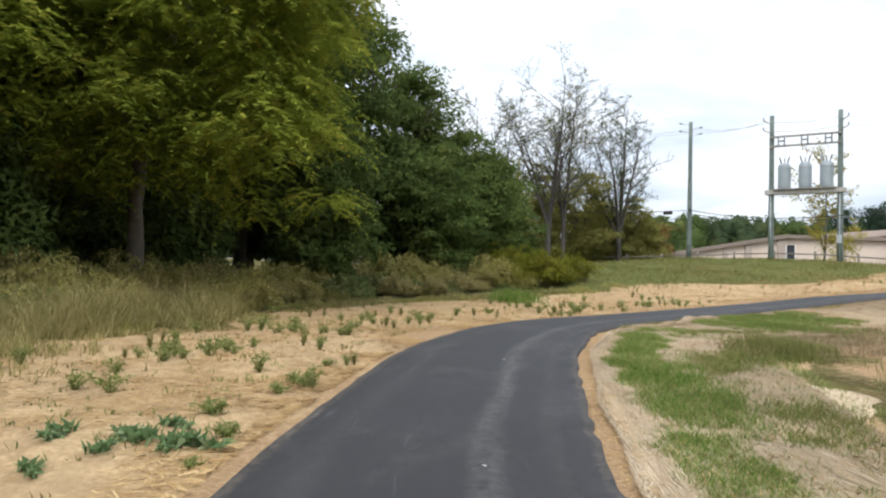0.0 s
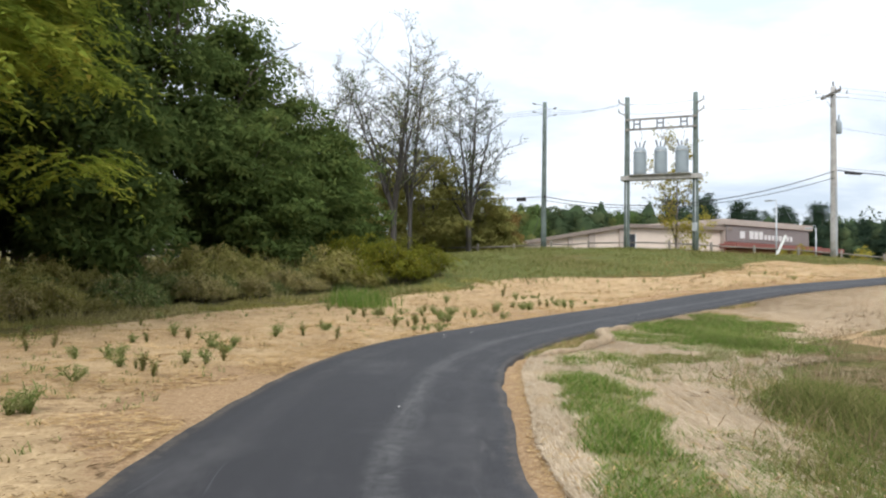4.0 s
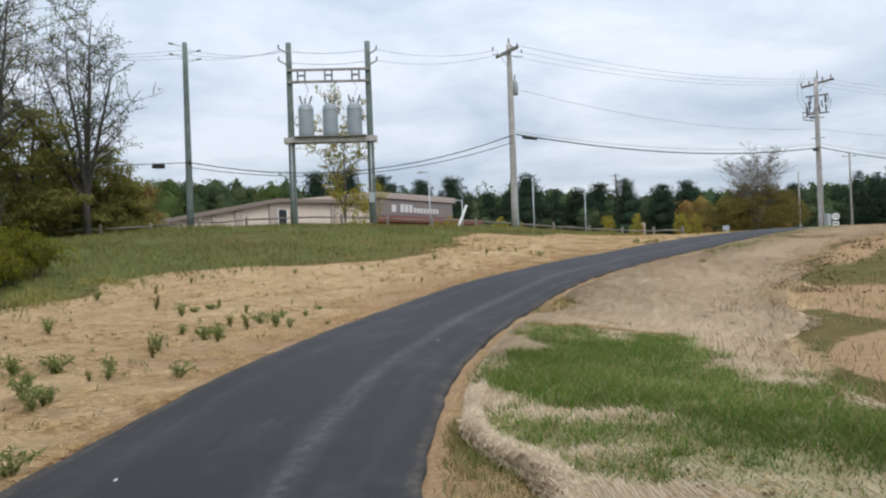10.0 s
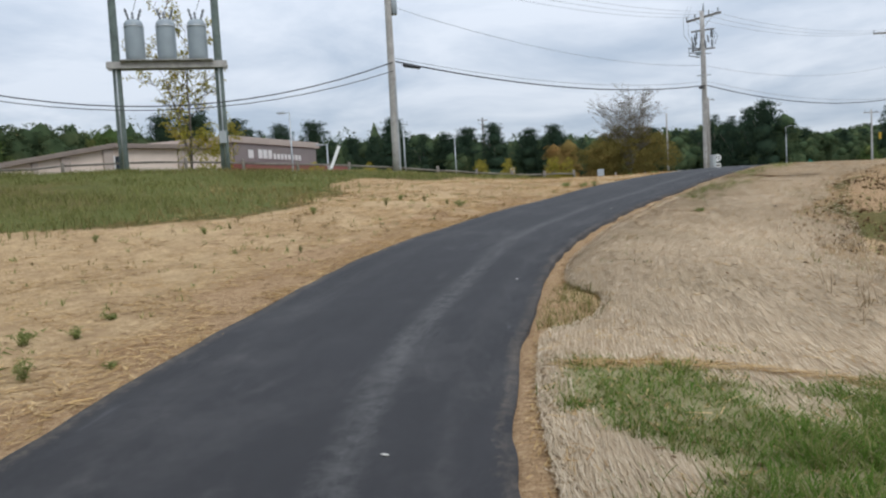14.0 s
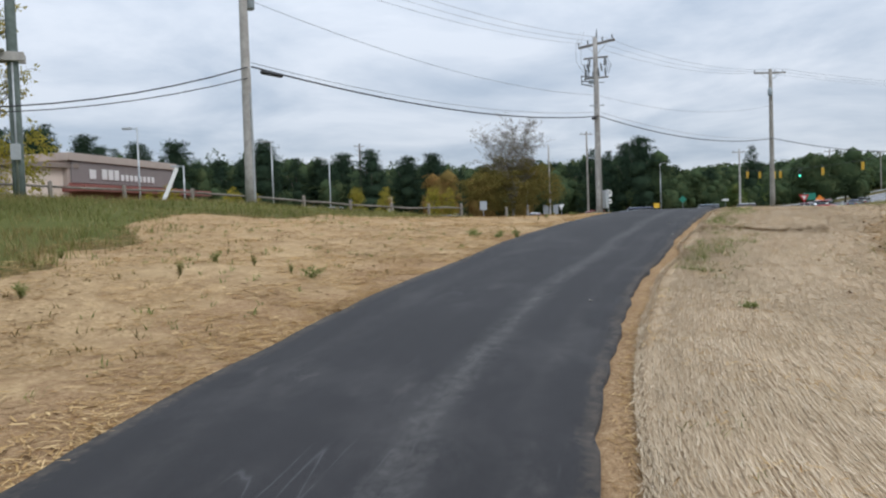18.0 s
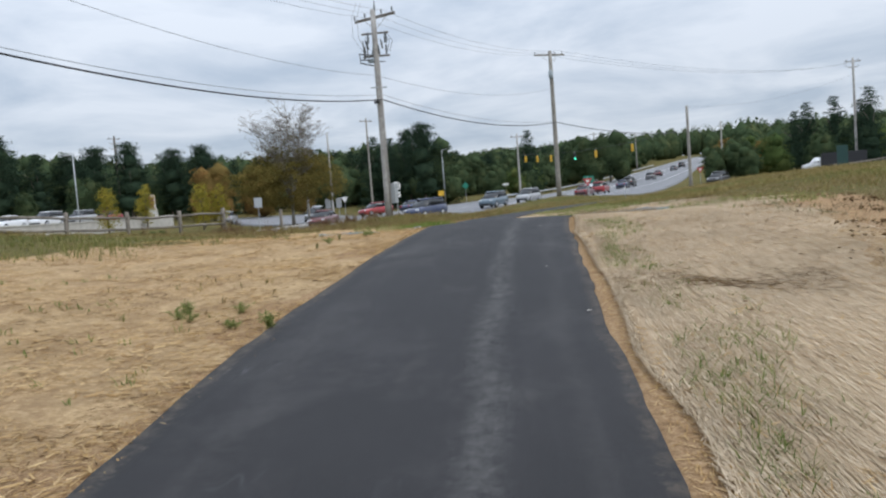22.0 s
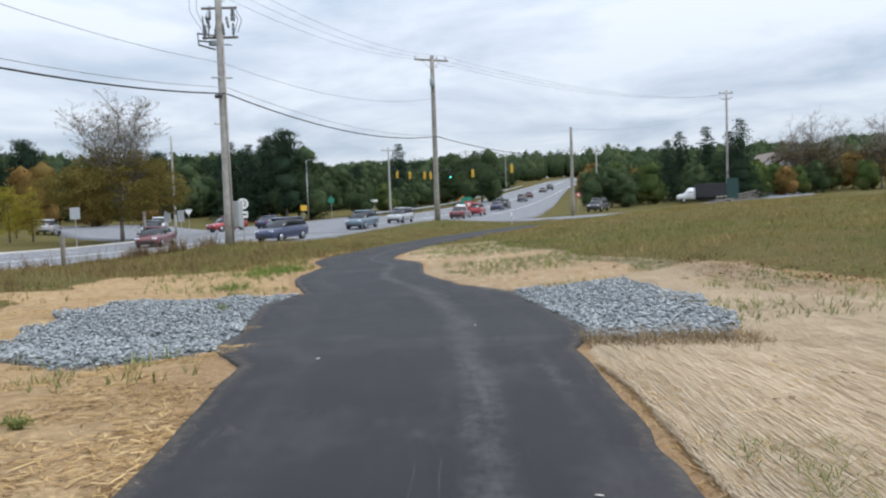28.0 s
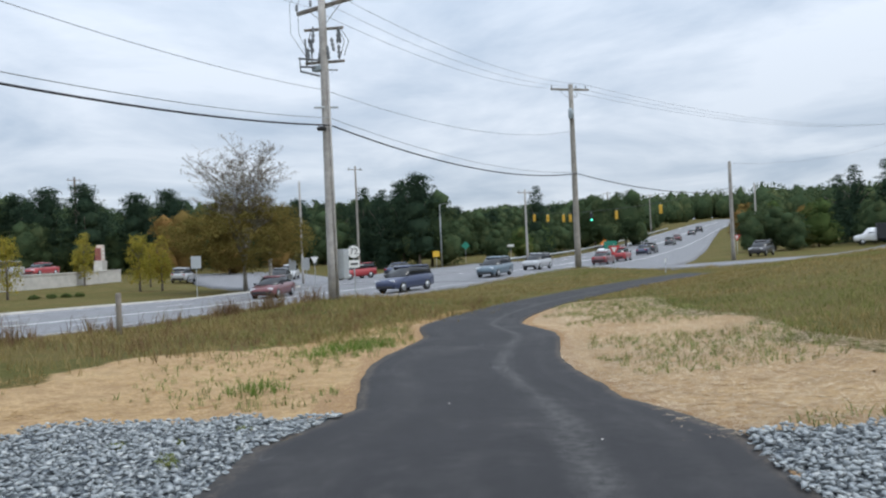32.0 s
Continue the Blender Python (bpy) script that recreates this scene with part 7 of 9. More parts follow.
kb = tagged(new("kerb", ribbon("kerb", smooth_curve([(36, 77.5, 0), (60, 71.2, 0), (78, 67.6, 0), (92, 64.2, 0), (97, 65.5, 0), (99, 70, 0)], 0.5), 0.09, 0.09, 0.13, M_CONCRETE, 3, 0, 0.5)), "pale concrete kerb along the shop lawn", "kerb", kind="structure")
fw = thing("field_fence", 0, 0, 0, 0, "dark board fence along the far side road", "fence")
for k in range(26):
    x, y = 118 + k * 3.2, 12.0 - k * 1.15
    z = gz(x, y)
    part("post", box(x, y, z + 0.6, 0.15, 0.15, 1.6, 0.01), fw, mat=M_RAIL)
    for h in (0.45, 0.85, 1.25):
        z2 = gz(x + 3.2, y - 1.15)
        part("board", tubes("board", [(np.array([(x, y, z + h), (x + 3.2, y - 1.15, z2 + h)]), 0.075)], M_RAIL, 4, False), fw)

# ---- cars ----


def loft(name, stations, mat, smooth=True):
    """A closed skin over cross-sections (x, [(y, z), ...]) that all have the same number of points."""
    n = len(stations[0][1])
    v = np.array([(x, y, z) for x, sec in stations for y, z in sec])
    f = []
    for i in range(len(stations) - 1):
        for j in range(n):
            a, b = i * n + j, i * n + (j + 1) % n
            f += [(a, b, b + n), (a, b + n, a + n)]
    for i in (0, len(stations) - 1):
        f += [(i * n, i * n + j, i * n + j + 1) if i else (i * n, i * n + j + 1, i * n + j) for j in range(1, n - 1)]
    return mesh_np(name, v, np.array(f), mat, smooth)


def shell(w, zb, zt, tuck=0.9):
    return [(-w * 0.9, zb), (w * 0.9, zb), (w, zb + 0.14), (w, (zb + zt) / 2), (w * 0.97, zt - 0.08), (w * tuck, zt), (-w * tuck, zt), (-w * 0.97, zt - 0.08), (-w, (zb + zt) / 2), (-w, zb + 0.14)]


CAR_SHAPES = {
    "sedan": dict(l=4.7, w=0.90, belt=0.92, body=[(-2.35, 0.75, 0.42, 0.72), (-2.2, 0.86, 0.25, 0.93), (-1.5, 0.9, 0.2, 0.98), (0.6, 0.9, 0.2, 0.94), (1.2, 0.9, 0.22, 0.88), (2.1, 0.84, 0.24, 0.74), (2.35, 0.68, 0.4, 0.62)],
                  cabin=[(-1.75, 0.72, 0.97), (-0.95, 0.62, 1.42), (0.15, 0.62, 1.45), (1.1, 0.72, 0.95)]),
    "suv": dict(l=4.7, w=0.93, belt=1.08, body=[(-2.35, 0.78, 0.45, 0.95), (-2.25, 0.9, 0.32, 1.08), (-1.5, 0.93, 0.27, 1.1), (0.8, 0.93, 0.27, 1.06), (1.2, 0.93, 0.28, 1.02), (2.15, 0.86, 0.3, 0.92), (2.35, 0.7, 0.45, 0.78)],
                cabin=[(-2.22, 0.78, 1.08), (-1.9, 0.70, 1.68), (0.2, 0.68, 1.72), (1.15, 0.78, 1.07)])}
CAR_MESH = {}
LOT_Z = gz(95, 98) + 1.15
lot = box(0, 9.5, LOT_Z - 0.6, 40, 18, 1.2, 0.0, pose(94, 94.2, 0, 0, 0, 12))
data = bpy.data.meshes.new("pavement")
lot.to_mesh(data), lot.free()
data.materials.append(M_CONCRETE)
tagged(new("pavement", data), "raised concrete car park behind the low wall", "car park", kind="structure")


def car(kind, paint, x, y, turn, label):
    sh = CAR_SHAPES[kind]
    if kind not in CAR_MESH:
        m = CAR_MESH[kind] = {}
        m["body"] = loft("body", [(x0, shell(w, zb, zt)) for x0, w, zb, zt in sh["body"]], PAINTS["grey"])
        m["windows"] = loft("cabin_glass", [(x0, [(-w * 1.06, sh["belt"] - 0.12), (w * 1.06, sh["belt"] - 0.12), (w, z), (-w, z)]) for x0, w, z in sh["cabin"]], M_GLASS, False)
        (xa, wa, za), (xb, wb, zb2) = sh["cabin"][1], sh["cabin"][2]
        m["roof"] = loft("roof", [(xa - 0.12, [(-wa, za - 0.06), (wa, za - 0.06), (wa * 0.95, za), (-wa * 0.95, za)]), (xa + 0.2, [(-wa * 1.03, za - 0.03), (wa * 1.03, za - 0.03), (wa * 0.93, za + 0.05), (-wa * 0.93, za + 0.05)]),
                                  (xb - 0.1, [(-wb * 1.03, zb2 - 0.03), (wb * 1.03, zb2 - 0.03), (wb * 0.93, zb2 + 0.04), (-wb * 0.93, zb2 + 0.04)]), (xb + 0.15, [(-wb, zb2 - 0.08), (wb, zb2 - 0.08), (wb * 0.95, zb2 - 0.02), (-wb * 0.95, zb2 - 0.02)])], PAINTS["grey"], False)
        r = 0.32 if kind == "sedan" else 0.36
        m["r"] = r
        m["tyre"] = tubes("tyre", [(np.array([(0, -0.11, 0), (0, -0.09, 0), (0, 0.09, 0), (0, 0.11, 0)]), np.array([r * 0.9, r, r, r * 0.9]))], M_RUBBER, 18)
        m["rim"] = tubes("rim", [(np.array([(0, -0.118, 0), (0, 0.118, 0)]), r * 0.62)], M_RIM, 14)
        for nm, mt, sz in (("headlight", M_LENS, (0.1, 0.34, 0.15)), ("taillight", M_TAIL, (0.08, 0.3, 0.2)), ("bumper", M_BLACK, (0.12, 1.3, 0.18)), ("mirror", M_BLACK, (0.14, 0.2, 0.13)), ("pillar", M_BLACK, (0.1, 0.03, 0.6))):
            bm = box(0, 0, 0, *sz, 0.025)
            me = bpy.data.meshes.new(nm)
            bm.to_mesh(me), bm.free()
            me.materials.append(mt)
            m[nm] = me
    m = CAR_MESH[kind]
    # sits on the slope of the road
    c, s = math.cos(radians(turn)), math.sin(radians(turn))
    pts = np.array([(x + 1.4 * c, y + 1.4 * s), (x - 1.4 * c, y - 1.4 * s), (x - 0.8 * s, y + 0.8 * c), (x + 0.8 * s, y - 0.8 * c)])
    pz = land_full(pts[:, 0], pts[:, 1]) + (0.05)
    if "low wall" in label:
        pz = np.full(4, LOT_Z)
    t = thing("car", x, y, 0, 0, label, "car", "cars on the road")
    t.matrix_world = pose(x, y, float(pz.mean()), math.degrees(math.atan2(pz[2] - pz[3], 1.6)), -math.degrees(math.atan2(pz[0] - pz[1], 2.8)), turn)
    for nm in ("body", "roof"):
        o = part(nm, m[nm], t)
        o.material_slots[0].link = "OBJECT"
        o.material_slots[0].material = PAINTS[paint]
    part("cabin_glass", m["windows"], t, "dark glass")
    for sx in (-1.4, 1.42):
        for sy in (-1, 1):
            w = part("wheel", m["tyre"], t)
            w.location = (sx, sy * (sh["w"] - 0.1), m["r"])
            part("rim", m["rim"], w)
    b = sh["belt"]
    for sy in (-1, 1):
        part("headlight", m["headlight"], t).location = (2.24, sy * 0.62, b - 0.26)
        part("taillight", m["taillight"], t).location = (-2.3, sy * 0.62, b - 0.14)
        part("mirror", m["mirror"], t).location = (0.85, sy * 0.98, b + 0.05)
    part("bumper", m["bumper"], t).location = (2.3, 0, 0.42)
    part("bumper", m["bumper"], t).location = (-2.31, 0, 0.48)
    return t


for kind, paint, x, y, turn, label in [
        ("suv", "slate", 101.8, 48.4, 172, "slate blue SUV coming along the highway"), ("suv", "silver", 117.0, 47.6, 170, "silver grey SUV coming along the highway"),
        ("sedan", "maroon", 126.0, 41.6, -8, "dark maroon car waiting at the junction"), ("suv", "red", 134.8, 40.4, -6, "red SUV driving up the highway"),
        ("sedan", "blue", 158, 39.2, -5, "dark blue car driving up the highway"), ("suv", "black", 166, 38.6, -5, "black SUV driving up the highway"), ("suv", "grey", 205, 36.8, -5, "grey SUV far up the highway"),
        ("sedan", "maroon", 226, 36.0, -5, "maroon car far up the highway"), ("sedan", "grey", 262, 33, -6, "grey car far up the highway"), ("suv", "black", 285, 31, -6, "black SUV near the hill crest"),
        ("sedan", "white", 175, 47, 174, "white car coming down the highway"), ("suv", "red", 113.5, 67.2, 150, "red SUV crossing the junction"), ("sedan", "blue", 116.5, 63.0, -10, "navy sedan turning at the junction"),
        ("sedan", "maroon", 82.5, 59.5, 190, "dark maroon sedan waiting on the highway"), ("suv", "blue", 84.0, 50.2, 165, "navy SUV on the near lane of the highway"), ("suv", "silver", 112.0, 88.5, 20, "silver SUV parked beside the shop lawn"),
        ("suv", "grey", 108.0, 73.5, 200, "dark grey SUV leaving the shop's drive"),         ("sedan", "blue", 50.0, 62.5, 170, "navy sedan queued on the highway"), ("suv", "white", 40.5, 68.0, 168, "white SUV passing on the highway"), ("sedan", "silver", 51.5, 66.5, 168, "silver sedan passing on the highway"),
        ("sedan", "white", 84, 97.5, 190, "white car parked behind the low wall"), ("suv", "white", 91, 99, 190, "white SUV parked behind the low wall"), ("suv", "silver", 98, 100.5, 190, "silver SUV parked behind the low wall"),
        ("sedan", "red", 104, 101.5, 190, "red car parked behind the low wall"), ("suv", "black", 131, 24.3, 160, "dark station wagon on the side road"), ("sedan", "white", 10.2, 78, 150, "white car passing behind the grass bank")]:
    car(kind, paint, x, y, turn, label)

# white work truck on the side road
tk = thing("work_truck", 149, 8.5, gz(149, 8.5) + 0.05, 86, "white work truck with a dark open bed body", "truck")
part("cab", loft("cab", [(0.6, shell(0.98, 0.5, 2.2, 0.8)), (1.5, shell(0.98, 0.5, 2.2, 0.8)), (2.1, shell(0.96, 0.5, 1.45, 0.9)), (3.1, shell(0.9, 0.5, 1.2, 0.9)), (3.25, shell(0.8, 0.6, 1.05, 0.9))], PAINTS["white"]), tk)
part("windscreen", loft("windscreen", [(0.9, [(-1.0, 1.5), (1.0, 1.5), (0.82, 2.1), (-0.82, 2.1)]), (1.55, [(-1.0, 1.5), (1.0, 1.5), (0.82, 2.1), (-0.82, 2.1)]), (2.0, [(-0.9, 1.48), (0.9, 1.48), (0.88, 1.5), (-0.88, 1.5)])], M_GLASS, False), tk)
part("bed", box(-2.5, 0, 1.75, 6.0, 2.3, 2.0, 0.04), tk, "dark board-sided bed", M_BLACK)
part("chassis", box(-1.2, 0, 0.62, 8.2, 0.9, 0.25, 0.03), tk, mat=M_BLACK)
for sx in (-4.0, 2.3):
    for sy in (-1, 1):
        w = part("wheel", CAR_MESH["suv"]["tyre"], tk)
        w.location = (sx, sy * 0.88, 0.38)
        part("rim", CAR_MESH["suv"]["rim"], w)
# white pickup in the shop's drive
car("suv", "white", 119, 78.5, 200, "white pickup-like car waiting in the shop's drive")

# ---- ground cover: straw, blanket, grass, weeds, stones ----


def ground_z(x, y):
    s, d = along_curve(TRAIL_C, x, y)
    z = land_full(x, y)
    return z + lump_at(x, y, d)


def trail_point(s, d):
    """Points at arc length s and distance d to the left of the trail, with the trail's direction."""
    c = TRAIL_C[:, :2]
    arc = np.concatenate([[0], np.cumsum(np.linalg.norm(np.diff(c, axis=0), axis=1))])
    t = np.gradient(c, axis=0)
    t /= np.linalg.norm(t, axis=1)[:, None]
    px, py = np.interp(s, arc, c[:, 0]), np.interp(s, arc, c[:, 1])
    tx, ty = np.interp(s, arc, t[:, 0]), np.interp(s, arc, t[:, 1])
    return px - ty * d, py + tx * d, np.arctan2(ty, tx)


def stalks(name, x, y, ang, ln, wd, lift, mat, label, cat):
    z = ground_z(x, y)
    g = rng_of(len(x))
    d = np.column_stack([np.cos(ang), np.sin(ang), g.normal(0, 0.04, len(x))])
    n = np.column_stack([-np.sin(ang), np.cos(ang), g.normal(0, 0.25, len(x))])
    c = np.column_stack([x, y, z + lift]) - d * ln[:, None] / 2
    e = d * ln[:, None]
    w = n * wd[:, None]
    v = np.stack([c - w / 2, c + w / 2, c + e + w / 2, c + e - w / 2], 1).reshape(-1, 3)
    return tagged(new(name, mesh_np(name, v, np.arange(len(v)).reshape(-1, 4), mat)), label, cat, kind="stuff")


def blades(name, x, y, h, wd, lean, mat, label, cat="grass", per=3):
    """Blades in small tufts: one thin bent triangle pair each."""
    g = rng_of(len(x) + 5)
    x, y = np.repeat(x, per) + g.normal(0, 0.03, len(x) * per), np.repeat(y, per) + g.normal(0, 0.03, len(x) * per)
    h, wd = np.repeat(h, per) * g.uniform(0.6, 1.2, len(x)), np.repeat(np.broadcast_to(wd, len(h)), per)
    z = ground_z(x, y) - 0.01
    a = g.uniform(0, 2 * math.pi, len(x))
    b = np.column_stack([x, y, z])
    out = np.column_stack([np.cos(a), np.sin(a), np.zeros(len(x))])
    side = np.column_stack([-np.sin(a), np.cos(a), np.zeros(len(x))]) * wd[:, None]
    mid = b + out * (h * lean * 0.35)[:, None] + np.column_stack([0 * x, 0 * x, h * 0.6])
    tip = b + out * (h * lean)[:, None] + np.column_stack([0 * x, 0 * x, h])
    v = np.stack([b - side / 2, b + side / 2, mid + side * 0.35, tip, mid - side * 0.35], 1)
    k = np.arange(len(x))[:, None] * 5
    f = np.concatenate([k + np.array([[0, 1, 2]]), k + np.array([[0, 2, 4]]), k + np.array([[4, 2, 3]])], 0)
    return tagged(new(name, mesh_np(name, v.reshape(-1, 3), f, mat)), label, cat, kind="stuff")


M_THATCH = leafy("thatch_brown", [(0.0, (0.2, 0.14, 0.08)), (0.6, (0.32, 0.24, 0.14)), (1.0, (0.46, 0.37, 0.24))], 0.35)
M_WEED_RUSSET = leafy("weed_russet", [(0.0, (0.15, 0.09, 0.05)), (0.6, (0.22, 0.14, 0.08)), (1.0, (0.26, 0.22, 0.09))], 0.4)
# loose straw on the outer side of the curve
g = rng_of(500)
n = 210000
s = 15 + 62 * g.random(n)
ws = np.interp(s, STRAW_S, STRAW_D)
d = 1.3 + (ws - 1.0) * g.random(n) ** 1.5
x, y, a = trail_point(s, d)
keep = (vnoise(x, y, 0.5, 21) + 0.5 * vnoise(x, y, 2.5, 22) + 0.25 * g.random(n) > 0.8) & ~gravel_mask(s, d)
x, y, d = x[keep], y[keep], d[keep]
stalks("loose_straw", x, y, g.uniform(0, 2 * math.pi, len(x)), g.uniform(0.03, 0.15, len(x)), g.uniform(0.0022, 0.0055, len(x)) * np.where(g.random(len(x)) < 0.4, 2.0, 1.0), g.uniform(0.003, 0.03, len(x)), M_STRAW, "loose golden straw mulch scattered over bare soil", "straw")


n = 42000
s = 15 + 62 * g.random(n)
d = 1.3 + (np.interp(s, STRAW_S, STRAW_D) - 1.0) * g.random(n) ** 1.3
x, y, a = trail_point(s, d)
keep = (vnoise(x, y, 0.9, 24) > 0.45) & ~gravel_mask(s, d)
x, y = x[keep], y[keep]
stalks("dead_stalks", x, y, g.uniform(0, 6.3, len(x)), g.uniform(0.02, 0.09, len(x)), g.uniform(0.003, 0.012, len(x)), g.uniform(0.003, 0.02, len(x)), M_STRAW_DARK, "dark bits of dead stalk and soil in the straw", "straw")
# thinner straw on the strip beyond the stones
n = 26000
s = 69 + 28 * g.random(n)
d = 1.4 + (np.interp(s, STRAW_S, STRAW_D) - 1.0) * g.random(n)
x, y, a = trail_point(s, d)
keep = (d > half_left(s) + 0.1) & ~gravel_mask(s, d) & (vnoise(x, y, 0.8, 25) > 0.3)
x, y = x[keep], y[keep]
stalks("verge_straw", x, y, g.uniform(0, 6.3, len(x)), g.uniform(0.04, 0.16, len(x)), g.uniform(0.003, 0.008, len(x)), g.uniform(0.003, 0.025, len(x)), M_STRAW, "loose straw on the strip beside the road verge", "straw")
# the straw blanket on the inner side: a thin sheet with rows of stalks
def blanket_material():
    m = Nodes("straw_blanket_sheet", 0.95)
    m.b.inputs["Specular IOR Level"].default_value = 0.04
    uv = m.add("ShaderNodeUVMap").outputs[0]
    rows = m.noise(1.0, 3, 0.6, vec=uv, stretch=(64, 1.4, 1))
    mid, big, fine = m.noise(4, 5, 0.65), m.noise(0.7, 4), m.noise(60, 3)
    c = m.ramp(rows, [(0.26, (0.395, 0.3, 0.2)), (0.48, (0.45, 0.35, 0.238)), (0.74, (0.52, 0.415, 0.29))])
    c = m.mix(m.math("MULTIPLY", m.grey(mid, 0.55, 0.78), 0.3), c, (0.33, 0.24, 0.15))
    c = m.mix(m.math("MULTIPLY", m.grey(m.noise(17, 4, 0.7), 0.6, 0.74), 0.25), c, (0.2, 0.145, 0.085))
    c = m.mix(m.math("MULTIPLY", m.grey(big, 0.5, 0.7), 0.2), c, (0.27, 0.22, 0.12))
    sp = m.add("ShaderNodeSeparateColor")
    m.link(m.attr("zone").outputs["Color"], sp.inputs[0])
    for ch, col in ((1, (0.1, 0.12, 0.03)), (2, (0.2, 0.135, 0.075))):
        v = m.math("ADD", sp.outputs[ch], m.math("MULTIPLY", m.math("SUBTRACT", mid, 0.5), 0.9))
        c = m.mix(m.math("MULTIPLY", m.grey(m.math("ADD", v, m.math("MULTIPLY", m.math("SUBTRACT", fine, 0.5), 0.8)), 0.45, 0.95), 0.62), c, col)
    m.color(c)
    m.bump(m.math("ADD", rows, m.math("MULTIPLY", fine, 0.5)), 0.12, 0.005)
    return m.mat


def blanket_inner(s):
    """Where the blanket's edge lies beside the trail; it is pulled back in one place."""
    return half_right(s) + 0.18 - 0.04 * step01(s, 49, 56) + (vnoise(s, s * 0, 1.4, 31) - 0.5) * 0.16 + 0.42 * np.exp(-((s - 35.2) / 1.5) ** 4) + 0.38 * np.exp(-((s - 45.1) / 0.75) ** 4) + 0.16 * np.exp(-((s - 56.0) / 1.0) ** 2)


def make_blanket(name, s0, s1, mat, label, beyond=None):
    ss = np.arange(s0, s1, 0.16)
    wb = np.interp(ss, BLANK_S, BLANK_D)
    inner = blanket_inner(ss) if beyond is None else beyond + 0.12 * (ss - 71) + 0.2 * np.sin(ss * 1.7)
    outer = wb + (vnoise(ss, ss * 0, 2.0, 33) - 0.5) * 1.6
    cols = 44
    u = np.linspace(0, 1, cols) ** 1.3
    dd = -(inner[:, None] * (1 - u) + outer[:, None] * u)
    s2 = np.repeat(ss[:, None], cols, 1)
    x, y, _ = trail_point(s2.ravel(), dd.ravel())
    z = ground_z(x, y) + 0.022 + 0.014 * (vnoise(x, y, 0.25, 35) - 0.4)
    zz = z.reshape(dd.shape)
    zz[:, 0] -= 0.03
    zz -= (0.13 * u ** 9)[None]
    zz[0] -= 0.1
    zz[-1] -= 0.1
    m = len(ss)
    i, j = np.meshgrid(np.arange(cols - 1), np.arange(m - 1))
    q = (j * cols + i).ravel()
    f = np.stack([q, q + cols, q + cols + 1, q + 1], 1)[:, ::-1]
    me = mesh_np(name, np.column_stack([x, y, zz.ravel()]), f, mat, True)
    uv = me.uv_layers.new(name="UVMap")
    uv.data.foreach_set("uv", np.stack([-dd.ravel(), s2.ravel()], 1)[f.ravel()].astype(np.float32).ravel())
    _, _, st, gr, ba = zones(x, y)
    at = me.attributes.new("zone", "FLOAT_COLOR", "POINT")
    at.data.foreach_set("color", np.stack([st, gr, ba, np.ones(len(x))], 1).astype(np.float32).ravel())
    return tagged(new(name, me), label, "erosion blanket", kind="structure")


M_BLANKET = blanket_material()
M_ROLL = plain("straw_roll", (0.46, 0.35, 0.23), 0.95, vary=0.3, scale=14, bump=0.5)
make_blanket("straw_blanket", 14, 69.0, M_BLANKET, "pale straw erosion blanket laid in rows beside the trail")
make_blanket("straw_blanket", 68.6, 76.5, M_BLANKET, "pale straw erosion blanket beyond the bed of stones", 3.55)
g = rng_of(510)
n = 240000
s = 15.5 + 53.4 * g.random(n)
wb = np.interp(s, BLANK_S, BLANK_D)
d = blanket_inner(s) + 0.02 + (wb - 1.6) * g.random(n) ** 1.35
d = np.round(d / 0.028) * 0.028 + 0.02 * np.sin(s * 0.7 + d * 0.6) + g.normal(0, 0.004, n)
x, y, a = trail_point(s, -d)
_, _, _, green_w, bare_w = zones(x, y)
keep = (green_w < 0.35 + 0.5 * g.random(n)) & (bare_w < 0.15 + 0.6 * g.random(n)) & ~gravel_mask(s, -d) & (vnoise(x, y, 0.9, 41) + g.random(n) > 0.42)
x, y, a = x[keep], y[keep], a[keep]
stalks("blanket_straw", x, y, a + g.normal(0, 0.07, len(x)), g.uniform(0.1, 0.42, len(x)), g.uniform(0.0018, 0.0038, len(x)) * np.where(g.random(len(x)) < 0.15, 1.9, 1.0), 0.022 + 0.014 * (vnoise(x, y, 0.25, 35) - 0.4) + g.uniform(0.002, 0.012, len(x)), M_STRAW_PALE, "pale straw stalks stitched in rows on the blanket", "straw")
g = rng_of(514)
n = 20000
s = 68.4 + 8.0 * g.random(n)
d = 3.6 + 0.12 * (s - 71) + 0.2 * np.sin(s * 1.7) + (np.interp(s, BLANK_S, BLANK_D) - 3.7) * g.random(n)
x, y, a = trail_point(s, -d)
stalks("bed_side_straw", x, y, a + g.normal(0, 0.3, n), g.uniform(0.08, 0.3, n), g.uniform(0.002, 0.005, n), g.uniform(0.022, 0.04, n), M_STRAW_PALE, "straw and soil strewn over the blanket beyond the stones", "straw")
g = rng_of(513)
n = 26000
s = 15.5 + 52.6 * g.random(n)
d = blanket_inner(s) + 0.02 + (np.interp(s, BLANK_S, BLANK_D) - 1.6) * g.random(n) ** 1.35
x, y, a = trail_point(s, -d)
keep = ~gravel_mask(s, -d) & (vnoise(x, y, 0.6, 42) > 0.3)
x, y, a = x[keep], y[keep], a[keep]
stalks("blanket_chaff", x, y, a + g.normal(0, 0.7, len(x)), g.uniform(0.03, 0.16, len(x)), g.uniform(0.003, 0.008, len(x)), g.uniform(0.02, 0.04, len(x)), M_STRAW, "brown loose chaff and dirt over the blanket", "straw")
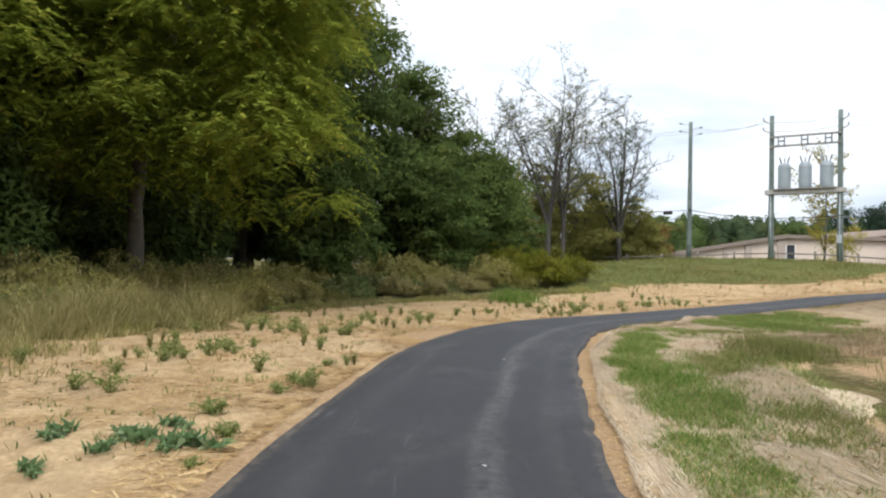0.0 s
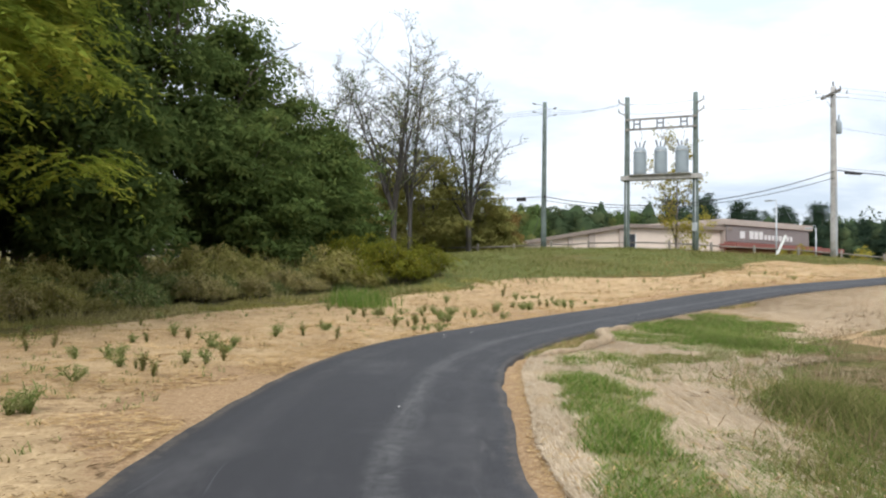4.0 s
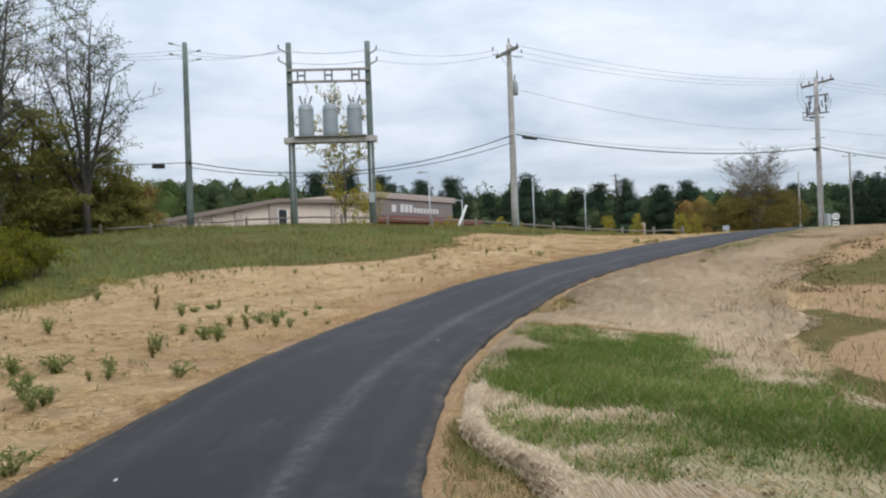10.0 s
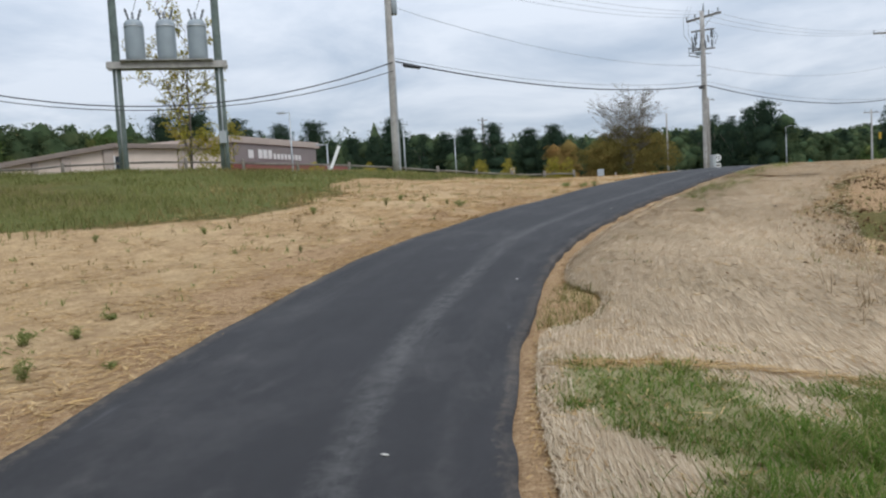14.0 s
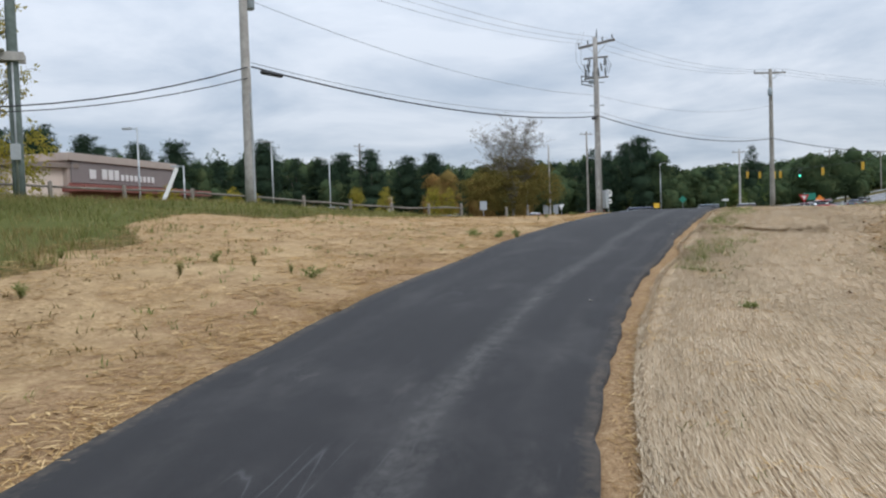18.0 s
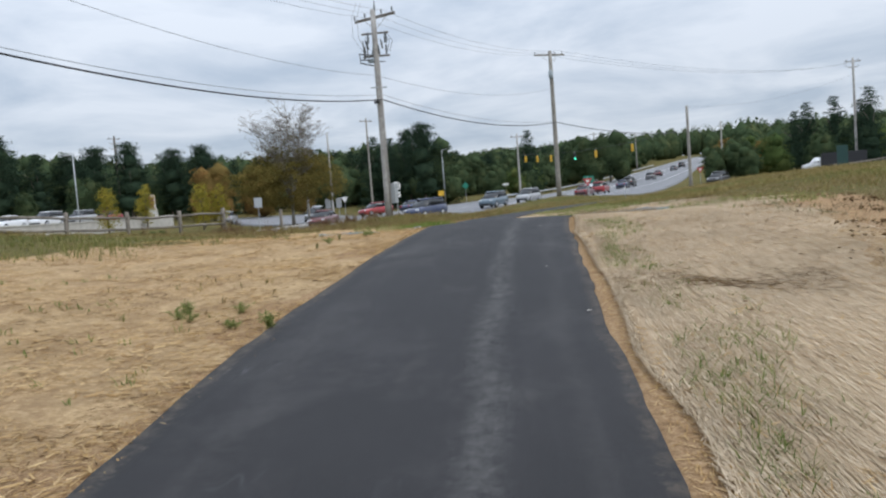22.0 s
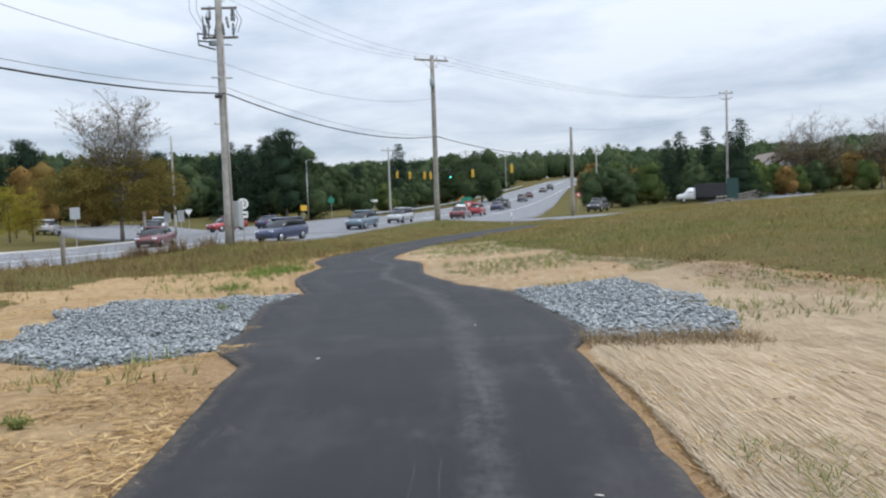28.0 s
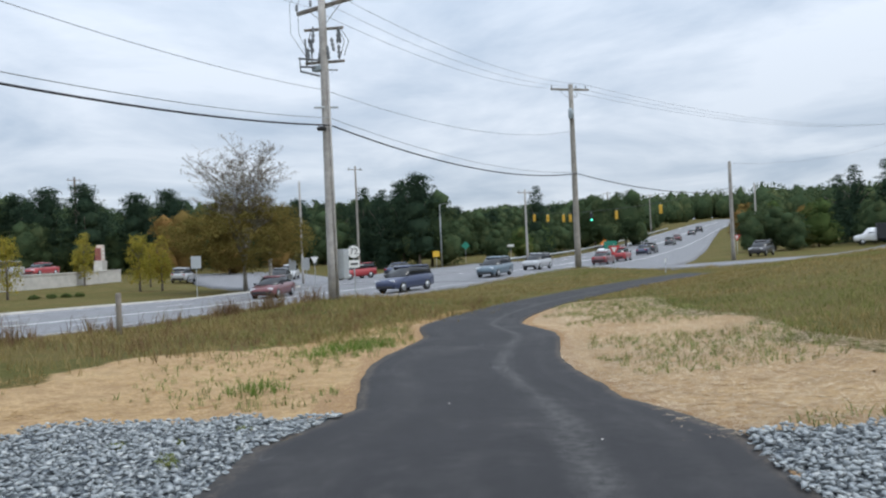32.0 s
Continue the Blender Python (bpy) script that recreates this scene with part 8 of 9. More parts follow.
# dark clods scattered on the blanket
n = 1700
s = 20 + 48 * g.random(n)
d = blanket_inner(s) + 0.4 + (np.interp(s, BLANK_S, BLANK_D) - 1.8) * g.random(n) ** 0.8
x, y, a = trail_point(s, -d)
keep = (vnoise(x, y, 1.4, 45) > 0.5) & ~gravel_mask(s, -d)
x, y = x[keep], y[keep]
stalks("soil_clods", x, y, g.uniform(0, 6.3, len(x)), g.uniform(0.02, 0.07, len(x)), g.uniform(0.01, 0.03, len(x)), g.uniform(0.03, 0.042, len(x)), M_STRAW_DARK, "dark crumbs of soil on the straw blanket", "soil")
# turned soil along the blanket's outer edge
n = 4600
s = g.uniform(50, 78, n)
d = np.interp(s, BLANK_S, BLANK_D) + g.normal(0.1, 0.55, n)
x, y, a = trail_point(s, -d)
keep = (vnoise(x, y, 1.0, 46) > 0.42) & ~gravel_mask(s, -d)
x, y = x[keep], y[keep]
z = ground_z(x, y)
size = 0.010 + 0.034 * g.random(len(x)) ** 3
v = LUMP6[None] * g.uniform(0.7, 1.2, (len(x), 6, 1)) * size[:, None, None] * np.array([1.1, 0.9, 0.6]) + np.column_stack([x, y, z + size * 0.3 + 0.015])[:, None]
f = (np.arange(len(x))[:, None, None] * 6 + LUMP_FACES[None]).reshape(-1, 3)
tagged(new("turned_soil", mesh_np("turned_soil", v.reshape(-1, 3), f, M_STRAW_DARK)), "dark brown clods of turned soil along the blanket's edge", "soil", kind="stuff")
n = 420
s, d = 69.0 + g.normal(0, 0.22, n), 2.0 + g.uniform(-0.5, 1.1, n)
x, y, a = trail_point(s, -d)
blades("dry_tuft", x, y, g.uniform(0.05, 0.16, n), 0.008, 1.2, M_THATCH, "brown dry grass tuft at the corner of the stone bed", per=4)
# the seam where two lengths of blanket overlap, and a scraped bar of soil
n = 800
s = 43.3 + 0.22 * np.sin(np.linspace(0, 3, n)) + g.normal(0, 0.05, n)
d = 1.4 + 2.0 * np.linspace(0, 1, n) + g.normal(0, 0.05, n)
x, y, a = trail_point(s, -d)
stalks("blanket_seam", x, y, a + 1.5 + g.normal(0, 0.3, n), g.uniform(0.08, 0.25, n), g.uniform(0.003, 0.006, n), g.uniform(0.02, 0.045, n), M_STRAW, "overlapping seam of two straw blankets", "straw")
n = 1700
d = 1.5 + 2.0 * g.random(n)
s = 59.7 + 0.15 * np.sin(d * 4) + g.normal(0, 0.12 + 0.25 * np.abs(np.sin(d * 1.3)), n)
x, y, a = trail_point(s, -d)
stalks("blanket_scrape", x, y, a + 1.4 + g.normal(0, 0.5, n), g.uniform(0.04, 0.13, n), g.uniform(0.004, 0.008, n), g.uniform(0.018, 0.04, n), M_STRAW_DARK, "dark scraped bar of soil and straw on the blanket", "straw")
# straw spilled over the bare shoulder
n = 7000
s = 15 + 53 * g.random(n)
d = half_right(s) + 0.04 + (blanket_inner(s) - half_right(s)) * g.random(n) ** 0.6
x, y, a = trail_point(s, -d)
stalks("shoulder_straw", x, y, a + g.normal(0, 0.8, n), g.uniform(0.03, 0.14, n), g.uniform(0.0025, 0.006, n), g.uniform(0.002, 0.012, n), M_STRAW, "straw spilled over the bare shoulder", "straw")
# loose edge of the blanket, a rolled lip of straw
g = rng_of(511)
n = 15000
s = 15 + 53 * g.random(n)
d = blanket_inner(s) - 0.02 + np.abs(g.normal(0, 0.035, n))
x, y, a = trail_point(s, -d)
stalks("blanket_lip", x, y, a + g.normal(0, 0.2, n), g.uniform(0.05, 0.22, n), g.uniform(0.0022, 0.005, n), g.uniform(0.012, 0.045, n), M_STRAW_PALE, "rolled straw lip along the blanket's edge", "straw")
# the loose edge folded back into a roll beside the bare strip
rs = np.arange(33.2, 39.4, 0.12)
rx, ry, _ = trail_point(rs, -(blanket_inner(rs) + 0.07 + 0.04 * np.sin(rs * 2.3)))
rr = 0.035 + 0.05 * np.sin(np.pi * (rs - 33.2) / 6.3) + 0.012 * np.sin(rs * 5.1)
roll = new("blanket_roll", tubes("blanket_roll", [(np.column_stack([rx, ry, ground_z(rx, ry) + rr * 0.55]), rr)], M_ROLL, 9))
tagged(roll, "pale straw blanket edge folded back in a loose roll", "erosion blanket")
n = 5200
k = g.integers(0, len(rs), n)
q = g.uniform(-0.3, math.pi + 0.3, n)
x, y, a = trail_point(rs[k] + g.normal(0, 0.06, n), -(blanket_inner(rs[k]) + 0.07 + 0.04 * np.sin(rs[k] * 2.3) + np.cos(q) * rr[k] * 1.04))
stalks("roll_straw", x, y, a + g.normal(0, 0.35, n), g.uniform(0.05, 0.2, n), g.uniform(0.002, 0.005, n), rr[k] * 0.55 + np.sin(q) * rr[k] * 1.05 + 0.003, M_STRAW_PALE, "straw stalks on the folded blanket edge", "straw")
# straw beyond the stones
g = rng_of(512)
n = 60000
s = 75.8 + 24 * g.random(n)
wb = np.interp(s, BLANK_S, BLANK_D)
d = 1.5 + (wb - 1.4) * g.random(n)
x, y, a = trail_point(s, -d)
stalks("far_straw", x, y, g.uniform(0, 6.3, n), g.uniform(0.04, 0.16, n), g.uniform(0.003, 0.008, n), g.uniform(0.006, 0.035, n), M_STRAW_PALE, "pale loose straw beyond the stone bed", "straw")

# grass in the green patches, thinning out between the straw
g = rng_of(520)
n = 110000
s, d = g.uniform(15, 45.5, n), -g.uniform(1.35, 5.6, n)
x, y, _ = trail_point(s, d)
gr = zones(x, y)[3]
keep = gr * (0.25 + 0.75 * vnoise(x, y, 0.45, 51) + 0.5 * vnoise(x, y, 0.16, 50)) > 0.22 + 0.75 * g.random(n)
x, y, gr, s, d = x[keep], y[keep], gr[keep], s[keep], d[keep]
olive = (g.random(len(x)) < 0.16) | ((-d > 2.6) & (s < 35) & (g.random(len(x)) < 0.65))
tall = (0.05 + 0.08 * vnoise(x, y, 1.2, 52)) * (0.6 + 0.6 * gr)
blades("green_grass", x[~olive], y[~olive], tall[~olive], 0.0075, 1.1, M_GRASS, "bright green new grass growing through straw", per=4)
blades("olive_grass", x[olive], y[olive], tall[olive] * 1.2, 0.0075, 1.1, M_GRASS_BANK, "olive grass growing through the straw blanket", per=4)
# worn grass in the strips where the blanket is pulled back
n = 1500
s = np.where(g.random(n) < 0.8, g.uniform(33.0, 37.8, n), g.uniform(44.3, 45.9, n))
d = half_right(s) + 0.1 + (blanket_inner(s) - half_right(s) - 0.06) * g.random(n)
x, y, a = trail_point(s, -d)
k = g.random(n) < 0.5
blades("strip_grass", x[k], y[k], g.uniform(0.04, 0.12, k.sum()), 0.006, 0.9, M_GRASS_BANK, "short olive grass on the bare shoulder", per=3)
blades("strip_grass_dry", x[~k], y[~k], g.uniform(0.03, 0.10, (~k).sum()), 0.006, 1.0, M_GRASS_DRY, "short brown weeds on the bare shoulder", per=3)
# a clump of fresh grass below the brush
n = 700
x, y = 2.6 + g.normal(0, 0.4, n), 28.0 + g.normal(0, 0.8, n)
blades("fresh_clump", x, y, g.uniform(0.25, 0.5, n), 0.012, 0.5, M_GRASS, "clump of tall bright green grass below the brush", per=3)
# tiny sprigs all over the loose straw
n = 1300
s = g.uniform(18, 62, n)
d = 1.9 + (np.interp(s, STRAW_S, STRAW_D) - 1.9) * g.random(n)
x, y, a = trail_point(s, d)
k = vnoise(x, y, 1.8, 67) > 0.42
blades("straw_sprigs", x[k], y[k], g.uniform(0.03, 0.10, k.sum()), 0.012, 0.9, M_WEED, "tiny green sprigs coming up through the straw", per=5)
blades("straw_sprigs_dry", x[~k], y[~k], g.uniform(0.03, 0.10, (~k).sum()), 0.012, 0.8, M_WEED_DRY, "tiny brown sprigs in the straw", per=4)
# thin sprouts over the blanket
n = 14000
s = np.where(g.random(n) < 0.5, g.uniform(15, 37, n), g.uniform(15, 66, n))
d = 1.6 + (np.interp(s, BLANK_S, BLANK_D) - 1.6) * g.random(n)
x, y, a = trail_point(s, -d)
band = np.exp(-((d - 1.95) / 0.35) ** 2) * (s > 54) * (s < 64)
keep = (vnoise(x, y, 1.7, 53) + band * 0.6 + 0.22 * (s < 36) > 0.74) & ~gravel_mask(s, -d)
blades("sprouts", x[keep], y[keep], g.uniform(0.03, 0.10, keep.sum()), 0.008, 1.0, M_WEED, "thin green sprouts in the straw blanket", per=3)
# sprouts in the straw on both sides near the road
n = 5600
s = g.uniform(68, 99, n)
d = np.where(g.random(n) < 0.72, -1.6 - (np.interp(s, BLANK_S, BLANK_D) - 1.2) * g.random(n), 1.8 + 3.5 * g.random(n))
x, y, a = trail_point(s, d)
keep = (vnoise(x, y, 1.6, 71) > 0.45) & ~gravel_mask(s, d) & (np.abs(d) > half_left(s) + 0.25)
x, y = x[keep], y[keep]
k = g.random(len(x)) < 0.55
blades("verge_sprouts", x[k], y[k], g.uniform(0.05, 0.18, k.sum()), 0.012, 0.9, M_WEED, "pale green sprouts in the straw near the road", per=5)
blades("verge_sprouts_dull", x[~k], y[~k], g.uniform(0.05, 0.16, (~k).sum()), 0.012, 0.9, M_GRASS_BANK, "dull green sprouts in the straw near the road", per=5)
# bright tufts at the paving's edge, tall russet weeds on the road verge
x, y = np.concatenate([48.6 + g.normal(0, 0.9, 420), 43.2 + g.normal(0, 0.25, 60)]), np.concatenate([37.9 + g.normal(0, 0.35, 420), 36.9 + g.normal(0, 0.2, 60)])
_, d = along_curve(TRAIL_C, x, y)
s, _ = along_curve(TRAIL_C, x, y)
keep = d > half_left(s) + 0.1
blades("bright_tuft", x[keep], y[keep], g.uniform(0.08, 0.22, keep.sum()), 0.011, 0.8, M_GRASS, "bright green grass tuft at the trail's edge", per=4)
n = 460
at = g.choice(7, n, p=[0.3, 0.22, 0.16, 0.05, 0.15, 0.06, 0.06])
x = np.array([60.1, 61.8, 47.8, 49.2, 63.8, 54.5, 57.2])[at] + g.normal(0, 0.55, n)
y = np.array([48.4, 47.6, 47.2, 47.6, 46.9, 49.4, 49.0])[at] + g.normal(0, 0.3, n)
blades("russet_weeds", x, y, g.uniform(0.3, 0.95, n) * g.uniform(0.6, 1, n), 0.018, 0.5, M_WEED_RUSSET, "tall russet seed weeds on the road verge", per=4)
n = 2600
x, y = g.uniform(38, 66, n), g.uniform(36, 52, n)
s, d = along_curve(TRAIL_C, x, y)
ws = np.where(s < STRAW_S[-1], np.interp(s, STRAW_S, STRAW_D), 1.6)
fy = np.interp(x, FENCE[:, 0], FENCE[:, 1]) - 0.4
keep = (d > ws - 0.6 * g.random(n)) & (y < fy) & (vnoise(x, y, 1.3, 75) > 0.45)
x, y = x[keep], y[keep]
blades("verge_weeds", x, y, g.uniform(0.12, 0.42, len(x)), 0.014, 0.7, M_WEED_RUSSET, "brown weedy tufts on the road verge", per=5)
# a line of tufts growing through the blanket's inner edge
n = 900
s = g.uniform(53, 66, n)
d = 1.85 + g.normal(0, 0.2, n) + 0.25 * np.sin(s * 1.1)
x, y, a = trail_point(s, -d)
keep = (vnoise(x, y, 0.9, 73) > 0.42) & (d > blanket_inner(s) + 0.1) & ~gravel_mask(s, -d)
blades("edge_tufts", x[keep], y[keep], g.uniform(0.05, 0.12, keep.sum()), 0.008, 1.0, M_WEED, "green tufts growing through the blanket's edge", per=6)
# the grass bank up to the fence
n = 100000
x, y = g.uniform(3, 66, n), g.uniform(27, 66, n)
s, d = along_curve(TRAIL_C, x, y)
ws = np.where(s < STRAW_S[-1], np.interp(s, STRAW_S, STRAW_D), 1.6)
fy = np.interp(x, FENCE[:, 0], FENCE[:, 1]) + np.where(x > 48, -0.6, 1.5)
keep = (d > ws - 0.2 - 2.2 * vnoise(x, y, 1.1, 68) * g.random(n) ** 2) & (y < fy) & (vnoise(x, y, 1.5, 54) > 0.2) & (g.random(n) < np.where(x < 34, 0.8, 0.55))
x, y = x[keep], y[keep]
dry = 0.7 * vnoise(x, y, 4, 55) + 0.45 * vnoise(x, y, 1.2, 69) * g.random(len(x)) + 0.3 * step01(x, 26, 38) + 0.45 * g.random(len(x)) * step01(x, 30, 42) + 0.3 * step01(x, 38, 46) > 0.62
blades("bank_grass", x[~dry], y[~dry], (0.07 + 0.19 * vnoise(x[~dry], y[~dry], 1.4, 56)) * (1 - 0.4 * step01(x[~dry], 26, 36)), 0.013, 0.8, M_GRASS_BANK, "rough green grass on the bank below the poles", per=3)
blades("bank_grass_dry", x[dry], y[dry], (0.07 + 0.19 * vnoise(x[dry], y[dry], 1.4, 57)) * (1 - 0.35 * step01(x[dry], 26, 36) + 0.7 * step01(x[dry], 40, 47)), 0.011, 0.8, M_GRASS_DRY, "rough tawny grass along the road verge", per=3)
# verge between the trail's end and the road, and the open field on the other side
n = 62000
x, y = g.uniform(38, 100, n), g.uniform(8, 52, n)
s, d = along_curve(TRAIL_C, x, y)
rs, rd = along_curve(ROAD_C, x, y)
_, sd = along_curve(SIDE_C, x, y)
wb = np.interp(s, BLANK_S, BLANK_D, right=1.5)
keep = (np.abs(d) > np.where(d < 0, wb, 1.9)) & (np.abs(rd) > np.where(rd < 0, road_right(rs), ROAD_HALF) + 0.4) & (np.abs(sd) > SIDE_HALF + 0.5) & ((d < 0) | (x > 49))
x, y = x[keep], y[keep]
pick = 0.6 * vnoise(x, y, 6, 58) + 0.4 * vnoise(x, y, 1.6, 57) + g.normal(0, 0.08, len(x)) > 0.42
blades("field_grass", x[pick], y[pick], 0.06 + 0.22 * vnoise(x[pick], y[pick], 2.5, 59) ** 1.5, 0.014, 1.0, M_GRASS_DRY, "tawny uncut grass of the field", per=3)
blades("field_grass_green", x[~pick], y[~pick], 0.06 + 0.20 * vnoise(x[~pick], y[~pick], 2.5, 60) ** 1.5, 0.014, 1.0, M_GRASS_BANK, "dull green uncut grass of the field", per=3)
n = 28000
x, y = g.uniform(3, 42, n), g.uniform(-4, 28, n)
s, d = along_curve(TRAIL_C, x, y)
keep = (d < -np.interp(s, BLANK_S, BLANK_D) + 0.4 + 1.2 * g.random(n)) & (s > 4) & (vnoise(x, y, 1.8, 66) > 0.3)
x, y = x[keep], y[keep]
pick = vnoise(x, y, 3, 61) + 0.3 * step01(x, 18, 26) + 0.3 * (x < 15) > 0.45
blades("basin_grass", x[pick], y[pick], (0.07 + 0.2 * vnoise(x[pick], y[pick], 2, 62)) * (1 - 0.5 * step01(x[pick], 16, 24)), 0.009, 1.2, M_THATCH, "brown dry grass in the shallow basin", per=3)
blades("basin_grass_green", x[~pick], y[~pick], (0.07 + 0.18 * vnoise(x[~pick], y[~pick], 2, 63)) * (1 - 0.5 * step01(x[~pick], 16, 24)), 0.009, 0.9, M_GRASS_BANK, "olive grass in the shallow basin", per=3)
# a tall olive clump at the blanket's edge and flattened brown thatch beyond it
n = 480
s, d = 28.9 + g.normal(0, 0.7, n), 3.9 + g.normal(0, 0.28, n)
x, y, a = trail_point(s, -d)
blades("olive_clump", x, y, g.uniform(0.1, 0.3, n), 0.009, 1.1, M_GRASS_BANK, "clump of tall olive grass at the blanket's edge", per=4)
n = 16000
s, d = g.uniform(19, 36, n), g.uniform(3.5, 8.0, n)
x, y, a = trail_point(s, -d)
keep = (d > np.interp(s, BLANK_S, BLANK_D) - 0.2 + 0.5 * vnoise(x, y, 0.8, 76)) & (vnoise(x, y, 1.0, 77) > 0.32)
x, y = x[keep], y[keep]
stalks("basin_thatch", x, y, g.uniform(0, 6.3, len(x)), g.uniform(0.08, 0.36, len(x)), g.uniform(0.004, 0.01, len(x)), g.uniform(0.005, 0.07, len(x)), M_THATCH, "flattened brown dead grass in the shallow basin", "thatch")
# fringe of grass where the straw meets the brush: tall and tawny at the start, low further on
n = 15000
s = np.where(g.random(n) < 0.68, g.uniform(14, 31, n), g.uniform(29, 47, n))
d = np.interp(s, STRAW_S, STRAW_D) + np.where(s < 30, g.normal(1.0, 0.9, n), g.normal(0.3, 0.55, n))
x, y, a = trail_point(s, d)
tuft = vnoise(x, y, 0.7, 65)
dry = vnoise(x, y, 2.2, 64) + 0.25 * (s < 30) > 0.5
tall = (0.12 + 0.85 * g.random(n) * tuft ** 1.6 * step01(d - np.interp(s, STRAW_S, STRAW_D), -0.8, 1.2)) * np.where(s < 30, 1.1, 0.5)
keep = tuft > 0.42
for nm, k, mt, lab in (("fringe_grass", keep & ~dry, M_LEAF_BRUSH, "green fringe grass before the brush"), ("fringe_grass_dry", keep & dry, M_FRINGE, "tawny fringe grass before the brush")):
    blades(nm, x[k], y[k], tall[k], 0.013, 0.75, mt, lab, per=5)
n = 4200
s = 23.5 + 8.5 * g.random(n)
d = np.interp(s, STRAW_S, STRAW_D) + g.uniform(0.2, 2.8, n)
x, y, a = trail_point(s, d)
tuft = vnoise(x, y, 0.8, 74)
keep = tuft > 0.4
blades("tawny_grass", x[keep], y[keep], (0.3 + 0.85 * tuft[keep] ** 1.5) * g.uniform(0.5, 1.0, keep.sum()), 0.012, 0.85, M_FRINGE, "tall tawny uncut grass before the wood", per=3)
n = 500
s = g.uniform(11, 34, n)
d = np.interp(s, STRAW_S, STRAW_D) + g.uniform(1.2, 4.0, n)
x, y, a = trail_point(s, d)
blades("brush_stalks", x, y, g.uniform(0.7, 1.5, n), 0.012, 0.45, M_GRASS_DRY, "dry seed stalks standing in the brush", per=2)


# weeds: small leafy plants in the straw
def weed(seed, h, spread, leaves, size, label, mat=M_WEED, wide=(-0.3, 0.22)):
    q = rng_of(seed)
    w = thing("weed_plant", 0, 0, 0, 0, label, "weed", "weeds in the straw")
    cc, pa = [], []
    for k in range(9):
        a, r = q.uniform(0, 6.28), spread * q.uniform(0.1, 1)
        tip = np.array([r * math.cos(a), r * math.sin(a), h * q.uniform(0.5, 1)])
        pa.append((np.array([(0, 0, -0.03), tip * 0.5 + (0, 0, 0.02), tip]), np.array([0.006, 0.005, 0.003])))
        for u in np.linspace(0.3, 1, leaves):
            cc.append(tip * u)
    tagged(part("stalk", tubes("stalk", pa, M_WEED, 4), w), kind="stuff")
    part("foliage", quads_np("foliage", *clump_leaves(q, np.array(cc), 0.02, 3, size, wide[0], wide[1]), mat), w)
    return w


WEEDS = [weed(601, 0.17, 0.2, 5, 0.062, "leafy green weed growing through the straw"), weed(602, 0.22, 0.12, 6, 0.055, "tall slim green weed growing through the straw"),
         weed(603, 0.1, 0.2, 7, 0.06, "low spreading grey-green weed in the straw"), weed(604, 0.10, 0.3, 6, 0.10, "broad-leaved blue-green weed patch in the straw", M_WEED_BLUE, (0.1, 0.55)),
         weed(605, 0.22, 0.07, 4, 0.05, "dry brown weed sprig in the straw", M_WEED_DRY)]
g = rng_of(610)
wspots = [(-2.1, 5.4, 3), (-1.6, 5.4, 3), (-1.5, 5.7, 2), (-1.4, 5.8, 3), (-1.5, 7.4, 2), (-1.4, 8.5, 3), (-1.3, 9.2, 2), (-1.45, 8.0, 2), (-1.8, 6.4, 2), (-3.0, 7.3, 0), (-3.4, 8.4, 0), (-3.2, 9.2, 0), (-3.05, 9.4, 0), (-2.8, 9.7, 0), (-2.6, 10.0, 0), (-2.6, 11.0, 0), (-2.7, 13.1, 0), (-2.4, 13.2, 0), (-1.9, 13.2, 0), (-2.2, 5.2, 3), (-1.75, 5.3, 3), (-2.6, 5.5, 3), (-1.9, 5.9, 3), (-2.4, 4.8, 3), (-1.5, 4.9, 2)]
WEED_AT = [(-3.4, 9.5), (-2.7, 10.7), (-2.5, 12.8), (-1.3, 15.6), (-3.5, 7.5), (-4.4, 8.4), (-1.15, 7.6), (-1.0, 9.0), (-1.1, 14.1), (-0.7, 15.7), (-0.2, 17.5), (-1.9, 16.4), (-1.3, 19.3), (0.4, 18.7),
           (1.4, 20.1), (-1.4, 13.0), (4.1, 24.6), (4.8, 23.8), (3.9, 24.9), (4.4, 24.1), (4.9, 23.6), (3.0, 22.2), (3.5, 22.7), (3.9, 22.8), (4.5, 23.0), (2.6, 24.5), (3.0, 20.6), (5.7, 24.9), (6.7, 26.3),
           (7.8, 28.5), (8.1, 28.7), (8.8, 27.3), (6.9, 26.8), (8.0, 26.2), (17.6, 30.6), (24.0, 32.1), (23.5, 31.4), (30.1, 33.0), (31.2, 33.3)]
for x, y in WEED_AT:
    for k in range(g.integers(1, 5)):
        wspots.append((x + g.normal(0, 0.3), y + g.normal(0, 0.3), int(g.choice([0, 0, 1, 1, 2, 4]))))
for s_, u_ in zip(g.uniform(24, 56, 60), g.random(60)):
    x, y, _ = trail_point(np.array([s_]), np.array([2.2 + (np.interp(s_, STRAW_S, STRAW_D) - 2.2) * u_]))
    wspots.append((float(x[0]), float(y[0]), int(g.choice([1, 4, 4]))))
for x, y in [(10.6, 21.4), (10.9, 21.3), (10.5, 20.9), (18.6, 25.9), (4.6, 12.4), (40.2, 35.9), (39.4, 35.4), (40.8, 35.6), (39.9, 36.4)]:
    wspots.append((x, y, int(g.choice([0, 2]))))
seen = set()
_, wd = along_curve(TRAIL_C, np.array([w[0] for w in wspots]), np.array([w[1] for w in wspots]))
wspots = [w for w, d in zip(wspots, wd) if abs(d) > 1.45]
zs = ground_z(np.array([w[0] for w in wspots]), np.array([w[1] for w in wspots]))
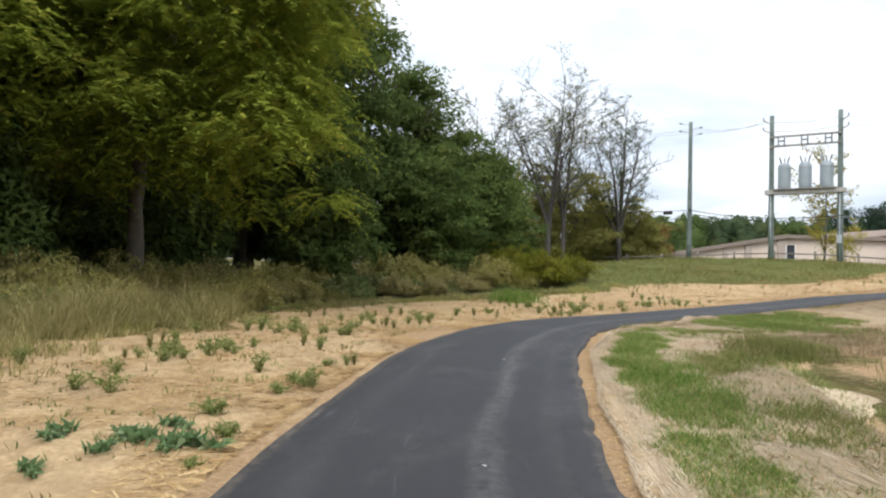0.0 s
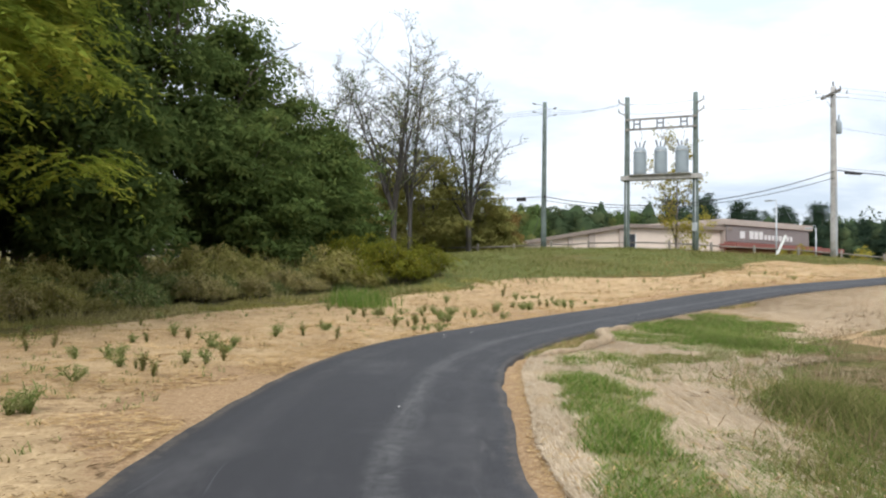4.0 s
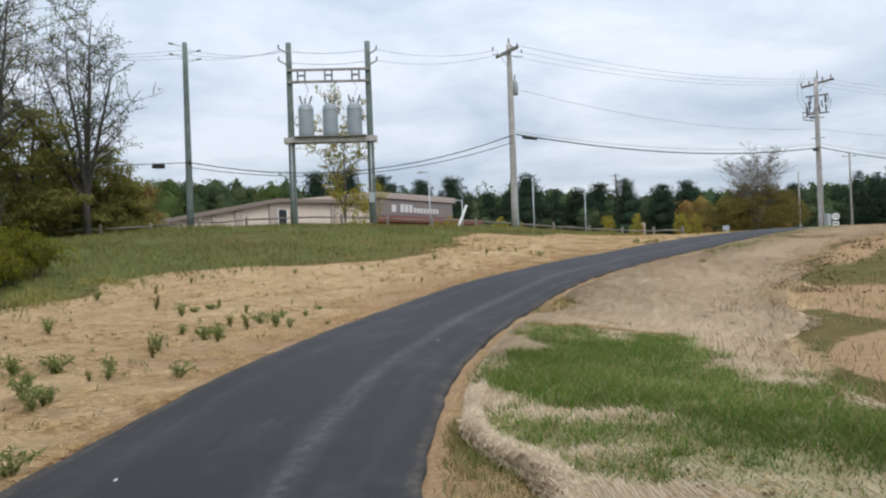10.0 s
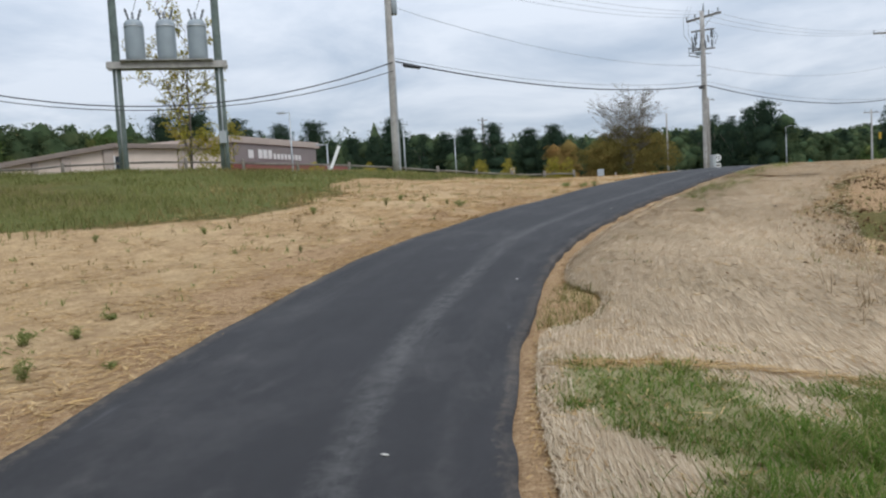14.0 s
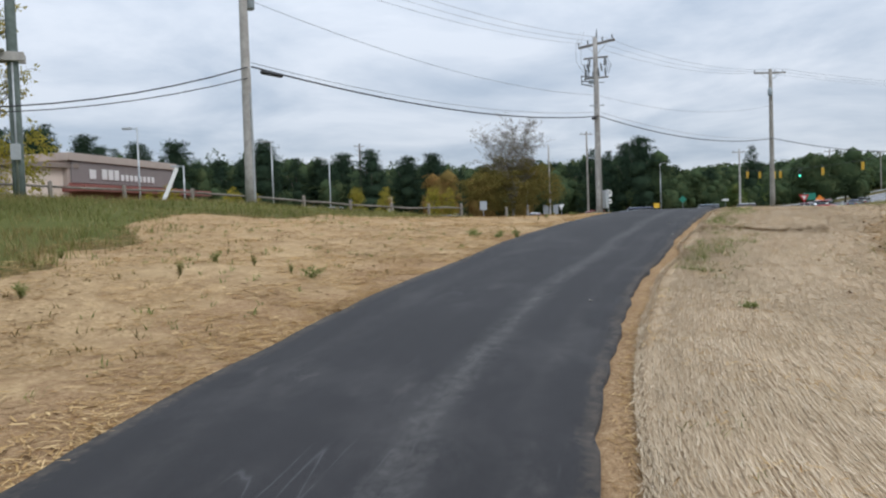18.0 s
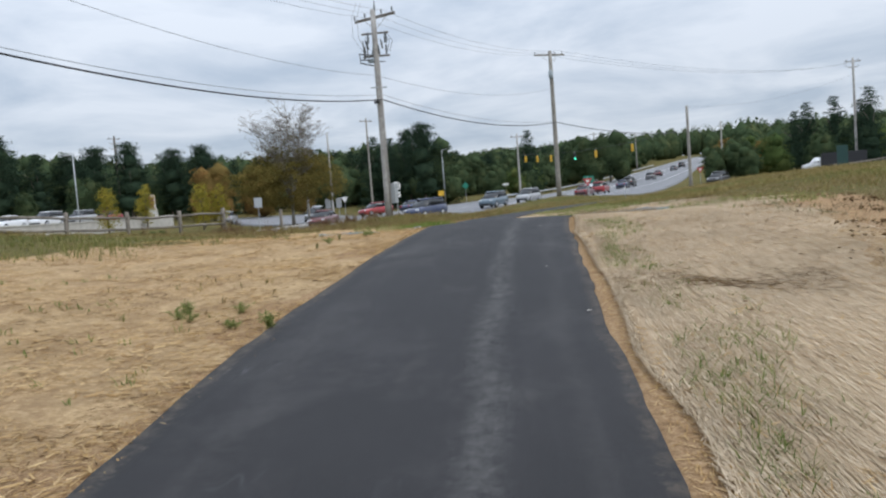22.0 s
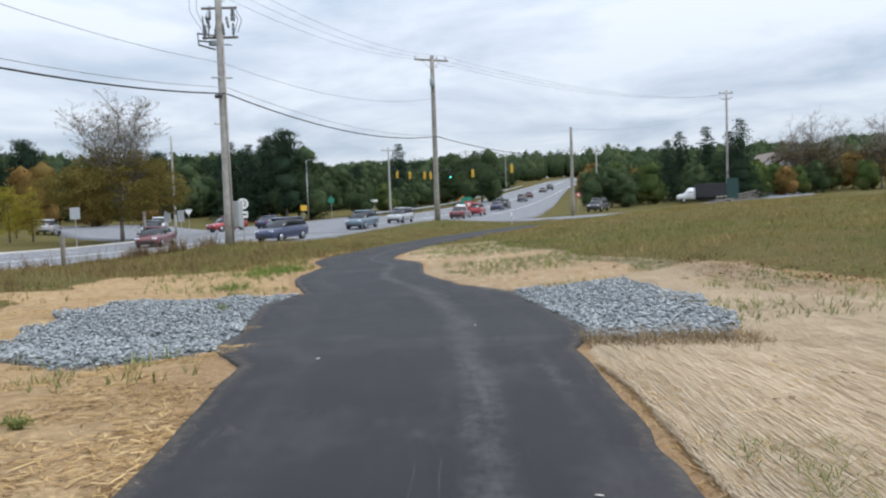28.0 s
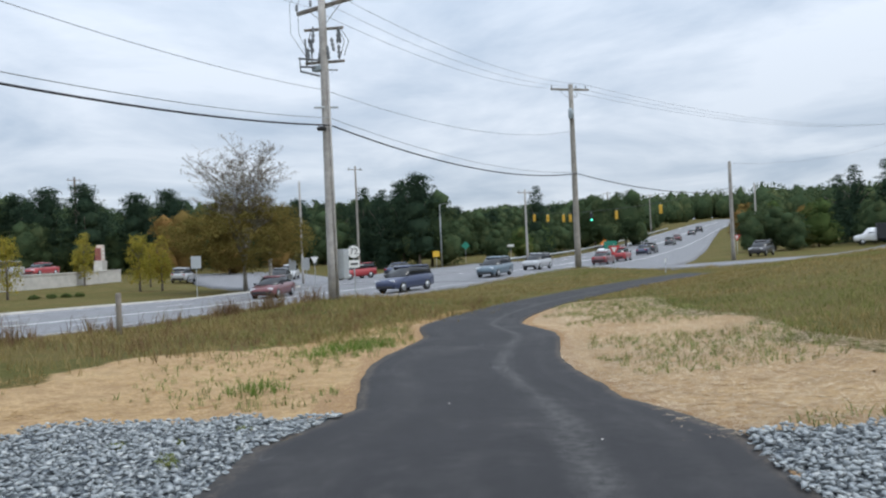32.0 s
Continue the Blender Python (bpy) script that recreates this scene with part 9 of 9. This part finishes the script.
for (x, y, k), z in zip(wspots, zs):
    sc = g.uniform(0.6, 1.2) * (0.65 if x > 8 else 1.0) * (0.6 if k == 3 and y > 6.5 else 1.0)
    m = pose(x, y, z, 0, 0, g.uniform(0, 360)) @ Matrix.Diagonal((sc, sc, sc, 1))
    if k in seen:
        copy_thing(WEEDS[k], m)
    else:
        WEEDS[k].matrix_basis = m
        seen.add(k)

# ---- the beds of crushed stone ----
def stone_material():
    m = Nodes("crushed_stone", 0.8)
    gm, oi = m.add("ShaderNodeNewGeometry"), m.add("ShaderNodeObjectInfo")
    r = m.math("FRACT", m.math("ADD", gm.outputs["Random Per Island"], oi.outputs["Random"]))
    c = m.ramp(r, [(0.0, (0.19, 0.21, 0.22)), (0.45, (0.27, 0.295, 0.305)), (0.8, (0.34, 0.365, 0.37)), (1.0, (0.46, 0.475, 0.465))])
    c = m.mix(m.math("MULTIPLY", m.grey(m.noise(30, 4), 0.45, 0.7), 0.35), c, (0.42, 0.42, 0.40))
    m.color(c)
    m.bump(m.noise(90, 3), 0.3, 0.004)
    return m.mat


M_STONES = stone_material()


def stone_verts(q, size, base=LUMP12):
    v = base * q.uniform(0.65, 1.25, (len(base), 1)) * np.array([1, q.uniform(0.45, 0.8), q.uniform(0.22, 0.42)]) * size
    return v @ np.array(Euler((q.uniform(-0.4, 0.4), q.uniform(-0.4, 0.4), q.uniform(0, 6.28))).to_matrix()).T


for side in (1, -1):
    q = rng_of(700 + side)
    n = 60000
    s, d = q.uniform(68, 78.5, n), side * q.uniform(1.5, 6.0, n)
    keep = gravel_mask(s, d)
    s, d = s[keep], d[keep]
    x, y, _ = trail_point(s, d)
    z = ground_z(x, y)
    bx, by = x.mean(), y.mean()
    bed = thing("stone_bed", bx, by, gz(bx, by), 0, "bed of blue-grey crushed stone beside the trail", "gravel", "stone beds")
    bz = gz(bx, by)
    variants = [mesh_np("stone", stone_verts(q, 0.043), LUMP20, M_STONES) for _ in range(8)]
    near = np.argsort(np.abs(d) + 0.4 * np.abs(s - 73))[:150]
    for i in near:
        o = part("stone", variants[int(q.integers(8))], bed)
        o.location, o.rotation_euler = (x[i] - bx, y[i] - by, z[i] - bz + q.uniform(0.02, 0.06)), (q.uniform(-0.5, 0.5), q.uniform(-0.5, 0.5), q.uniform(0, 6.28))
    rest = np.setdiff1d(np.arange(len(x)), near)[:9500 if side > 0 else 6000]
    vs = np.concatenate([stone_verts(q, q.uniform(0.028, 0.058), LUMP6) + (x[i] - bx, y[i] - by, z[i] - bz + q.uniform(0.0, 0.07)) for i in rest])
    fs2 = (np.arange(len(rest))[:, None, None] * 6 + LUMP_FACES[None]).reshape(-1, 3)
    o = part("stone_fill", mesh_np("stone_fill", vs, fs2, M_STONES), bed)
    tagged(o, kind="stuff")

# ---- pebbles and crumbs on the paving ----
q = rng_of(720)
PEBBLES = [(3.2, 19.5), (3.1, 18.9), (3.8, 19.9), (23.8, 28.2), (0.3, 5.0), (0.8, 9.8), (25.9, 28.9), (12.2, 24.9), (1.4, 12.6), (33.2, 31.9), (36.1, 30.9), (40.9, 31.9), (30.4, 29.8), (8.4, 22.8), (17.8, 27.1), (42.6, 33.9)]
pebble_mesh = [mesh_np("pebble", stone_verts(q, 0.022), LUMP20, M_CONCRETE) for _ in range(4)]
for k, (x, y) in enumerate(PEBBLES):
    _, d = along_curve(TRAIL_C, np.array([x]), np.array([y]))
    o = tagged(new("pebble", pebble_mesh[k % 4]), "small pale pebble lying on the dark asphalt", "pebble", "pebbles on the trail")
    o.matrix_basis = pose(x, y, gz(x, y) + 0.045, 0, 0, 40 * k) @ Matrix.Diagonal((1.3, 1.0, 0.6, 1))
